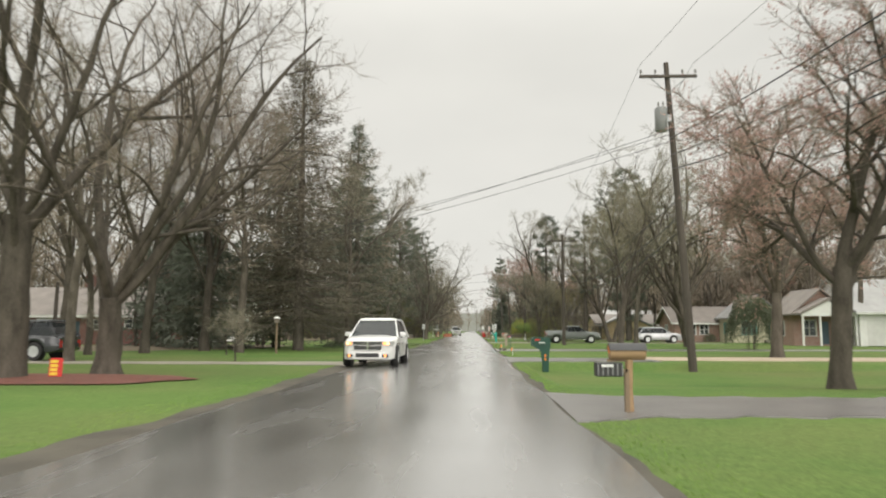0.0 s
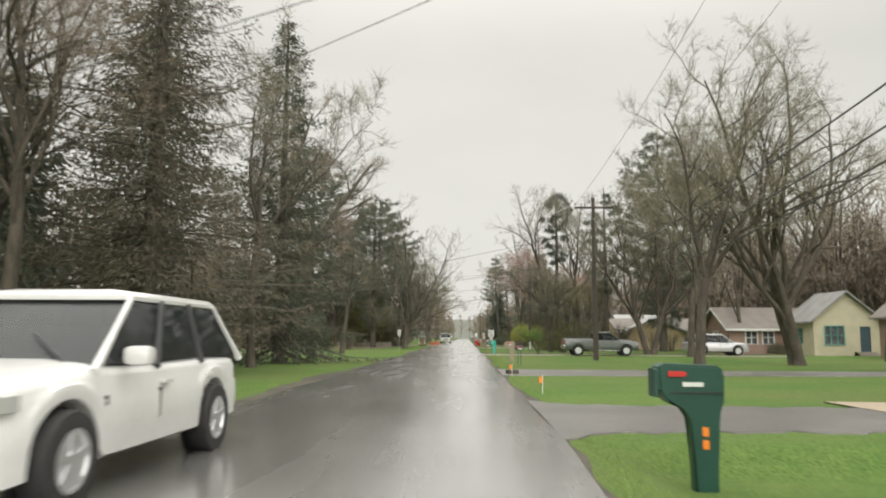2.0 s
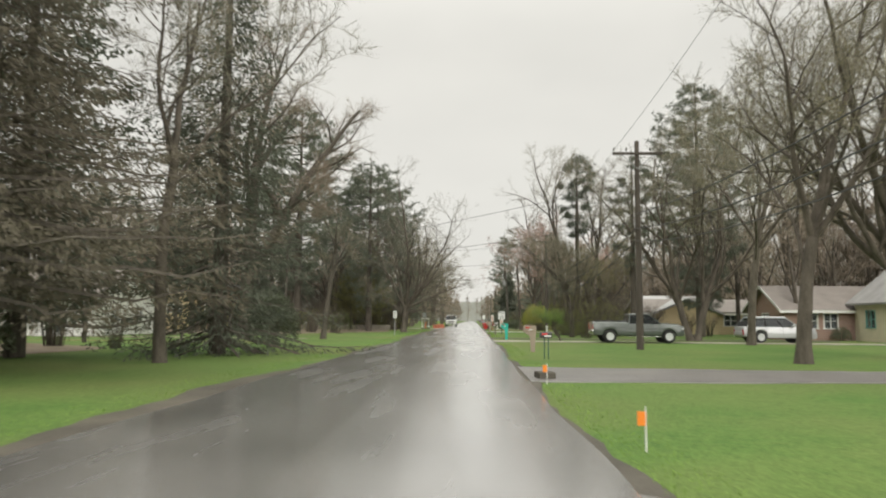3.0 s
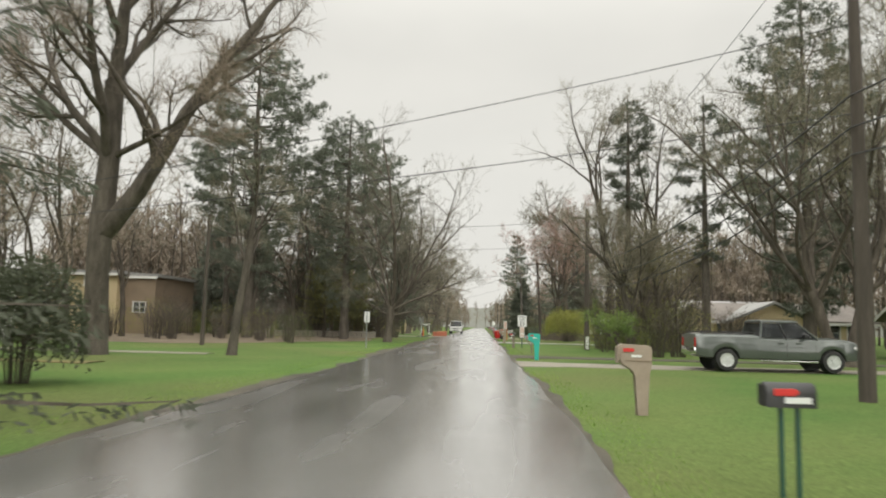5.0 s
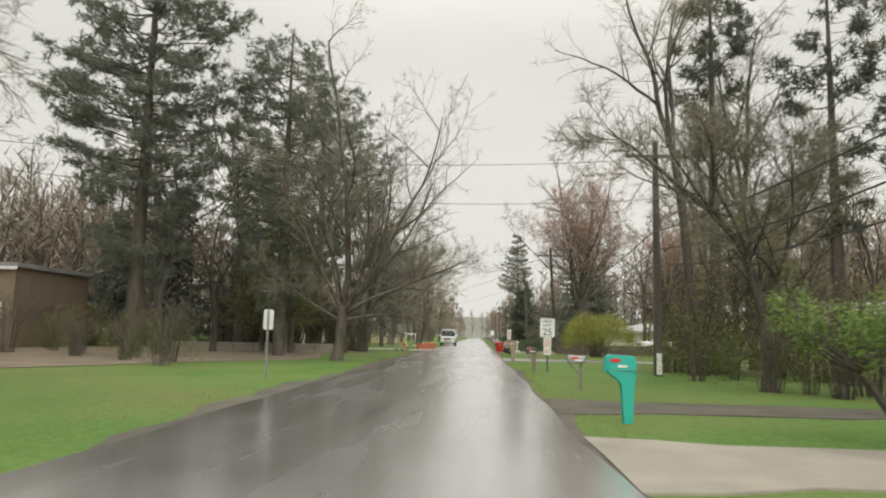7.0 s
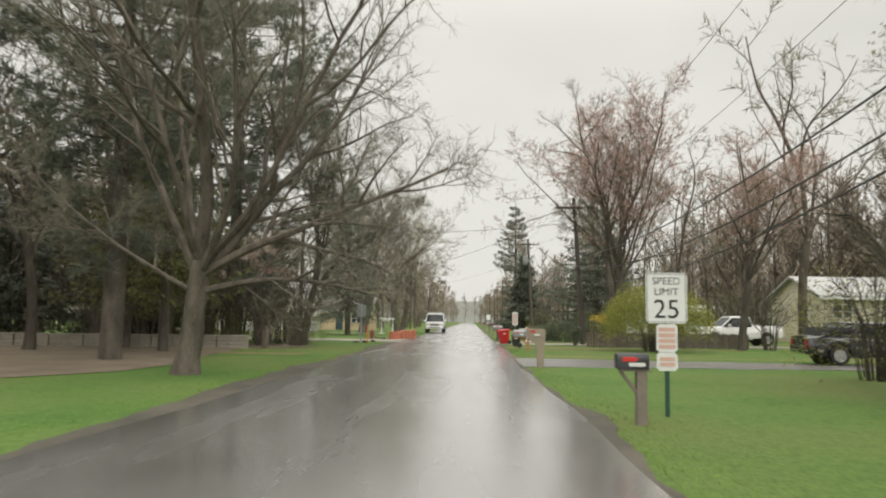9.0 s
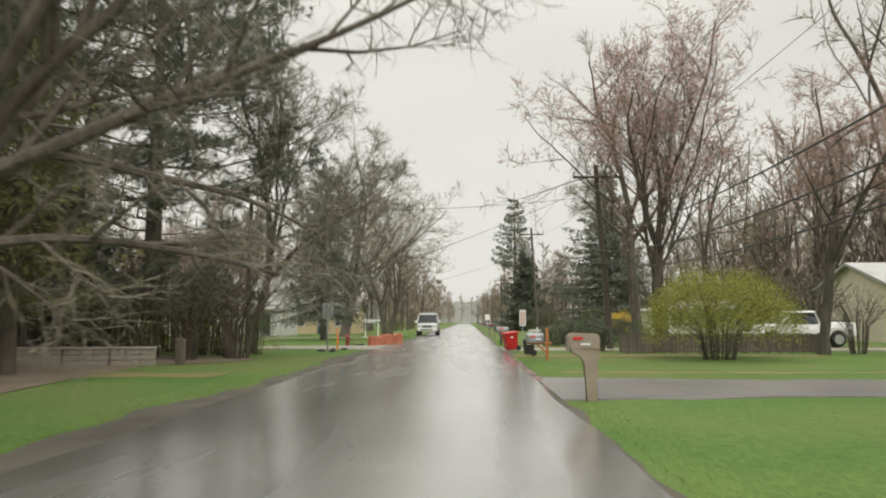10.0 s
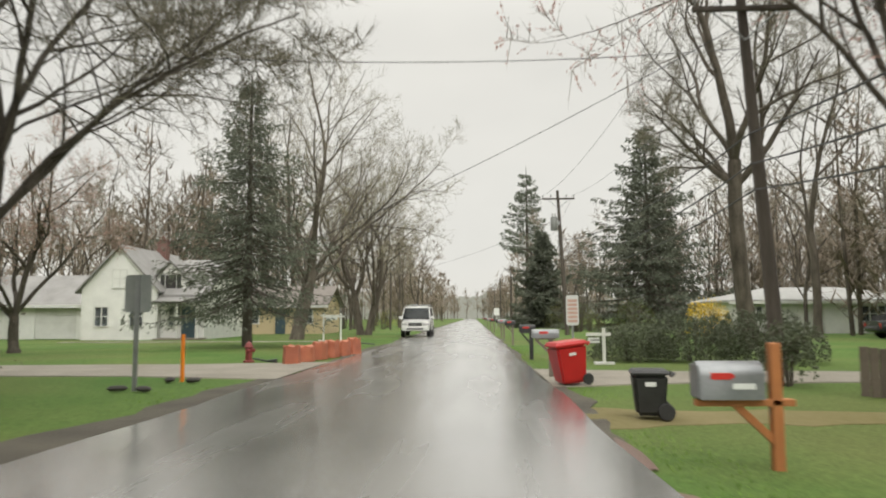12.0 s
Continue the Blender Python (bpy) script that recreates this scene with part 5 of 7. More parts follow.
h = house("wing", "brown stucco wing joined to the yellow house", -31.1, -28.3, 112.6, 121, 4.95, 0, "x", M_BROWNST, M_ROOFG, front=[(0.9, 2.0, 1.9, 2.75)], over=0.2)
h = house("white_cottage", "white clapboard cottage with a steep gable and dormer", -25.4, -20.4, 163, 172, 3.3, 2.7, "y", M_SIDEW, M_ROOFG, front=[(3.2, 4.1, 0.9, 2.1), (0.9, 1.8, 0.9, 2.1)], over=0.3)
chimney(h, 0.2, 1.5, 5.2, 7.0, M_BRICK)
window(h, Matrix.Translation((0, -4.5, 0)), -0.45, 0.45, 3.4, 4.5, 0.2, 1)
g = Geo()
wall_run(g, (2.51, -3.9), (5.4, -3.9), 2.9, 0.2, [(0.5, 1.3, 0.9, 2.2)])
wall_run(g, (5.4, -3.7), (5.4, 4.2), 2.9, 0.2, [])
g.prism([(-3.7, 2.9), (4.2, 2.9), (0.2, 5.2)], -5.38, -5.2, pose(0, 0, 0, 0, 0, 90))
part("side_wing", g, M_SIDEW, h)
g = Geo()
g.prism([(-4.3, 2.72), (0.2, 5.3), (4.5, 2.8), (4.5, 2.96), (0.2, 5.5), (-4.3, 2.9)], -5.7, -2.3, pose(0, 0, 0, 0, 0, 90))
part("wing_roof", g, M_ROOFG, h)
window(h, Matrix.Translation((2.51, -3.9, 0)), 0.5, 1.3, 0.9, 2.2, 0.2, 1)
g = Geo()
g.prism([(1.9, 2.9), (4.0, 2.9), (4.0, 4.0), (2.95, 5.05), (1.9, 4.0)], -3.5, -0.4)
part("dormer", g, M_SIDEW, h)
g = Geo()
g.prism([(1.6, 3.72), (2.95, 5.08), (4.3, 3.72), (4.3, 3.86), (2.95, 5.24), (1.6, 3.86)], -3.75, -0.4)
part("dormer_roof", g, M_ROOFG, h)
g = Geo()
# flat slab without glass; indoor shade is painted as near-black
g.box(2.6, 3.3, -3.53, -3.502, 3.2, 4.2)
dw = part("dormer_window", g, M_DARKIN, h)
for x in (2.4, 3.5):
    g = Geo()
    g.box(x - 0.14, x + 0.14, -3.54, -3.502, 3.15, 4.25, c=0.006)
    part("shutter", g, M_BLACK, dw)
g = Geo()
g.box(3.9, 4.8, -3.94, -3.902, 0.1, 2.15, c=0.01)
part("front_door", g, M_DOOR, h)
g = Geo()
g.prism([(-5.3, 2.35), (-3.92, 2.7), (-3.92, 2.84), (-5.3, 2.47)], -5.6, -2.6, pose(0, 0, 0, 0, 0, 90))
part("porch_roof", g, M_ROOFG, h)
for x in (2.8, 4.1, 5.4):
    g = Geo()
    g.box(x - 0.06, x + 0.06, -5.22, -5.1, -0.05, 2.38, c=0.015)
    part("porch_column", g, M_WHITE, h)
g = Geo()
g.box(2.6, 5.6, -5.3, -3.95, -0.1, 0.1, c=0.02)
part("porch_floor", g, M_FENCE, h)
house("tan_house", "low tan house beyond the white cottage", -20.4, -12.6, 178, 185, 2.5, 1.5, "x", M_STUCCO, M_ROOFB, front=[(1.0, 2.2, 0.9, 2.0), (5.6, 6.8, 0.9, 2.0)], doors=[(3.6, 4.5, 0, 2.05)])
h = house("garage", "white garage wing beside the cottage", -34.6, -25.6, 165, 171, 2.4, 1.9, "x", M_SIDEW, M_ROOFG, garage=[(0.8, 3.6, 0, 2.1), (4.9, 7.8, 0, 2.1)])
h = house("brick_bungalow", "tan-red brick bungalow with a long brown shingle roof", 24, 33.5, 88, 95, 2.35, 1.75, "x", M_BRICKT, M_ROOFB, front=[(1.5, 2.5, 0.9, 2.0), (3.0, 4.0, 0.9, 2.0), (5.6, 7.4, 0.8, 2.0)], flank=[(2.6, 3.9, 0.9, 2.0)], road_side=-1)
g = Geo()
for e in (-1, 1):
    g.prism([(e * 3.95, 2.10), (0, 4.10), (0, 4.30), (e * 3.95, 2.30)], 5.21, 5.24, pose(0, 0, 0, 0, 0, 90))
part("gable_trim", g, M_WHITE, h)
for x in (-0.9, 1.4, 3.9):
    shrub("shrub", pose(h.location.x + x, 87.2, 0), "low clipped shrub under the bungalow's windows", M_LEAFD, 140 + int(x * 10), 0.8, 0.55, 0.95, leaves=1200, size=0.05, fill=0.9, low=0.1)
h = house("yellow_cottage", "pale yellow gabled cottage with a teal bay window", 29.2, 34.6, 83, 87.8, 3.0, 2.2, "y", M_YELSIDE, M_ROOFG, front=[(0.9, 2.5, 0.9, 2.4)], doors=[(3.8, 4.7, 0.3, 2.4)], flank=[(1.4, 2.6, 1.0, 2.2)], road_side=-1, trim=M_TEALTRIM)
g = Geo()
for k in range(3):
    g.box(0.6, 2.2, -3.4 + 0.3 * k, -2.4, -0.1, 0.1 * (k + 1))
part("front_steps", g, M_PALEFENCE, h)
h = house("porch_house", "brick house with a white-posted porch", 29.6, 34.4, 68.6, 74, 3.1, 2.0, "y", M_BRICKT, M_ROOFB, front=[(0.8, 2.0, 0.9, 2.3), (3.6, 5.0, 0.9, 2.3)], doors=[(2.3, 3.2, 0.1, 2.2)], flank=[(2, 3.2, 0.9, 2.2)], road_side=-1)
g = Geo()
g.prism([(-2.7, 2.75), (0, 4.1), (2.7, 2.75), (2.7, 2.95), (0, 4.35), (-2.7, 2.95)], -4.7, -2.75)
part("porch_roof", g, M_ROOFB, h)
g = Geo()
g.prism([(-2.5, 2.65), (2.5, 2.65), (2.5, 2.8), (0, 4.05), (-2.5, 2.8)], -4.55, -4.45)
part("porch_gable", g, M_WHITE, h)
for x in (-2.35, -0.8, 0.8, 2.35):
    g = Geo()
    g.box(x - 0.08, x + 0.08, -4.55, -4.39, 0, 2.65, c=0.02)
    part("porch_column", g, M_WHITE, h)
h = house("wide_garage", "garage block with white doors and grey roof", 34.5, 46, 66.5, 77, 3.1, 3.0, "x", M_SIDEW, M_ROOFL, garage=[(0.6, 3.6, 0, 2.3), (4.8, 7.8, 0, 2.3)], front=[(9, 10.2, 1.0, 2.1)], road_side=-1)
h = house("ranch_house", "low tan ranch house under the pines", 18.4, 30.4, 109, 118, 2.3, 1.3, "x", M_STUCCO, M_ROOFB, front=[(8.2, 9.6, 0.9, 2.0), (10.2, 11.4, 0.9, 2.0)], doors=[(0.2, 0.6, 0, 2.05)], road_side=-1)
g = Geo()
g.prism([(0.4 - 6, 2.0), (4.0 - 6, 3.55), (7.6 - 6, 2.0), (7.6 - 6, 2.2), (4.0 - 6, 3.75), (0.4 - 6, 2.2)], -6.4, -1)
part("gable_roof", g, M_ROOFL, h)
g = Geo()
g.prism([(1.0 - 6, 0), (7.0 - 6, 0), (7.0 - 6, 2.15), (4.0 - 6, 3.5), (1.0 - 6, 2.15)], -6.0, -4.54)
part("front_gable", g, M_STUCCO, h)
h = house("white_house", "cream two-storey house behind the white pickup", 25.9, 35.5, 143, 152, 3.6, 1.5, "x", M_CREAM, M_ROOFL, front=[(0.8, 2.2, 2.0, 2.9), (4.4, 5.8, 2.0, 2.9)], garage=[(6.6, 9.2, 0, 2.1)], road_side=-1)
h = house("ranch_house", "white ranch house with a pale hipped roof", 19.4, 34, 172, 182, 2.35, 1.25, "x", M_SIDEW, M_ROOFL, garage=[(3.9, 6.7, 0, 2.0)], front=[(9.4, 11.2, 0.9, 2.0), (1.2, 2.2, 0.9, 2.0)], road_side=-1, hip=4.5)

# ---- vehicles ----
def vehicle(name, m, label, category, paint, L, W, body, cab, wheels, wr, lit=False, bed=None, grille=True, rack=False, splits=(0.36, 0.68), front_glass=True, chrome=False):
    """body: stations (x, low, top, half width), rear to front. cab: rear foot, rear head, front head, front foot (x), belt z, roof z, half widths at belt and roof."""
    t = thing(name, m, label, category)
    bx = [q[0] for q in body]

    def line(k, x):
        return sum(float(np.interp(x + o, bx, [q[k] for q in body])) for o in (-0.09, -0.045, 0, 0.045, 0.09)) / 5

    rings, gap_r = [], wr + 0.065
    cuts = {xw + s * gap_r * math.cos(0.16 * k) for xw in wheels for s in (-1, 1) for k in range(10)} | {bx[0] + (bx[-1] - bx[0]) * k / 40 for k in range(41)} | {bx[0] + 0.03, bx[-1] - 0.03}
    for x in sorted(cuts):
        lo, hi, hw = line(1, x), line(2, x), line(3, x)
        for xw in wheels:
            if abs(x - xw) < gap_r:
                lo = max(lo, wr + math.sqrt(gap_r ** 2 - (x - xw) ** 2))
        rise = hi - lo
        hl = [(hw * 0.90, lo), (hw * 0.985, lo + rise * 0.05), (hw, lo + rise * 0.34), (hw * 0.992, hi - 0.30 * min(1, rise / 0.6)), (hw * 0.968, hi - 0.26 * min(1, rise / 0.6)), (hw * 0.96, hi - 0.11), (hw * 0.925, hi - 0.045), (hw * 0.84, hi - 0.005), (hw * 0.42, hi + 0.035)]
        rings.append([(x, yy, zz) for yy, zz in hl] + [(x, -yy, zz) for yy, zz in reversed(hl)])
    g = Geo()
    g.loft(rings)
    b = part("body", g, paint, t, smooth=True)
    xa, xb, xc, xd, belt, roof, hb, hr = cab
    g = Geo()
    ins = 0.05
    g.loft([[(xa + 0.05, -hb + ins, belt - 0.03), (xd - 0.05, -hb + ins, belt - 0.03), (xd - 0.05, hb - ins, belt - 0.03), (xa + 0.05, hb - ins, belt - 0.03)],
            [(xa + 0.12, -hb + 0.14, belt + 0.36), (xd - 0.7, -hb + 0.16, belt + 0.34), (xd - 0.7, hb - 0.16, belt + 0.34), (xa + 0.12, hb - 0.14, belt + 0.36)]])
    part("interior", g, M_SEAT, t)
    g = Geo()
    rt = [(xb - 0.04, -hr), (xc + 0.06, -hr * 0.97), (xc + 0.06, hr * 0.97), (xb - 0.04, hr)]
    cxm = (xb + xc) / 2
    g.loft([[(x, y, roof - 0.05) for x, y in rt], [(x, y, roof - 0.01) for x, y in rt], [(cxm + (x - cxm) * 0.97, y * 0.93, roof + 0.035) for x, y in rt], [(cxm + (x - cxm) * 0.88, y * 0.70, roof + 0.06) for x, y in rt]])
    part("roof", g, paint, t, smooth=True)

    def on(s, u, v):
        """A place on the cabin's side: s side, u along, v from belt to roof."""
        return Vector((xa + (xd - xa) * u, s * hb, belt)).lerp(Vector((xb + (xc - xb) * u, s * hr, roof - 0.04)), v)

    def pane(name, q, out):
        out = Vector(out) * 0.012
        gg = Geo()
        gg.add([*q, *[p + out for p in q]], [(0, 1, 2, 3), (7, 6, 5, 4), (0, 4, 5, 1), (1, 5, 6, 2), (2, 6, 7, 3), (3, 7, 4, 0)])
        o = part(name, gg, M_CARGLASS, t)
        o.visible_shadow = False
        return o

    ends = [0.0, *splits, 1.0]
    for s in (-1, 1):
        for u0, u1 in zip(ends, ends[1:]):
            pane("side_window", [on(s, u0 + 0.025, 0.03), on(s, u1 - 0.025, 0.03), on(s, u1 - 0.025, 0.95), on(s, u0 + 0.025, 0.95)], (0, -s, 0))
        for u in ends:
            g = Geo()
            g.tube([on(s, u, -0.06), on(s, u, 0.5), on(s, u, 1.0)], [0.042, 0.030, 0.030], 6)
            part("pillar", g, paint if u in (0.0, 1.0) else M_BLACK, t)
    if front_glass:
        w = pane("windshield", [on(-1, 1, 0.0) * 1, on(1, 1, 0.0), on(1, 1, 0.98), on(-1, 1, 0.98)], (-1, 0, 0))
        for s in (-0.25, 0.45):
            g = Geo()
            g.tube([on(-1, 1, 0).lerp(on(1, 1, 0), 0.5 + s * 0.8) + Vector((0.03, 0, 0.02)), on(-1, 1, 0.42).lerp(on(1, 1, 0.42), 0.5 + s * 0.8 - 0.28) + Vector((0.05, 0, 0.02))], [0.015, 0.01], 5)
            part("wiper", g, M_BLACK, w)
    pane("rear_window", [on(1, 0, 0.05), on(-1, 0, 0.05), on(-1, 0, 0.95), on(1, 0, 0.95)], (1, 0, 0))
    hw = max(q[3] for q in body)
    for x in wheels:
        for s in (-1, 1):
            mm = Matrix.Translation((x, s * (hw - 0.11), wr)) @ pose(0, 0, 0, 90 * s, 0, 0)
            g = Geo()
            g.lathe([(0, 0.13), (wr + 0.06, 0.13), (wr + 0.06, 0.11), (0, 0.11)], 22, m=mm)
            part("wheel_arch", g, M_BLACK, b)
            g = Geo()
            g.lathe([(wr * 0.62, 0.06), (wr * 0.95, 0.10), (wr, 0.06), (wr, -0.10), (wr * 0.96, -0.14), (wr * 0.64, -0.15), (wr * 0.62, -0.10)], 22, m=mm)
            wheel = part("wheel", g, M_RUBBER, t, smooth=True)
            g = Geo()
            g.lathe([(wr * 0.54, -0.119), (wr * 0.56, -0.140), (wr * 0.63, -0.144), (wr * 0.66, -0.135), (wr * 0.66, -0.10), (wr * 0.54, -0.10)], 20, m=mm)
            g.lathe([(0, -0.12), (0, -0.146), (wr * 0.16, -0.142), (wr * 0.2, -0.12)], 12, m=mm)
            for k in range(5):
                g.box(-0.032, 0.032, 0.04, wr * 0.58, -0.142, -0.119, c=0.006, m=mm @ pose(0, 0, 0, 0, 0, 72 * k))
            part("rim", g, M_RIM, wheel)
    xf, lo, hi, hwf = body[-1]
    xr, lor, hir, hwr = body[0]
    if lit:
        g = Geo()
        g.loft([[(xf - 0.06, -0.50, 0.60), (xf - 0.06, 0.50, 0.60), (xf - 0.06, 0.54, 0.93), (xf - 0.06, -0.54, 0.93)], [(xf + 0.05, -0.47, 0.62), (xf + 0.05, 0.47, 0.62), (xf + 0.03, 0.52, 0.91), (xf + 0.03, -0.52, 0.91)]])
        gr = part("grille", g, M_BLACK, t)
        for z0, z1 in ((0.76, 0.78), (0.905, 0.925), (0.60, 0.615), (0.685, 0.695), (0.835, 0.845)):
            g = Geo()
            g.box(xf + 0.03, xf + 0.065, -0.51, 0.51, z0, z1, c=0.008)
            part("grille_bar", g, M_CHROME, gr)
        g = Geo()
        g.box(xf + 0.035, xf + 0.068, -0.03, 0.03, 0.61, 0.92, c=0.008)
        part("grille_bar", g, M_CHROME, gr)
    elif grille:
        g = Geo()
        gh = (hi - lo) * 0.36
        g.box(xf - 0.05, xf + 0.035, -hwf * 0.5, hwf * 0.5, hi - 0.05 - gh, hi - 0.06, c=0.02)
        gr = part("grille", g, M_BLACK, t)
        g = Geo()
        g.box(xf + 0.03, xf + 0.05, -hwf * 0.5, hwf * 0.5, hi - 0.07, hi - 0.04, c=0.004)
        g.box(xf + 0.03, xf + 0.05, -hwf * 0.5, hwf * 0.5, hi - 0.05 - gh * 0.55, hi - 0.05 - gh * 0.4, c=0.004)
        g.box(xf + 0.03, xf + 0.052, -0.03, 0.03, hi - 0.05 - gh, hi - 0.06, c=0.004)
        part("grille_bar", g, M_TANK, gr)
    for s in (-1, 1):
        if lit:
            # slim lamps that wrap round the corners of the wing
            shape = lambda lift: [[(xf + 0.02 - 0.30 * u ** 2.2 + lift, s * (0.54 + 0.36 * u), z) for z in (0.775 + 0.03 * u, 0.925 - 0.01 * u)] for u in (0, 0.35, 0.7, 1.0)]
            g = Geo()
            outer, inner = shape(0.05), shape(-0.12)
            g.loft([[o[0], o[1], i[1], i[0]] for o, i in zip(outer, inner)])
            hl = part("headlight", g, M_LENS, t, smooth=True)
            g = Geo()
            g.lathe([(0, 0.0), (0.05, 0.0), (0.056, -0.03), (0, -0.03)], 14, m=Matrix.Translation((xf + 0.045, s * 0.72, 0.845)) @ pose(0, 0, 0, 0, 90, 0))
            part("lit_lamp", g, M_HEADL, hl)
            g = Geo()
            g.lathe([(0, 0.0), (0.052, 0.0), (0.058, -0.03), (0, -0.03)], 14, m=Matrix.Translation((xf + 0.065, s * 0.60, 0.845)) @ pose(0, 0, 0, 0, 90, 0))
            part("turn_lamp", g, M_AMBER, hl)
            g = Geo()
            g.box(xf - 0.06, xf + 0.085, min(s * 0.52, s * 0.74), max(s * 0.52, s * 0.74), 0.36, 0.47, c=0.03)
            fg = part("fog_lamp", g, M_BLACK, t, smooth=True)
            g = Geo()
            g.lathe([(0, 0.0), (0.045, 0.0), (0.05, -0.02), (0, -0.02)], 12, m=Matrix.Translation((xf + 0.095, s * 0.64, 0.415)) @ pose(0, 0, 0, 0, 90, 0))
            part("lit_lamp", g, M_AMBER, fg)
        else:
            g = Geo()
            g.box(xf - 0.24, xf + 0.03, min(s * hwf * 0.56, s * hwf * 1.04), max(s * hwf * 0.56, s * hwf * 1.04), hi - 0.20, hi - 0.06, c=0.055)
            part("headlight", g, M_LENS, t, smooth=True)
        g = Geo()
        g.box(xr - 0.02, xr + 0.12, min(s * hwr * 0.74, s * hwr * 0.97), max(s * hwr * 0.74, s * hwr * 0.97), hir - 0.42, hir - 0.08, c=0.02)
        part("tail_light", g, M_TAIL, t)
        g = Geo()
        g.box(xd - 0.55, xd - 0.38, min(s * (hb + 0.02), s * (hb + 0.27)), max(s * (hb + 0.02), s * (hb + 0.27)), belt + 0.0, belt + 0.17, c=0.06)
        part("side_mirror", g, M_BLACK if chrome else paint, t, smooth=True)
        for u in (*splits, 0.97):
            x = xa + (xd - xa) * u
            g = Geo()
            g.box(x - 0.008, x + 0.008, min(s * (hw - 0.03), s * (hw + 0.002)), max(s * (hw - 0.03), s * (hw + 0.002)), 0.55 if u < 0.9 else 0.75, belt - 0.24)
            part("door_seam", g, M_BLACK, b)
        for x in (xa + (xd - xa) * 0.30, xa + (xd - xa) * 0.62):
            g = Geo()
            g.box(x, x + 0.2, min(s * (hw - 0.02), s * (hw + 0.02)), max(s * (hw - 0.02), s * (hw + 0.02)), belt - 0.2, belt - 0.16, c=0.006)
            part("door_handle", g, paint, t)
    for x, l0, nm, sg in ((xf, lo, "front_bumper", 1), (xr, lor, "rear_bumper", -1)):
        g = Geo()
        g.box(min(x - sg * 0.12, x + sg * 0.07), max(x - sg * 0.12, x + sg * 0.07), -hwf * 0.96, hwf * 0.96, l0 - 0.02, l0 + 0.27, c=0.07)
        bp = part(nm, g, M_CHROME if chrome else paint, t, smooth=True)
        if sg > 0:
            g = Geo()
            g.box(x + 0.06, x + 0.08, -hwf * 0.62, hwf * 0.62, l0 + 0.06, l0 + (0.20 if lit else 0.15), c=0.006)
            part("air_intake", g, M_BLACK, bp)
    if rack:
        g = Geo()
        for x in (xb + 0.3, cxm, xc - 0.4):
            g.tube([(x, -hr, roof + 0.02), (x, -hr, roof + 0.16), (x, hr, roof + 0.16), (x, hr, roof + 0.02)], [0.02] * 4, 6)
        for y in (-0.45, -0.1):
            g.tube([(xb + 0.1, y, roof + 0.2), (xc - 0.1, y, roof + 0.2)], [0.025] * 2, 6)
        for k in range(9):
            x = xb + 0.2 + (xc - xb - 0.4) * k / 8
            g.tube([(x, -0.45, roof + 0.2), (x, -0.1, roof + 0.2)], [0.014] * 2, 5)
        part("roof_rack", g, M_METAL, t)
    if bed:
        x0, x1, z0, z1 = bed
        for s in (-1, 1):
            g = Geo()
            g.tube([(x0, s * hw * 0.82, z1), (x0 + 0.1, s * hw * 0.82, z1 + 0.05), (x1 - 0.1, s * hw * 0.82, z1 + 0.05), (x1, s * hw * 0.82, z1)], [0.022] * 4, 6)
            part("bed_rail", g, M_BLACK, t)
        # black slab added on the closed body, standing for the open bed's dark recess
        g = Geo()
        g.box(x0, x1, -hw * 0.78, hw * 0.78, z0 - 0.05, z1, c=0.01)
        part("bed_cover", g, M_BLACK, t)
        g = Geo()
        g.box(x0 - 0.185, x0 - 0.15, -hw * 0.80, hw * 0.80, z0 - 0.52, z0 - 0.06, c=0.01)
        part("tailgate", g, paint, t)
        for s in (-1, 1):
            g = Geo()
            g.box(x1 + 0.15, wheels[1] - 0.55, min(s * (hw - 0.06), s * (hw + 0.05)), max(s * (hw - 0.06), s * (hw + 0.05)), 0.36, 0.42, c=0.02)
            part("running_board", g, M_CHROME, t)
    return t


SUV_BODY = [(-2.54, 0.46, 0.96, 0.80), (-2.44, 0.38, 1.05, 0.90), (-2.2, 0.33, 1.09, 0.95), (-1.3, 0.30, 1.10, 0.965), (0.6, 0.30, 1.08, 0.965), (1.1, 0.30, 1.10, 0.96), (1.7, 0.30, 1.06, 0.95), (2.1, 0.27, 1.02, 0.92), (2.36, 0.25, 0.98, 0.84), (2.44, 0.26, 0.93, 0.77), (2.5, 0.30, 0.80, 0.66)]
vehicle("white_suv", pose(-3.7, 28.3, 0.035, 0, 0, -91), "white family SUV with headlights lit in the oncoming lane", "car", M_CARWHITE, 5.0, 1.93, SUV_BODY, (-2.42, -1.98, 0.18, 1.12, 1.07, 1.72, 0.90, 0.70), (-1.50, 1.54), 0.385, lit=True)
vehicle("silver_suv", pose(19.9, 79.6, 0.02, 0, 0, 4), "silver mid-size SUV parked before the brick bungalow", "car", M_CARSILV, 4.75, 1.88, [(x * 0.95, lo, hi * 0.95, w * 0.97) for x, lo, hi, w in SUV_BODY], (-2.25, -1.75, 0.35, 1.15, 1.0, 1.63, 0.87, 0.68), (-1.38, 1.42), 0.37)
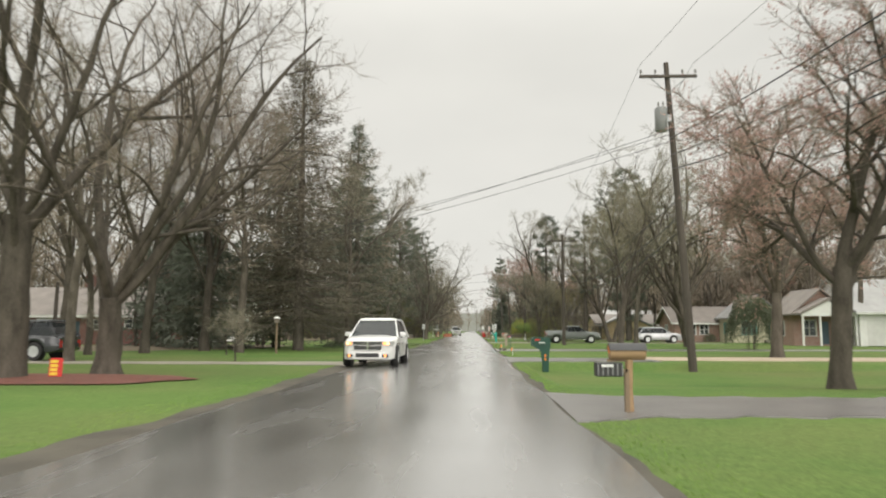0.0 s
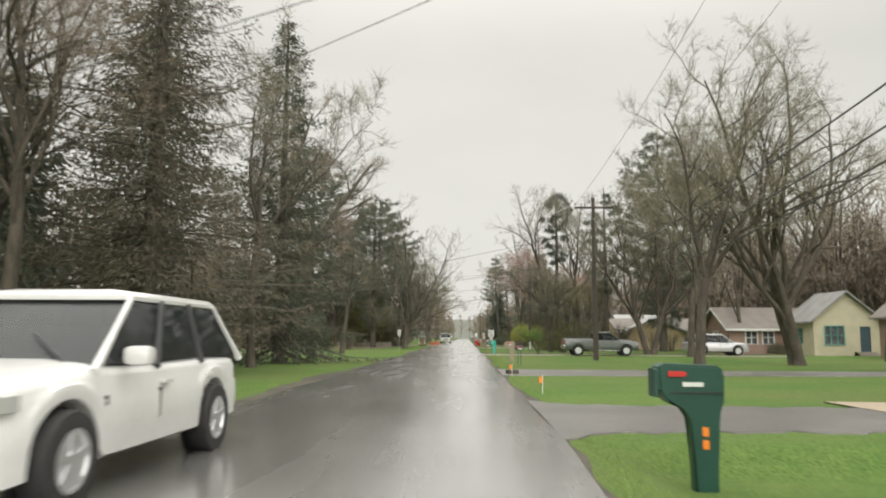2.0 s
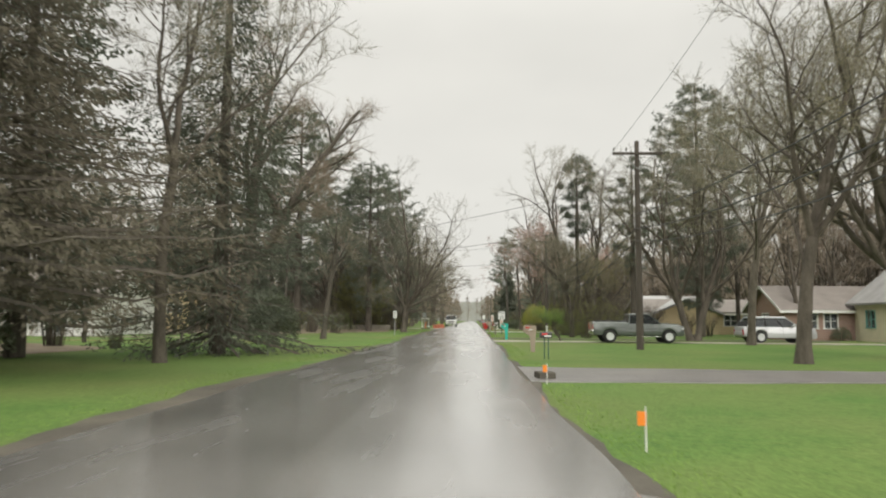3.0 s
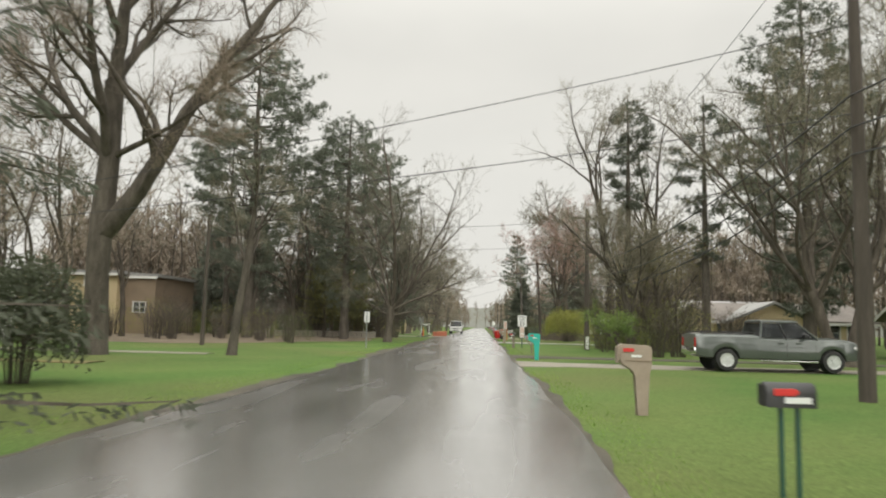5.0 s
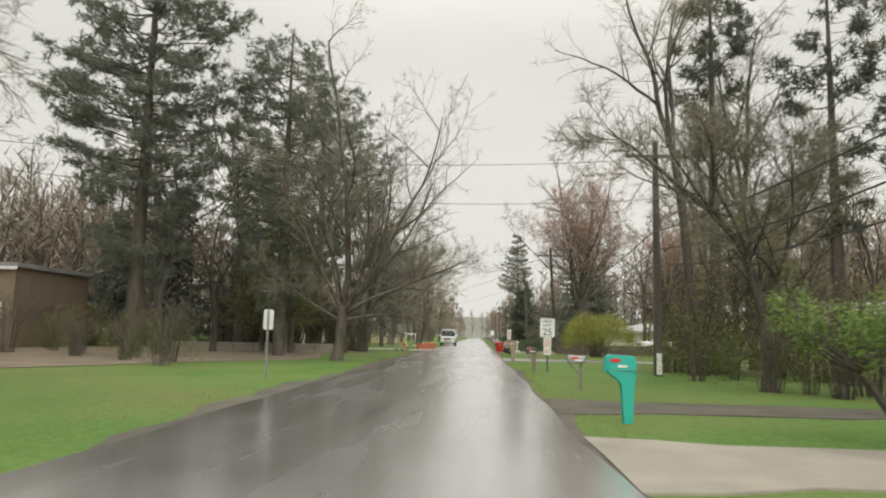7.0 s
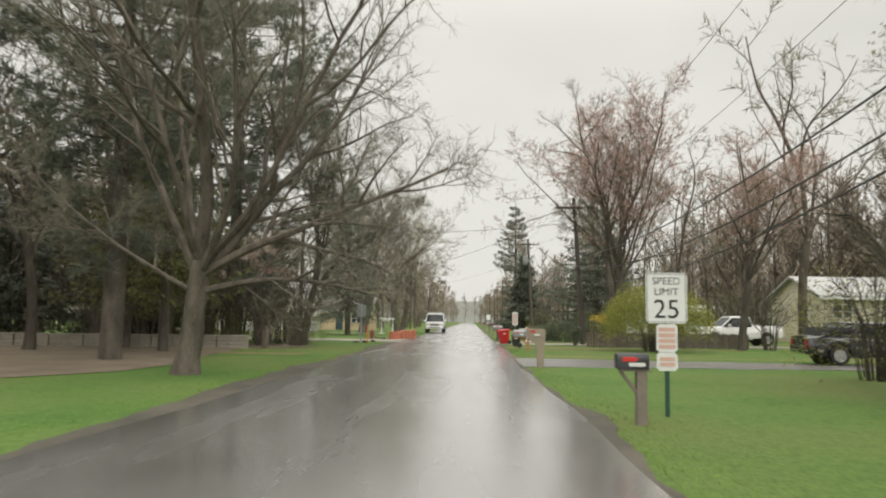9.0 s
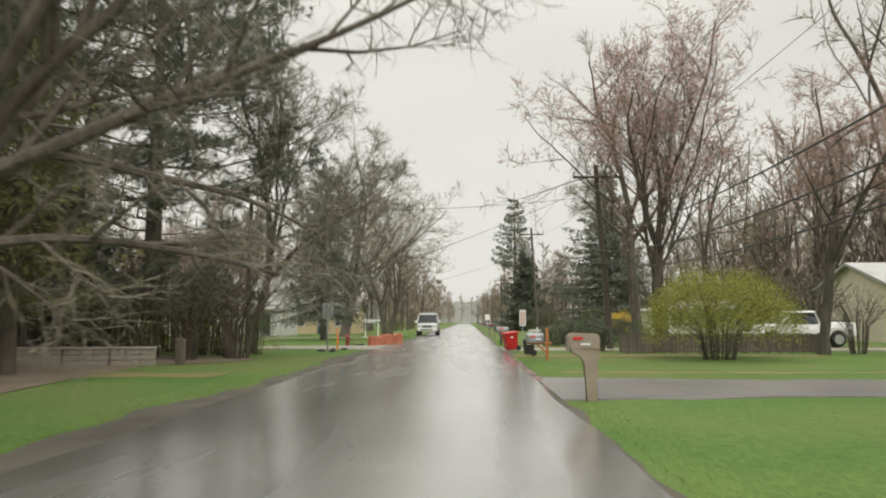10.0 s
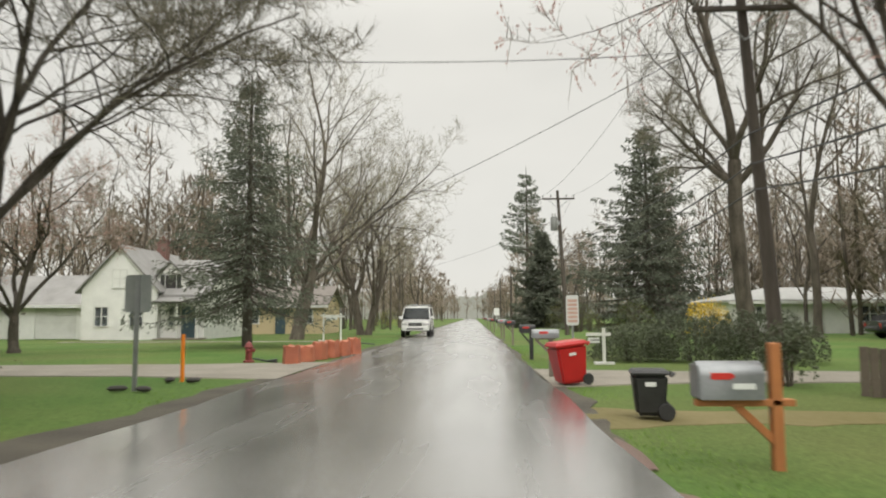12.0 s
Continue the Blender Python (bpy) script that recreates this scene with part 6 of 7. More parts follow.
truck = vehicle("pickup_truck", pose(10.4, 77.4, 0.03, 0, 0, 1), "dark grey-green crew pickup parked across the lawn", "pickup", M_CARGREY, 5.8, 2.0, [(-2.92, 0.58, 1.28, 0.90), (-2.86, 0.50, 1.34, 0.96), (-2.4, 0.44, 1.35, 0.99), (-0.70, 0.43, 1.35, 0.99), (-0.62, 0.43, 1.26, 0.99), (1.35, 0.43, 1.26, 0.99), (2.1, 0.43, 1.24, 0.985), (2.6, 0.43, 1.20, 0.96), (2.84, 0.44, 1.13, 0.93), (2.92, 0.48, 1.04, 0.88)], (-0.62, -0.52, 0.72, 1.40, 1.24, 1.86, 0.94, 0.80), (-1.85, 1.95), 0.40, bed=(-2.72, -0.80, 1.34, 1.375), splits=(0.46,), chrome=True)
truck.scale = (0.95, 0.93, 0.93)
vehicle("work_van", pose(-3.9, 168.5, 0.02, 0, 0, -90), "white work van with a ladder rack facing oncoming traffic", "van", M_CARWHITE, 5.6, 2.0, [(-2.8, 0.45, 1.25, 0.97), (-2.6, 0.4, 1.28, 0.99), (1.2, 0.4, 1.24, 0.99), (1.9, 0.4, 1.16, 0.98), (2.6, 0.42, 1.05, 0.95), (2.8, 0.45, 1.0, 0.9)], (-2.75, -2.65, 1.15, 1.95, 1.22, 2.02, 0.97, 0.86), (-1.75, 1.75), 0.37, rack=True)
CAR_BODY = [(-2.35, 0.40, 0.95, 0.82), (-2.1, 0.30, 1.0, 0.90), (-1.0, 0.25, 0.98, 0.92), (0.7, 0.25, 0.94, 0.92), (1.9, 0.25, 0.84, 0.88), (2.3, 0.3, 0.74, 0.78)]
vehicle("dark_sedan", pose(14.0, 114.6, 0.02, 0, 0, -4), "black sedan parked on the drive with red tail lamps", "car", M_CARDARK, 4.6, 1.84, CAR_BODY, (-1.95, -1.0, 0.25, 1.15, 0.94, 1.45, 0.86, 0.62), (-1.35, 1.4), 0.33)
vehicle("white_pickup", pose(17.4, 137, 0.02, 0, 0, 184), "white pickup parked beside the white house", "pickup", M_CARWHITE, 5.4, 1.95, [(-2.7, 0.55, 1.22, 0.90), (-2.6, 0.5, 1.28, 0.95), (-0.75, 0.45, 1.3, 0.96), (-0.65, 0.45, 1.2, 0.96), (1.2, 0.45, 1.2, 0.96), (2.4, 0.45, 1.12, 0.94), (2.7, 0.5, 1.04, 0.88)], (-0.75, -0.6, 0.6, 1.3, 1.18, 1.82, 0.91, 0.74), (-1.7, 1.75), 0.39, bed=(-2.5, -0.85, 1.29, 1.32), splits=(0.5,))
vehicle("dark_suv", pose(-20.3, 31.6, 0.02, 0, 0, 178), "black SUV with red tail lamps on the gravel drive", "car", M_CARDARK, 4.9, 1.9, SUV_BODY, (-2.42, -1.95, 0.22, 1.28, 1.05, 1.70, 0.89, 0.66), (-1.50, 1.52), 0.385)
vehicle("dark_sedan", pose(25.6, 160.5, 0.02, 0, 0, 5), "dark sedan parked before the ranch house", "car", M_CARDARK, 4.6, 1.84, CAR_BODY, (-1.95, -1.0, 0.25, 1.15, 0.94, 1.45, 0.86, 0.62), (-1.35, 1.4), 0.33)

# ---- utility poles and wires ----
def utility_pole(x, y, h, lean=0.0, tank=False, arm=2.4):
    t = thing("utility_pole", pose(x, y, -swale(x, y)), "weathered wooden utility pole with a crossarm" + (" and grey transformer" if tank else ""), "utility pole", "roadside poles")
    g = Geo()
    top = Vector((lean * h, 0, h))
    g.tube([(0, 0, -0.4), tuple(top * 0.33), tuple(top * 0.66), tuple(top)], [0.175, 0.155, 0.13, 0.105], 12)
    part("pole", g, M_POLE, t, smooth=True)
    g = Geo()
    a = top * ((h - 0.65) / h)
    g.box(a.x - arm / 2, a.x + arm / 2, -0.22, -0.11, a.z - 0.06, a.z + 0.06, c=0.01)
    part("crossarm", g, M_POLE, t)
    for s in (-1, 1):
        g = Geo()
        g.tube([(a.x + s * 0.75, -0.16, a.z - 0.06), (a.x, -0.14, a.z - 0.75)], [0.02, 0.02], 5)
        part("brace", g, M_METAL, t)
    for s in (-0.95, -0.45, 0.5, 0.95):
        g = Geo()
        g.lathe([(0.015, 0.06), (0.015, 0.14), (0.05, 0.16), (0.055, 0.2), (0.03, 0.22), (0.05, 0.24), (0.04, 0.29), (0, 0.30)], 10, Matrix.Translation((a.x + s * arm / 2, -0.165, a.z)))
        part("insulator", g, M_CERAM, t)
    if tank:
        b = top * ((h - 2.5) / h)
        g = Geo()
        g.lathe([(0, 0), (0.24, 0.0), (0.26, 0.03), (0.26, 0.95), (0.22, 1.02), (0, 1.05)], 18, Matrix.Translation((b.x - 0.42, -0.05, b.z - 0.5)))
        k = part("transformer", g, M_TANK, t, smooth=True)
        for s in (-0.1, 0.1):
            g = Geo()
            g.lathe([(0.03, 0), (0.05, 0.05), (0.03, 0.1), (0.05, 0.15), (0.02, 0.25)], 8, Matrix.Translation((b.x - 0.42 + s, -0.05, b.z + 0.54)))
            part("bushing", g, M_CERAM, k)
        g = Geo()
        g.box(b.x - 0.2, b.x, -0.12, 0.06, b.z - 0.1, b.z + 0.2, c=0.01)
        part("bracket", g, M_METAL, t)
    return t


POLES = [(8.2, -14, 10.5, 0.0), (8.95, 30.2, 13.0, -0.055), (8.2, 66.4, 10.1, 0.0), (6.9, 97.7, 9.1, 0.0), (6.9, 133.6, 9.15, -0.06), (6.9, 170.5, 10.7, -0.05), (7.2, 206, 10.2, 0.0), (6.6, 242, 10, 0.0), (6.2, 280, 10, 0.0), (6.0, 320, 10, 0)]
for i, (x, y, hh, ln) in enumerate(POLES):
    t = utility_pole(x, y, hh, ln, tank=i in (1, 5))
    if i == 3:
        g = Geo()
        g.box(-0.10, 0.10, -0.20, -0.178, 0.05, 0.85, c=0.006)
        part("foot_board", g, M_WHITE, t, "white board at the pole's foot")


def wire(p, q, sag, label, r=0.008, n=18):
    p, q = Vector(p), Vector(q)
    pts = [p.lerp(q, i / n) - UP * (sag * 4 * (i / n) * (1 - i / n)) for i in range(n + 1)]
    g = Geo()
    g.tube(pts, [r] * (n + 1), 4)
    tagged(part("overhead_wire", g, M_WIRE), label, "cable", "overhead wires")


for (xa, ya, ha, la), (xb, yb, hb, lb) in zip(POLES, POLES[1:]):
    for off in (-1.1, 1.1):
        wire((xa + la * ha + off, ya - 0.16, ha - 0.4), (xb + lb * hb + off, yb - 0.16, hb - 0.4), 0.7, "thin power line strung between the utility poles")
    for d, s in ((3.6, 0.8), (4.3, 1.0), (4.9, 1.1)):
        za, zb = min(ha, 10.3) - d, hb - d
        wire((xa + la * za - 0.14, ya, za), (xb + lb * zb - 0.14, yb, zb), s, "slack black cable strung between the utility poles", 0.021)
for p, q, s in [((8.7, 30.2, 9.7), (-20, 34, 3.4), 0.5), ((8.7, 30.2, 9.4), (-20, 34, 3.1), 0.6), ((8.7, 30.2, 9.9), (-26.4, 46, 3.4), 0.6), ((8.1, 66.4, 8.1), (-20, 68.5, 3.2), 0.4), ((8.1, 66.4, 6.1), (-20, 68.5, 3.0), 0.3),
                ((6.9, 97.7, 8.4), (-15.0, 89.9, 6.9), 0.5), ((6.9, 97.7, 6.8), (-15.0, 89.9, 6.1), 0.6), ((6.4, 133.6, 7.6), (-9.7, 129.3, 6.4), 0.35), ((6.4, 133.6, 8.2), (-18.0, 160, 3.6), 0.9), ((6.4, 170.5, 8.6), (-9, 196, 6), 0.6)]:
    wire(p, q, s, "service cable spanning over the road", 0.010)


def service_pole(x, y, h, label):
    t = thing("service_pole", pose(x, y, 0), label, "utility pole")
    g = Geo()
    g.tube([(0, 0, -0.3), (0.02, 0, h * 0.5), (0.05, 0, h)], [0.12, 0.10, 0.08], 10)
    part("pole", g, M_POLE, t, smooth=True)
    g = Geo()
    g.tube([(0.02, 0, h - 0.25), (0.14, -0.05, h - 0.2)], [0.02, 0.02], 6)
    part("hook", g, M_METAL, t)


service_pole(-15.05, 89.9, 7.2, "thin pale service pole on the lawn")
service_pole(-9.75, 129.3, 6.7, "thin dark service pole at the corner")
service_pole(-26.4, 46, 3.6, "short service pole behind the spruces")
service_pole(-20, 34, 3.6, "short service pole on the lawn")
service_pole(-20, 68.5, 3.4, "short service pole behind the spruces")
service_pole(-9, 196, 6.2, "thin service pole far along the road")

# ---- mailboxes, signs, bins ----
def dome_box(L, w, h, m):
    """A mailbox shell: flat floor, round top; its length along x."""
    g, n = Geo(), 9
    prof = [(-w / 2, 0), (w / 2, 0)] + [(w / 2 * math.cos(math.pi * k / n), h - w / 2 + w / 2 * math.sin(math.pi * k / n)) for k in range(n + 1)]
    rings = []
    for x, s in ((-L / 2, 0.93), (-L / 2 + 0.015, 1.0), (L / 2 - 0.015, 1.0), (L / 2, 0.93)):
        rings.append([m @ Vector((x, y * s, h / 2 + (z - h / 2) * s)) for y, z in prof])
    g.loft(rings)
    return g


def flag(parent, m, material=None):
    g = Geo()
    g.box(-0.09, 0.09, -0.012, 0.0, -0.03, 0.03, c=0.004, m=m)
    g.lathe([(0, -0.02), (0.02, -0.02), (0.02, 0.0), (0, 0)], 8, m=m @ Matrix.Translation((0.1, 0, 0)) @ pose(0, 0, 0, 90, 0, 0))
    part("flag", g, material or M_REDFLAG, parent, "red signal flag")


def bars(parent, m, w, h, material, rows=1, name="number_bar"):
    for k in range(rows):
        g = Geo()
        z = h * (0.5 - (k + 0.5) / rows)
        g.box(-w / 2, w / 2, -0.004, 0.0, z - h / rows * 0.36, z + h / rows * 0.36, m=m)
        part(name, g, material, parent)


def moulded_mailbox(x, y, label, material, size=1.0, reflect=False, z=0.0, slim=1.0):
    """A one-piece plastic mailbox whose belly runs into its post; the door looks at the road (-x)."""
    t = thing("mailbox", pose(x, y, z), label, "mailbox", "moulded roadside mailboxes")
    t.scale = (slim, slim, 1)
    k = size
    g = Geo()
    prof = [(0.02 * k, -0.1), (0.24 * k, -0.1), (0.25 * k, 0.70 * k), (0.30 * k, 0.80 * k), (0.31 * k, 1.10 * k), (0.27 * k, 1.17 * k), (-0.29 * k, 1.19 * k), (-0.34 * k, 1.14 * k), (-0.32 * k, 0.92 * k), (-0.25 * k, 0.82 * k), (-0.06 * k, 0.76 * k), (0.0, 0.66 * k)]
    bm = bmesh.new()
    a = [bm.verts.new((px, -0.15 * k if pz > 0.7 * k else -0.10 * k, pz)) for px, pz in prof]
    b = [bm.verts.new((px, 0.15 * k if pz > 0.7 * k else 0.10 * k, pz)) for px, pz in prof]
    bm.faces.new(a)
    bm.faces.new(list(reversed(b)))
    for i in range(len(prof)):
        j = (i + 1) % len(prof)
        bm.faces.new((a[i], b[i], b[j], a[j]))
    bmesh.ops.bevel(bm, geom=bm.edges[:], offset=0.022 * k, segments=2, affect="EDGES")
    g.take(bm)
    part("body", g, material, t, smooth=True)
    g = Geo()
    g.box(-0.365 * k, -0.325 * k, -0.125 * k, 0.125 * k, 0.86 * k, 1.14 * k, c=0.015)
    part("door", g, material, t)
    g = Geo()
    g.box(-0.22 * k, 0.30 * k, -0.156 * k, 0.156 * k, 0.905 * k, 0.915 * k, c=0.003)
    part("seam", g, M_BLACK if material is M_GREENBOX else M_POST, t)
    flag(t, Matrix.Translation((-0.16 * k, -0.157 * k, 1.09 * k)))
    bars(t, Matrix.Translation((0.0, -0.154 * k, 0.99 * k)), 0.2 * k, 0.06 * k, M_SIGNW)
    if reflect:
        for zz in (0.42, 0.56):
            g = Geo()
            g.box(0.10, 0.17, -0.118 * k, -0.10 * k, zz, zz + 0.10, c=0.006)
            part("reflector", g, M_ORANGE, t, "orange reflector")
    return t


moulded_mailbox(2.75, 29.6, "dark green moulded mailbox with orange reflectors", M_GREENBOX, 1.14, True, -0.27)
moulded_mailbox(2.72, 62.9, "tan moulded plastic mailbox on its own post", M_TANBOX, 0.95, slim=0.88)
moulded_mailbox(2.45, 81.9, "bright teal moulded mailbox beside the drive", M_TEAL, 0.93, slim=0.82)
moulded_mailbox(1.95, 110.5, "tan moulded plastic mailbox on its own post", M_TANBOX, 0.98, slim=0.86)


def post_mailbox(x, y, label, box_m, post_m, h=1.0, L=0.5, w=0.2, bh=0.24, post=0.1, arm=True, offset=0.12, legs=1, flag_on=True, num=None, z=0.0):
    t = thing("mailbox", pose(x, y, z), label, "mailbox")
    m = Matrix.Translation((-offset, 0, h))
    part("box", dome_box(L, w, bh, m), box_m, t, smooth=True)
    g = Geo()
    g.box(-offset - L / 2 - 0.012, -offset - L / 2 + 0.004, -w * 0.42, w * 0.42, h + 0.02, h + bh * 0.9, c=0.004)
    part("door", g, box_m, t)
    if legs == 2:
        for dx in (-0.12, 0.02):
            g = Geo()
            g.box(dx - 0.018 - 0.06, dx + 0.018 - 0.06, -0.018, 0.018, -0.1, h, c=0.004)
            part("post", g, post_m, t)
    else:
        g = Geo()
        g.box(-post / 2, post / 2, -post / 2, post / 2, -0.15, h - 0.03, c=0.008)
        part("post", g, post_m, t)
        if arm:
            g = Geo()
            g.box(-offset - L * 0.4, post, -w * 0.4, w * 0.4, h - 0.03, h - 0.002, c=0.004)
            part("arm", g, post_m, t)
            g = Geo()
            g.prism([(-post / 2, h - 0.35), (-post / 2, h - 0.27), (-offset - L * 0.30, h - 0.035), (-offset - L * 0.42, h - 0.035)], -0.03, 0.03)
            part("brace", g, post_m, t)
    if flag_on:
        flag(t, Matrix.Translation((-offset - 0.06, -w / 2 - 0.002, h + bh * 0.62)))
    if num:
        bars(t, Matrix.Translation((-offset + 0.05, -w / 2 - 0.004, h + bh * 0.3)), num, 0.07, M_SIGNW)
    return t


t = post_mailbox(2.95, 57.2, "black mailbox on two thin metal legs", M_BLACK, M_GREENBOX, 0.74, 0.42, 0.18, 0.21, legs=2, num=0.22)
t = post_mailbox(2.85, 89.5, "grey mailbox on a thin weathered post", M_GREYTIN, M_FENCE, 0.72, 0.44, 0.17, 0.18, post=0.07, num=0.2)
t = post_mailbox(2.28, 98.4, "dark mailbox with a bright label beside the speed sign", M_BLACK, M_FENCE, 0.74, 0.43, 0.19, 0.22, post=0.14, num=0.22)
t = post_mailbox(1.85, 140.2, "black mailbox on a thick black post", M_BLACK, M_BLACK, 0.86, 0.5, 0.22, 0.25, post=0.12)
for i, (x, y, mm) in enumerate([(1.9, 152, M_BLACK), (1.95, 163, M_GREYTIN), (1.9, 166, M_BLACK), (1.85, 181, M_BLACK), (1.9, 196, M_GREYTIN), (1.9, 214, M_BLACK), (1.9, 232, M_BLACK)]):
    post_mailbox(x, y, "dark mailbox on a post far along the road", mm, M_FENCE, 0.95, 0.5, 0.2, 0.24)
# a log mailbox with a black one hung beside it
t = thing("log_mailbox", pose(2.6, 12.5, 0), "pale log mailbox with a dark lid on a post", "mailbox")
g = Geo()
g.tube([(-0.30, 0, 1.0), (-0.29, 0, 1.0), (0.29, 0, 1.0), (0.30, 0, 1.0)], [0.12, 0.135, 0.135, 0.12], 14)
part("log", g, M_LOG, t, smooth=True)
g = Geo()
g.prism([(-0.155 + 0.31 * k / 8, 1.03 + 0.12 * math.sin(math.pi * k / 8)) for k in range(9)], -0.31, 0.31, pose(0, 0, 0, 0, 0, 90))
part("lid", g, M_BLACK, t, "dark rounded lid")
g = Geo()
g.box(-0.315, -0.30, -0.04, 0.04, 0.98, 1.10, c=0.01)
part("door_reflector", g, M_ORANGE, t)
g = Geo()
g.tube([(0.03, 0, -0.15), (0.02, 0.01, 0.4), (0.03, 0, 0.88)], [0.075, 0.065, 0.07], 9)
part("post", g, M_LOG, t, smooth=True)
g = Geo()
g.box(-0.34, 0.02, -0.04, 0.04, 0.84, 0.88, c=0.008)
part("arm", g, M_POST, t)
t = thing("hanging_mailbox", pose(2.28, 12.38, 0), "black wire-mesh paper box hung on the post", "mailbox")
g = Geo()
g.box(-0.24, 0.2, -0.13, 0.13, 0.60, 0.83, c=0.02)
part("body", g, M_BLACK, t)
g = Geo()
for k in range(6):
    g.box(-0.22 + 0.08 * k, -0.20 + 0.08 * k, -0.137, -0.131, 0.62, 0.81)
part("ribs", g, M_TANK, t)
bars(t, Matrix.Translation((-0.06, -0.14, 0.78)), 0.2, 0.06, M_SIGNW)
g = Geo()
g.box(0.2, 0.30, -0.05, 0.05, 0.66, 0.72, c=0.008)
g.box(0.24, 0.32, -0.05, 0.05, -0.1, 0.72, c=0.008)
part("stake", g, M_POST, t)
# the big grey box on the orange post
t = thing("mailbox", pose(2.72, 123.6, 0), "large grey mailbox on an orange-stained wooden post", "mailbox")
part("box", dome_box(0.58, 0.26, 0.34, Matrix.Translation((-0.42, 0, 0.62))), M_GREYTIN, t, smooth=True)
g = Geo()
g.box(-0.725, -0.71, -0.115, 0.115, 0.64, 0.93, c=0.005)
part("door", g, M_GREYTIN, t)
flag(t, Matrix.Translation((-0.52, -0.133, 0.83)))
bars(t, Matrix.Translation((-0.32, -0.134, 0.74)), 0.2, 0.07, M_SIGNW)
g = Geo()
g.box(-0.05, 0.05, -0.05, 0.05, -0.2, 1.12, c=0.014)
part("post", g, M_ORPAINT, t)
g = Geo()
g.box(-0.72, 0.16, -0.05, 0.05, 0.555, 0.617, c=0.008)
part("arm", g, M_ORPAINT, t)
g = Geo()
g.prism([(-0.05, 0.22), (-0.05, 0.31), (-0.30, 0.552), (-0.39, 0.552)], -0.03, 0.03)
part("brace", g, M_ORPAINT, t)

# speed sign
t = thing("speed_limit_sign", pose(2.88, 99.3, 0, 0, 0, -1), "white speed limit sign with a faded panel below", "road sign")
g = Geo()
g.box(-0.032, 0.032, 0.01, 0.045, -0.2, 2.12, c=0.004)
part("post", g, M_GREENBOX, t)


def plate(parent, name, w, h, z, material, y=0.0, c=0.03):
    gg = Geo()
    bm = bmesh.new()
    bmesh.ops.create_cube(bm, size=1)
    for q in bm.verts:
        q.co = (q.co.x * w, y + q.co.y * 0.004, z + q.co.z * h)
    bmesh.ops.bevel(bm, geom=[e for e in bm.edges if abs(e.verts[0].co.y - e.verts[1].co.y) > 0.003], offset=c, segments=3, affect="EDGES")
    gg.take(bm)
    return part(name, gg, material, parent)


pl = plate(t, "speed_plate", 0.61, 0.76, 1.75, M_SIGNW)
g = Geo()
for a in ((-0.285, 0.285, 2.105, 2.113), (-0.285, 0.285, 1.387, 1.395), (-0.289, -0.281, 1.39, 2.11), (0.281, 0.289, 1.39, 2.11)):
    g.box(a[0], a[1], -0.0045, -0.002, a[2], a[3])
part("border", g, M_INK, pl)
part("lettering", text_geo("SPEED", 0.155, Matrix.Translation((0, -0.004, 2.0))), M_INK, pl)
part("lettering", text_geo("LIMIT", 0.155, Matrix.Translation((0, -0.004, 1.84))), M_INK, pl)
part("lettering", text_geo("25", 0.40, Matrix.Translation((0, -0.004, 1.57))), M_INK, pl)
p2 = plate(t, "notice_plate", 0.31, 0.42, 1.15, M_SIGNW)
bars(p2, Matrix.Translation((0, -0.003, 1.15)), 0.24, 0.34, M_INKO, 4, "notice_bar")
p3 = plate(t, "lower_plate", 0.31, 0.27, 0.80, M_SIGNW)
bars(p3, Matrix.Translation((0, -0.003, 0.80)), 0.22, 0.16, M_INKO, 2, "notice_bar")

# boards and sign backs
t = thing("notice_board", pose(3.05, 139.3, 0), "tall white notice board with reddish lines on a post", "sign")
g = Geo()
g.box(-0.03, 0.03, 0.01, 0.05, -0.2, 1.95)
part("post", g, M_METAL, t)
p2 = plate(t, "board", 0.38, 0.92, 1.55, M_SIGNW)
bars(p2, Matrix.Translation((0, -0.003, 1.53)), 0.29, 0.74, M_INKO, 6, "notice_bar")
t = thing("notice_board", pose(2.6, 197, 0), "small white notice board far along the road", "sign")
g = Geo()
g.box(-0.03, 0.03, 0.01, 0.05, -0.2, 2.2)
part("post", g, M_METAL, t)
plate(t, "board", 0.6, 0.76, 1.9, M_SIGNW)
t = thing("road_sign", pose(-6.2, 91.1, 0), "grey back of a narrow road sign", "road sign")
g = Geo()
g.box(-0.03, 0.03, -0.05, -0.01, -0.2, 2.0)
part("post", g, M_METAL, t)
plate(t, "plate", 0.30, 0.60, 1.72, M_SIGNW)
t = thing("road_sign", pose(-6.45, 130.6, 0), "grey-green back of a road sign on a steel post", "road sign")
g = Geo()
g.box(-0.04, 0.04, -0.06, -0.01, -0.2, 2.2)
part("post", g, M_METAL, t)
plate(t, "plate", 0.52, 0.72, 1.85, M_SIGNBACK)


def sandbag(x, y, a, s=1.0):
    g, n = Geo(), 10
    rings = []
    for k in range(7):
        u = -1 + 2 * k / 6
        w = math.sqrt(max(0.04, 1 - u ** 4))
        rings.append([(u * 0.30 * s, 0.16 * s * w * math.cos(6.2832 * j / n), 0.085 * s + 0.085 * s * w * math.sin(6.2832 * j / n)) for j in range(n)])
    g.loft(rings)
    ob = part("sandbag", g, M_SANDBAG, smooth=True)
    ob.matrix_world = pose(x, y, 0.01, 0, 0, a)
    tagged(ob, "dark wet sandbag at the foot of the sign", "sandbag", "sandbags")


for x, y, a in ((-6.7, 130.4, 20), (-6.15, 130.3, -30), (-5.95, 132.2, 60), (-6.5, 132.3, 100)):
    sandbag(x, y, a, 0.62)
t = thing("marker_post", pose(-6.35, 132.6, 0), "orange fibreglass marker post", "marker post")
g = Geo()
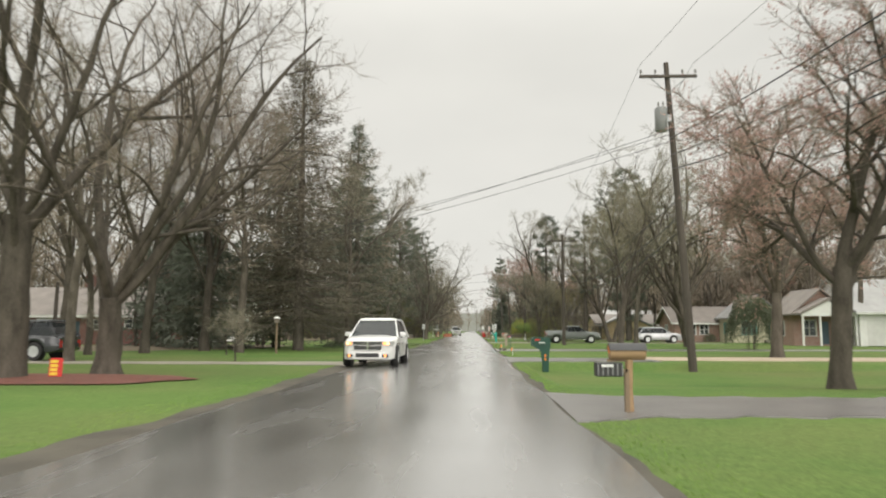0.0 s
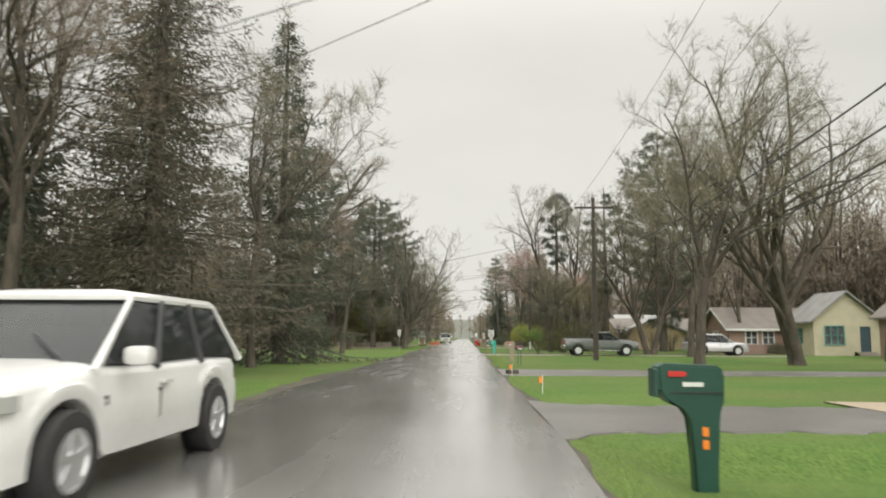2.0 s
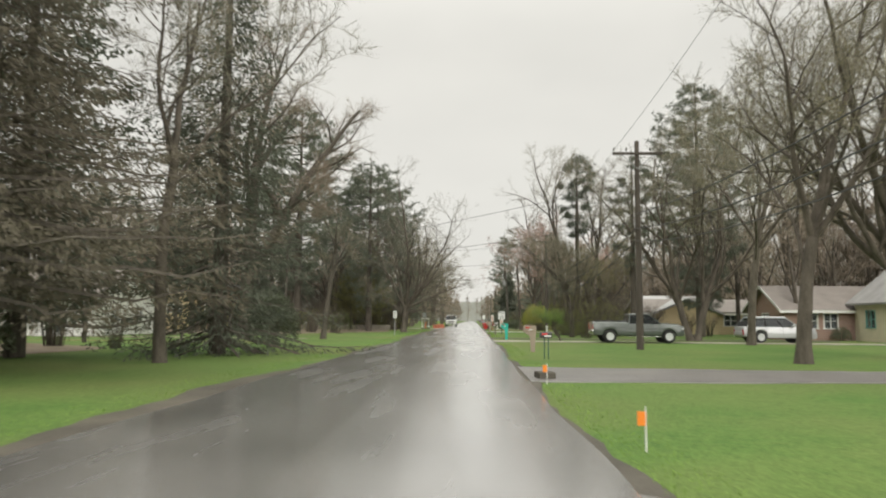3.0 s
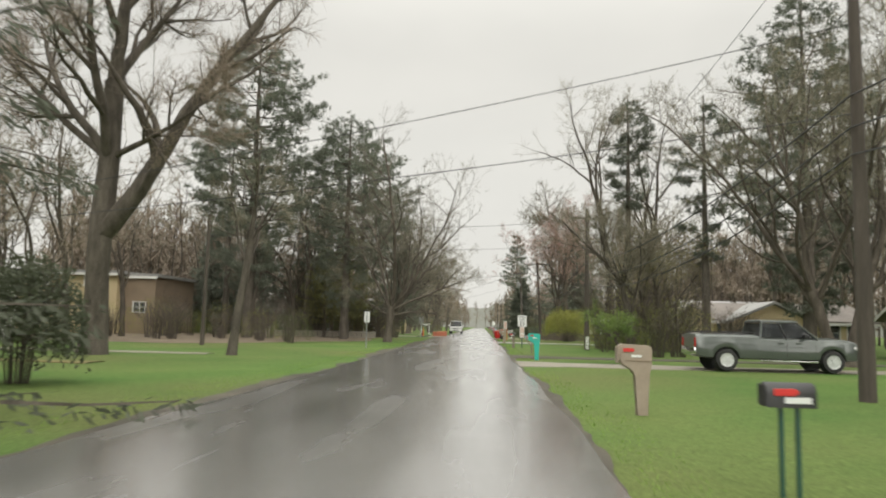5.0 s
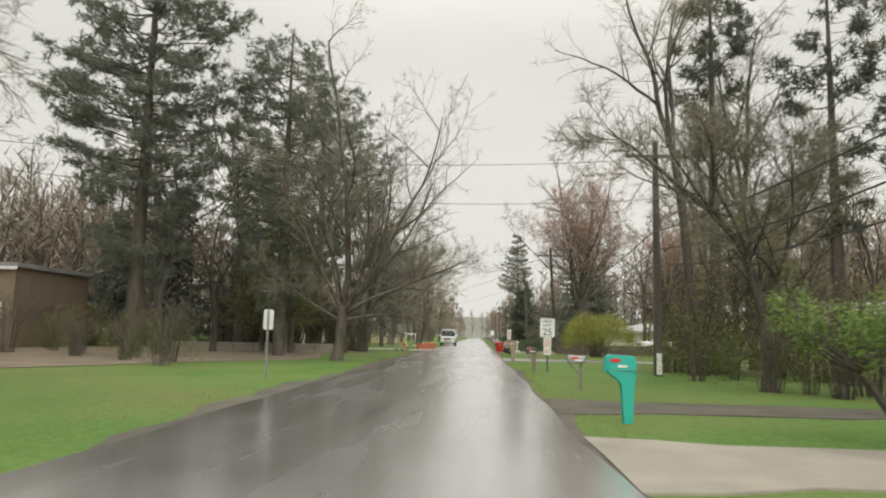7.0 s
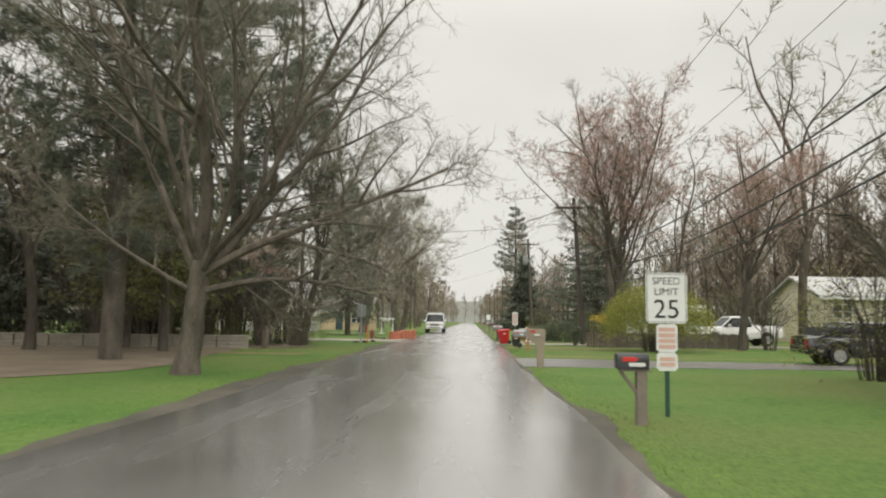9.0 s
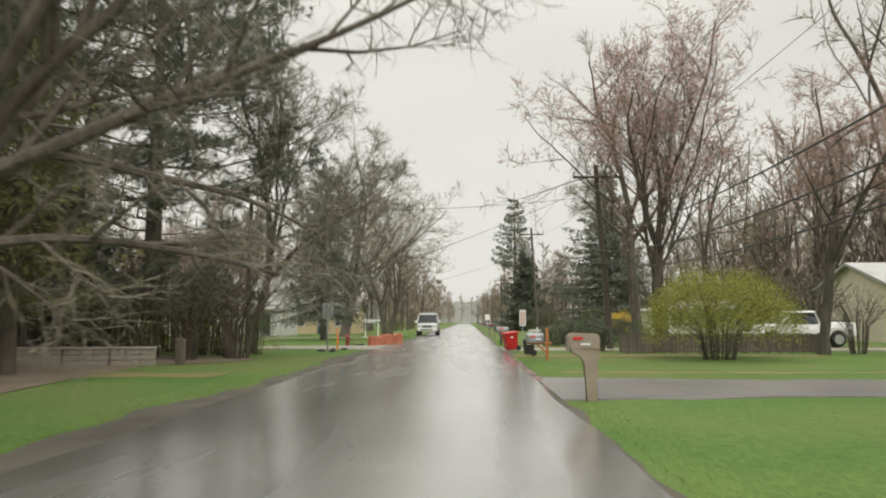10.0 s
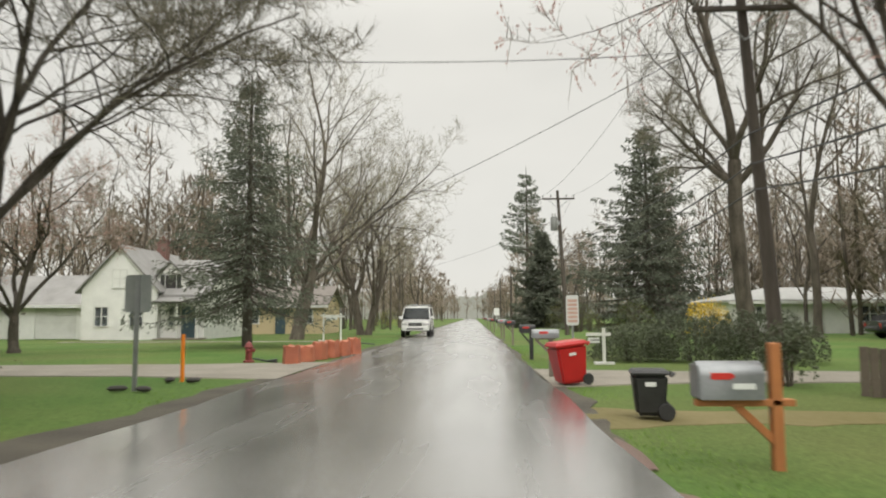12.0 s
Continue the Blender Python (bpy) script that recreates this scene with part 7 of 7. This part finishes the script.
g.tube([(0, 0, -0.1), (0, 0, 0.5), (0.0, 0, 1.02)], [0.045, 0.042, 0.04], 8)
part("post", g, M_ORANGE, t, smooth=True)
t = thing("fire_hydrant", pose(-7.0, 139.4, 0), "faded red iron fire hydrant on the lawn", "hydrant")
g = Geo()
g.lathe([(0.17, -0.05), (0.17, 0.04), (0.11, 0.06), (0.105, 0.42), (0.135, 0.44), (0.135, 0.48), (0.11, 0.5), (0.09, 0.58), (0.03, 0.62), (0.03, 0.66), (0, 0.66)], 16)
part("barrel", g, M_HYDRANT, t, smooth=True)
for a in (0, 90, 180):
    g = Geo()
    g.lathe([(0.06, 0.08), (0.06, 0.17), (0.03, 0.19), (0, 0.19)], 10, Matrix.Translation((0, 0, 0.36)) @ pose(0, 0, 0, 90, 0, a))
    part("outlet_cap", g, M_HYDRANT, t)
g = Geo()
g.tube([(-6.8, 139.2, 0.12), (-6.3, 139.0, 0.05), (-6.0, 139.0, 0.06)], [0.03, 0.03, 0.07], 8)
tagged(part("hose", g, M_BLACK, smooth=True), "short black hose on the grass beside the hydrant", "hose")

# rolled orange barrier fencing
t = thing("orange_barrier", pose(0, 0, 0), "heap of rolled orange barrier fencing beside the road", "barrier")
rr = random.Random(9)
for k in range(6):
    u = k / 5
    x0, y0 = -5.45 + 0.95 * u, 138.6 + 5.6 * u
    g, n = Geo(), 14
    rings = []
    hgt = 0.52 + rr.uniform(-0.06, 0.08)
    for q in range(6):
        v = q / 5
        rad = 0.42 * (1 - 0.12 * v) * (1 + 0.05 * rr.uniform(-1, 1))
        rings.append([(x0 + (0.62 * rad) * math.cos(6.2832 * j / n) * (1 + 0.12 * math.sin(3 * j + k)), y0 + 1.25 * rad * math.sin(6.2832 * j / n) * (1 + 0.1 * math.sin(2 * j + k)), v * hgt * (1 + 0.08 * math.sin(4 * j + 2 * k))) for j in range(n)])
    g.loft(rings)
    part("roll", g, M_BARRIER, t, smooth=True)
g = Geo()
g.tube([(-4.6, 144.3, 0.42), (-4.2, 145.1, 0.36), (-3.9, 145.6, 0.30)], [0.03, 0.025, 0.02], 6)
part("loose_strap", g, M_BLACK, t)


def yard_post(x, y, h, arm, side, label, panel=True):
    t = thing("yard_sign_post", pose(x, y, 0), label, "yard sign", "white yard signs")
    g = Geo()
    g.box(-0.045, 0.045, -0.045, 0.045, -0.2, h, c=0.006)
    part("post", g, M_WHITE, t)
    g = Geo()
    g.box(min(side * arm, -side * 0.2), max(side * arm, -side * 0.2), -0.03, 0.03, h - 0.22, h - 0.13, c=0.006)
    part("arm", g, M_WHITE, t)
    if panel:
        g = Geo()
        g.box(min(side * 0.12, side * arm * 0.9), max(side * 0.12, side * arm * 0.9), -0.01, 0.01, h - 0.42, h - 0.27, c=0.003)
        b = part("hanging_panel", g, M_SIGNW, t)
        bars(b, Matrix.Translation((side * arm * 0.5, -0.012, h - 0.34)), arm * 0.5, 0.05, M_TANK)
    g = Geo()
    g.box(-0.28, 0.28, -0.1, 0.1, -0.02, 0.06, c=0.01)
    part("foot", g, M_WHITE, t)


yard_post(3.75, 138.0, 1.02, 0.5, -1, "white yard sign post with a hanging panel")
yard_post(-8.75, 159.2, 1.65, 0.9, 1, "white wooden yard sign post on a flat foot")
yard_post(-7.55, 158.2, 1.6, 0.9, -1, "white wooden yard sign post on a flat foot", False)


def wheelie_bin(m, label, material, h=1.0, w=0.58):
    t = thing("wheeled_bin", m, label, "bin", "wheeled rubbish bins")
    g = Geo()
    ring = lambda s, z, dx=0: [(-w / 2 * s + dx, -w * 0.55 * s, z), (w / 2 * s + dx, -w * 0.55 * s, z), (w / 2 * s + dx, w * 0.55 * s, z), (-w / 2 * s + dx, w * 0.55 * s, z)]
    bm = bmesh.new()
    bot = [bm.verts.new(p) for p in ring(0.78, 0.06)]
    top = [bm.verts.new(p) for p in ring(1.0, h * 0.9)]
    bm.faces.new(bot[::-1])
    bm.faces.new(top)
    for i in range(4):
        bm.faces.new((bot[i], bot[(i + 1) % 4], top[(i + 1) % 4], top[i]))
    bmesh.ops.bevel(bm, geom=bm.edges[:], offset=0.04, segments=3, affect="EDGES")
    g.take(bm)
    part("body", g, material, t, smooth=True)
    g = Geo()
    g.loft([ring(1.06, h * 0.9), ring(1.08, h * 0.94), ring(0.92, h)])
    part("lid", g, material, t)
    g = Geo()
    g.tube([(w * 0.56, -w * 0.45, h * 0.88), (w * 0.66, -w * 0.4, h * 0.92), (w * 0.66, w * 0.4, h * 0.92), (w * 0.56, w * 0.45, h * 0.88)], [0.02] * 4, 6)
    part("handle", g, material, t)
    for s in (-1, 1):
        g = Geo()
        g.lathe([(0, -0.03), (0.10, -0.03), (0.115, 0), (0.10, 0.03), (0, 0.03)], 14, Matrix.Translation((w * 0.42, s * w * 0.5, 0.115)) @ pose(0, 0, 0, 90))
        part("wheel", g, M_RUBBER, t)
    bars(t, Matrix.Translation((0, -w * 0.545, h * 0.72)), 0.14, 0.08, M_SIGNW)


wheelie_bin(pose(1.95, 131.6, 0, 0, -7, 12), "bright red wheeled bin leaning at the drive", M_RED, 0.88, 0.62)
wheelie_bin(pose(2.35, 126.8, 0, 0, 0, -8), "black wheeled bin at the edge of the lawn", M_BLACK, 0.66, 0.46)
post_mailbox(1.75, 133.4, "dark flat mailbox behind the red bin", M_GREYTIN, M_FENCE, 0.88, 0.6, 0.2, 0.2)

# small things on the lawns
for x, y, z0 in ((2.1, 39.2, 0.46), (1.85, 47.1, 0.45)):
    t = thing("marker_flag", pose(x, y, 0), "small orange marker flag on a wire stake", "marker flag", "marker flags")
    g = Geo()
    g.tube([(0, 0, -0.05), (0, 0, z0)], [0.012, 0.008], 5)
    part("stake", g, M_WHITE, t)
    g = Geo()
    g.box(-0.09, 0.01, -0.006, 0.006, z0 - 0.20, z0 - 0.05, c=0.004)
    part("flag", g, M_ORANGE, t)
t = thing("drain_block", pose(1.95, 48.6, 0, 0, 0, 10), "dark block at the corner of the drive", "kerb stone")
g = Geo()
g.box(-0.2, 0.2, -0.25, 0.25, -0.05, 0.16, c=0.03)
part("block", g, M_SHOULDER, t)
t = thing("lantern_post", pose(-11.4, 41.9, 0), "pale wooden post with a small lantern box", "lamp post")
g = Geo()
g.box(-0.05, 0.05, -0.05, 0.05, -0.2, 1.75, c=0.01)
part("post", g, M_POST, t)
g = Geo()
g.box(-0.13, 0.13, -0.13, 0.13, 1.75, 2.0, c=0.01)
part("lantern_box", g, M_FENCE, t)
g = Geo()
g.loft([[(-0.19, -0.19, 2.0), (0.19, -0.19, 2.0), (0.19, 0.19, 2.0), (-0.19, 0.19, 2.0)], [(-0.02, -0.02, 2.12), (0.02, -0.02, 2.12), (0.02, 0.02, 2.12), (-0.02, 0.02, 2.12)]])
part("cap", g, M_WHITE, t)
t = thing("garden_placard", pose(-11.25, 19.3, 0.05, -6, 0, 4), "small red and yellow placard leaning at the trunk", "placard")
plate(t, "board", 0.36, 0.52, 0.28, M_REDFLAG)
bars(t, Matrix.Translation((-0.05, -0.004, 0.28)), 0.2, 0.44, M_YELLOW, 4, "placard_bar")
for i, (x, y, hh) in enumerate(((-16.2, 31.4, 1.5), (-10.4, 31.6, 1.1), (-13.5, 39.5, 1.5), (-15.5, 46.5, 1.7))):
    bare_tree("sapling", pose(x, y, 0), "young leafless sapling on the lawn", M_BARKD, M_TWIG, group="saplings", seed=400 + i, height=hh * 1.7, r0=0.035, fork=0.45, limbs=3, spread=0.4, kids=(4, 3), twigs=5, twig_r=0.006)

# low pale wall on the left, and the board fence beyond the drive
t = thing("low_wall", pose(0, 0, 0), "low pale block wall along the dirt track", "wall")
for k in range(9):
    x0 = -21.5 + 1.36 * k
    yy = 118.2 + 0.27 * k
    for row in range(3):
        for j in range(3):
            g = Geo()
            g.box(-0.218, 0.218, -0.09, 0.09, -0.1 if row == 0 else 0, 0.155, c=0.014, m=pose(x0, yy, 0, 0, 0, 11) @ pose(-0.447 + 0.447 * j, 0.008 * ((j + row * 2 + k) % 3), 0.167 * row))
            part("block", g, M_PALEFENCE, t)
    g = Geo()
    g.box(-0.69, 0.69, -0.12, 0.12, 0.50, 0.58, c=0.02, m=pose(x0, yy, 0, 0, 0, 11))
    part("coping", g, M_PALEFENCE, t)
g = Geo()
g.box(-0.13, 0.13, -0.13, 0.13, -0.1, 0.82, c=0.02, m=pose(-9.3, 120.8, 0))
part("end_post", g, M_FENCED, t)
t = thing("board_fence", pose(0, 0, 0), "weathered brown board fence beyond the drive", "fence")
proto = None
for k in range(54):
    if proto is None:
        g = Geo()
        g.box(-0.075, 0.075, -0.012, 0.012, 0.02, 0.84, c=0.005)
        proto = part("board", g, M_FENCED, t)
        proto.location = (6.5, 129.3, 0)
    else:
        o = new("board", proto.data)
        o.parent = t
        o.location = (6.5 + 0.17 * k, 129.3 + 0.012 * k, -0.02 * (k % 3))
for z in (0.20, 0.62):
    g = Geo()
    g.box(0, 9.1, 0.02, 0.06, z, z + 0.09, m=pose(6.45, 129.3, 0, 0, 0, 4.04))
    part("rail", g, M_FENCED, t)

# grass blades at the verges, past counting
rr = random.Random(3)
g = Geo()
for i in range(24000):
    y = rr.uniform(4, 150)
    if rr.random() < 0.6:
        x = road_right(y) + 0.22 + 0.7 * rr.random() ** 1.5
    else:
        x = road_left(y) - 0.75 - 0.9 * rr.random() ** 1.5
    if any(a - 0.5 < y < b + 0.5 for a, b in (((11.9, 15.4), (32.2, 36.6), (48.2, 52.3), (74.6, 79.6), (83.6, 85.8), (111.2, 114.9), (126.2, 128.6), (132.2, 135.0)) if x > 0 else ((28.6, 30.6), (120.2, 128), (132, 139)))):
        continue
    if swale(x, y) > 0.02:
        continue
    h, a, w = rr.uniform(0.01, 0.035), rr.uniform(0, 6.28), rr.uniform(0.004, 0.009)
    bx, by = math.cos(a) * w, math.sin(a) * w
    k = len(g.v)
    g.v += [(x - bx, y - by, -0.015), (x + bx, y + by, -0.015), (x + rr.uniform(-0.04, 0.04), y + rr.uniform(-0.04, 0.04), h)]
    g.f.append((k, k + 1, k + 2))
ob = tagged(part("grass", g, M_BLADE), "short wet spring grass along the verges", "grass", kind="stuff")
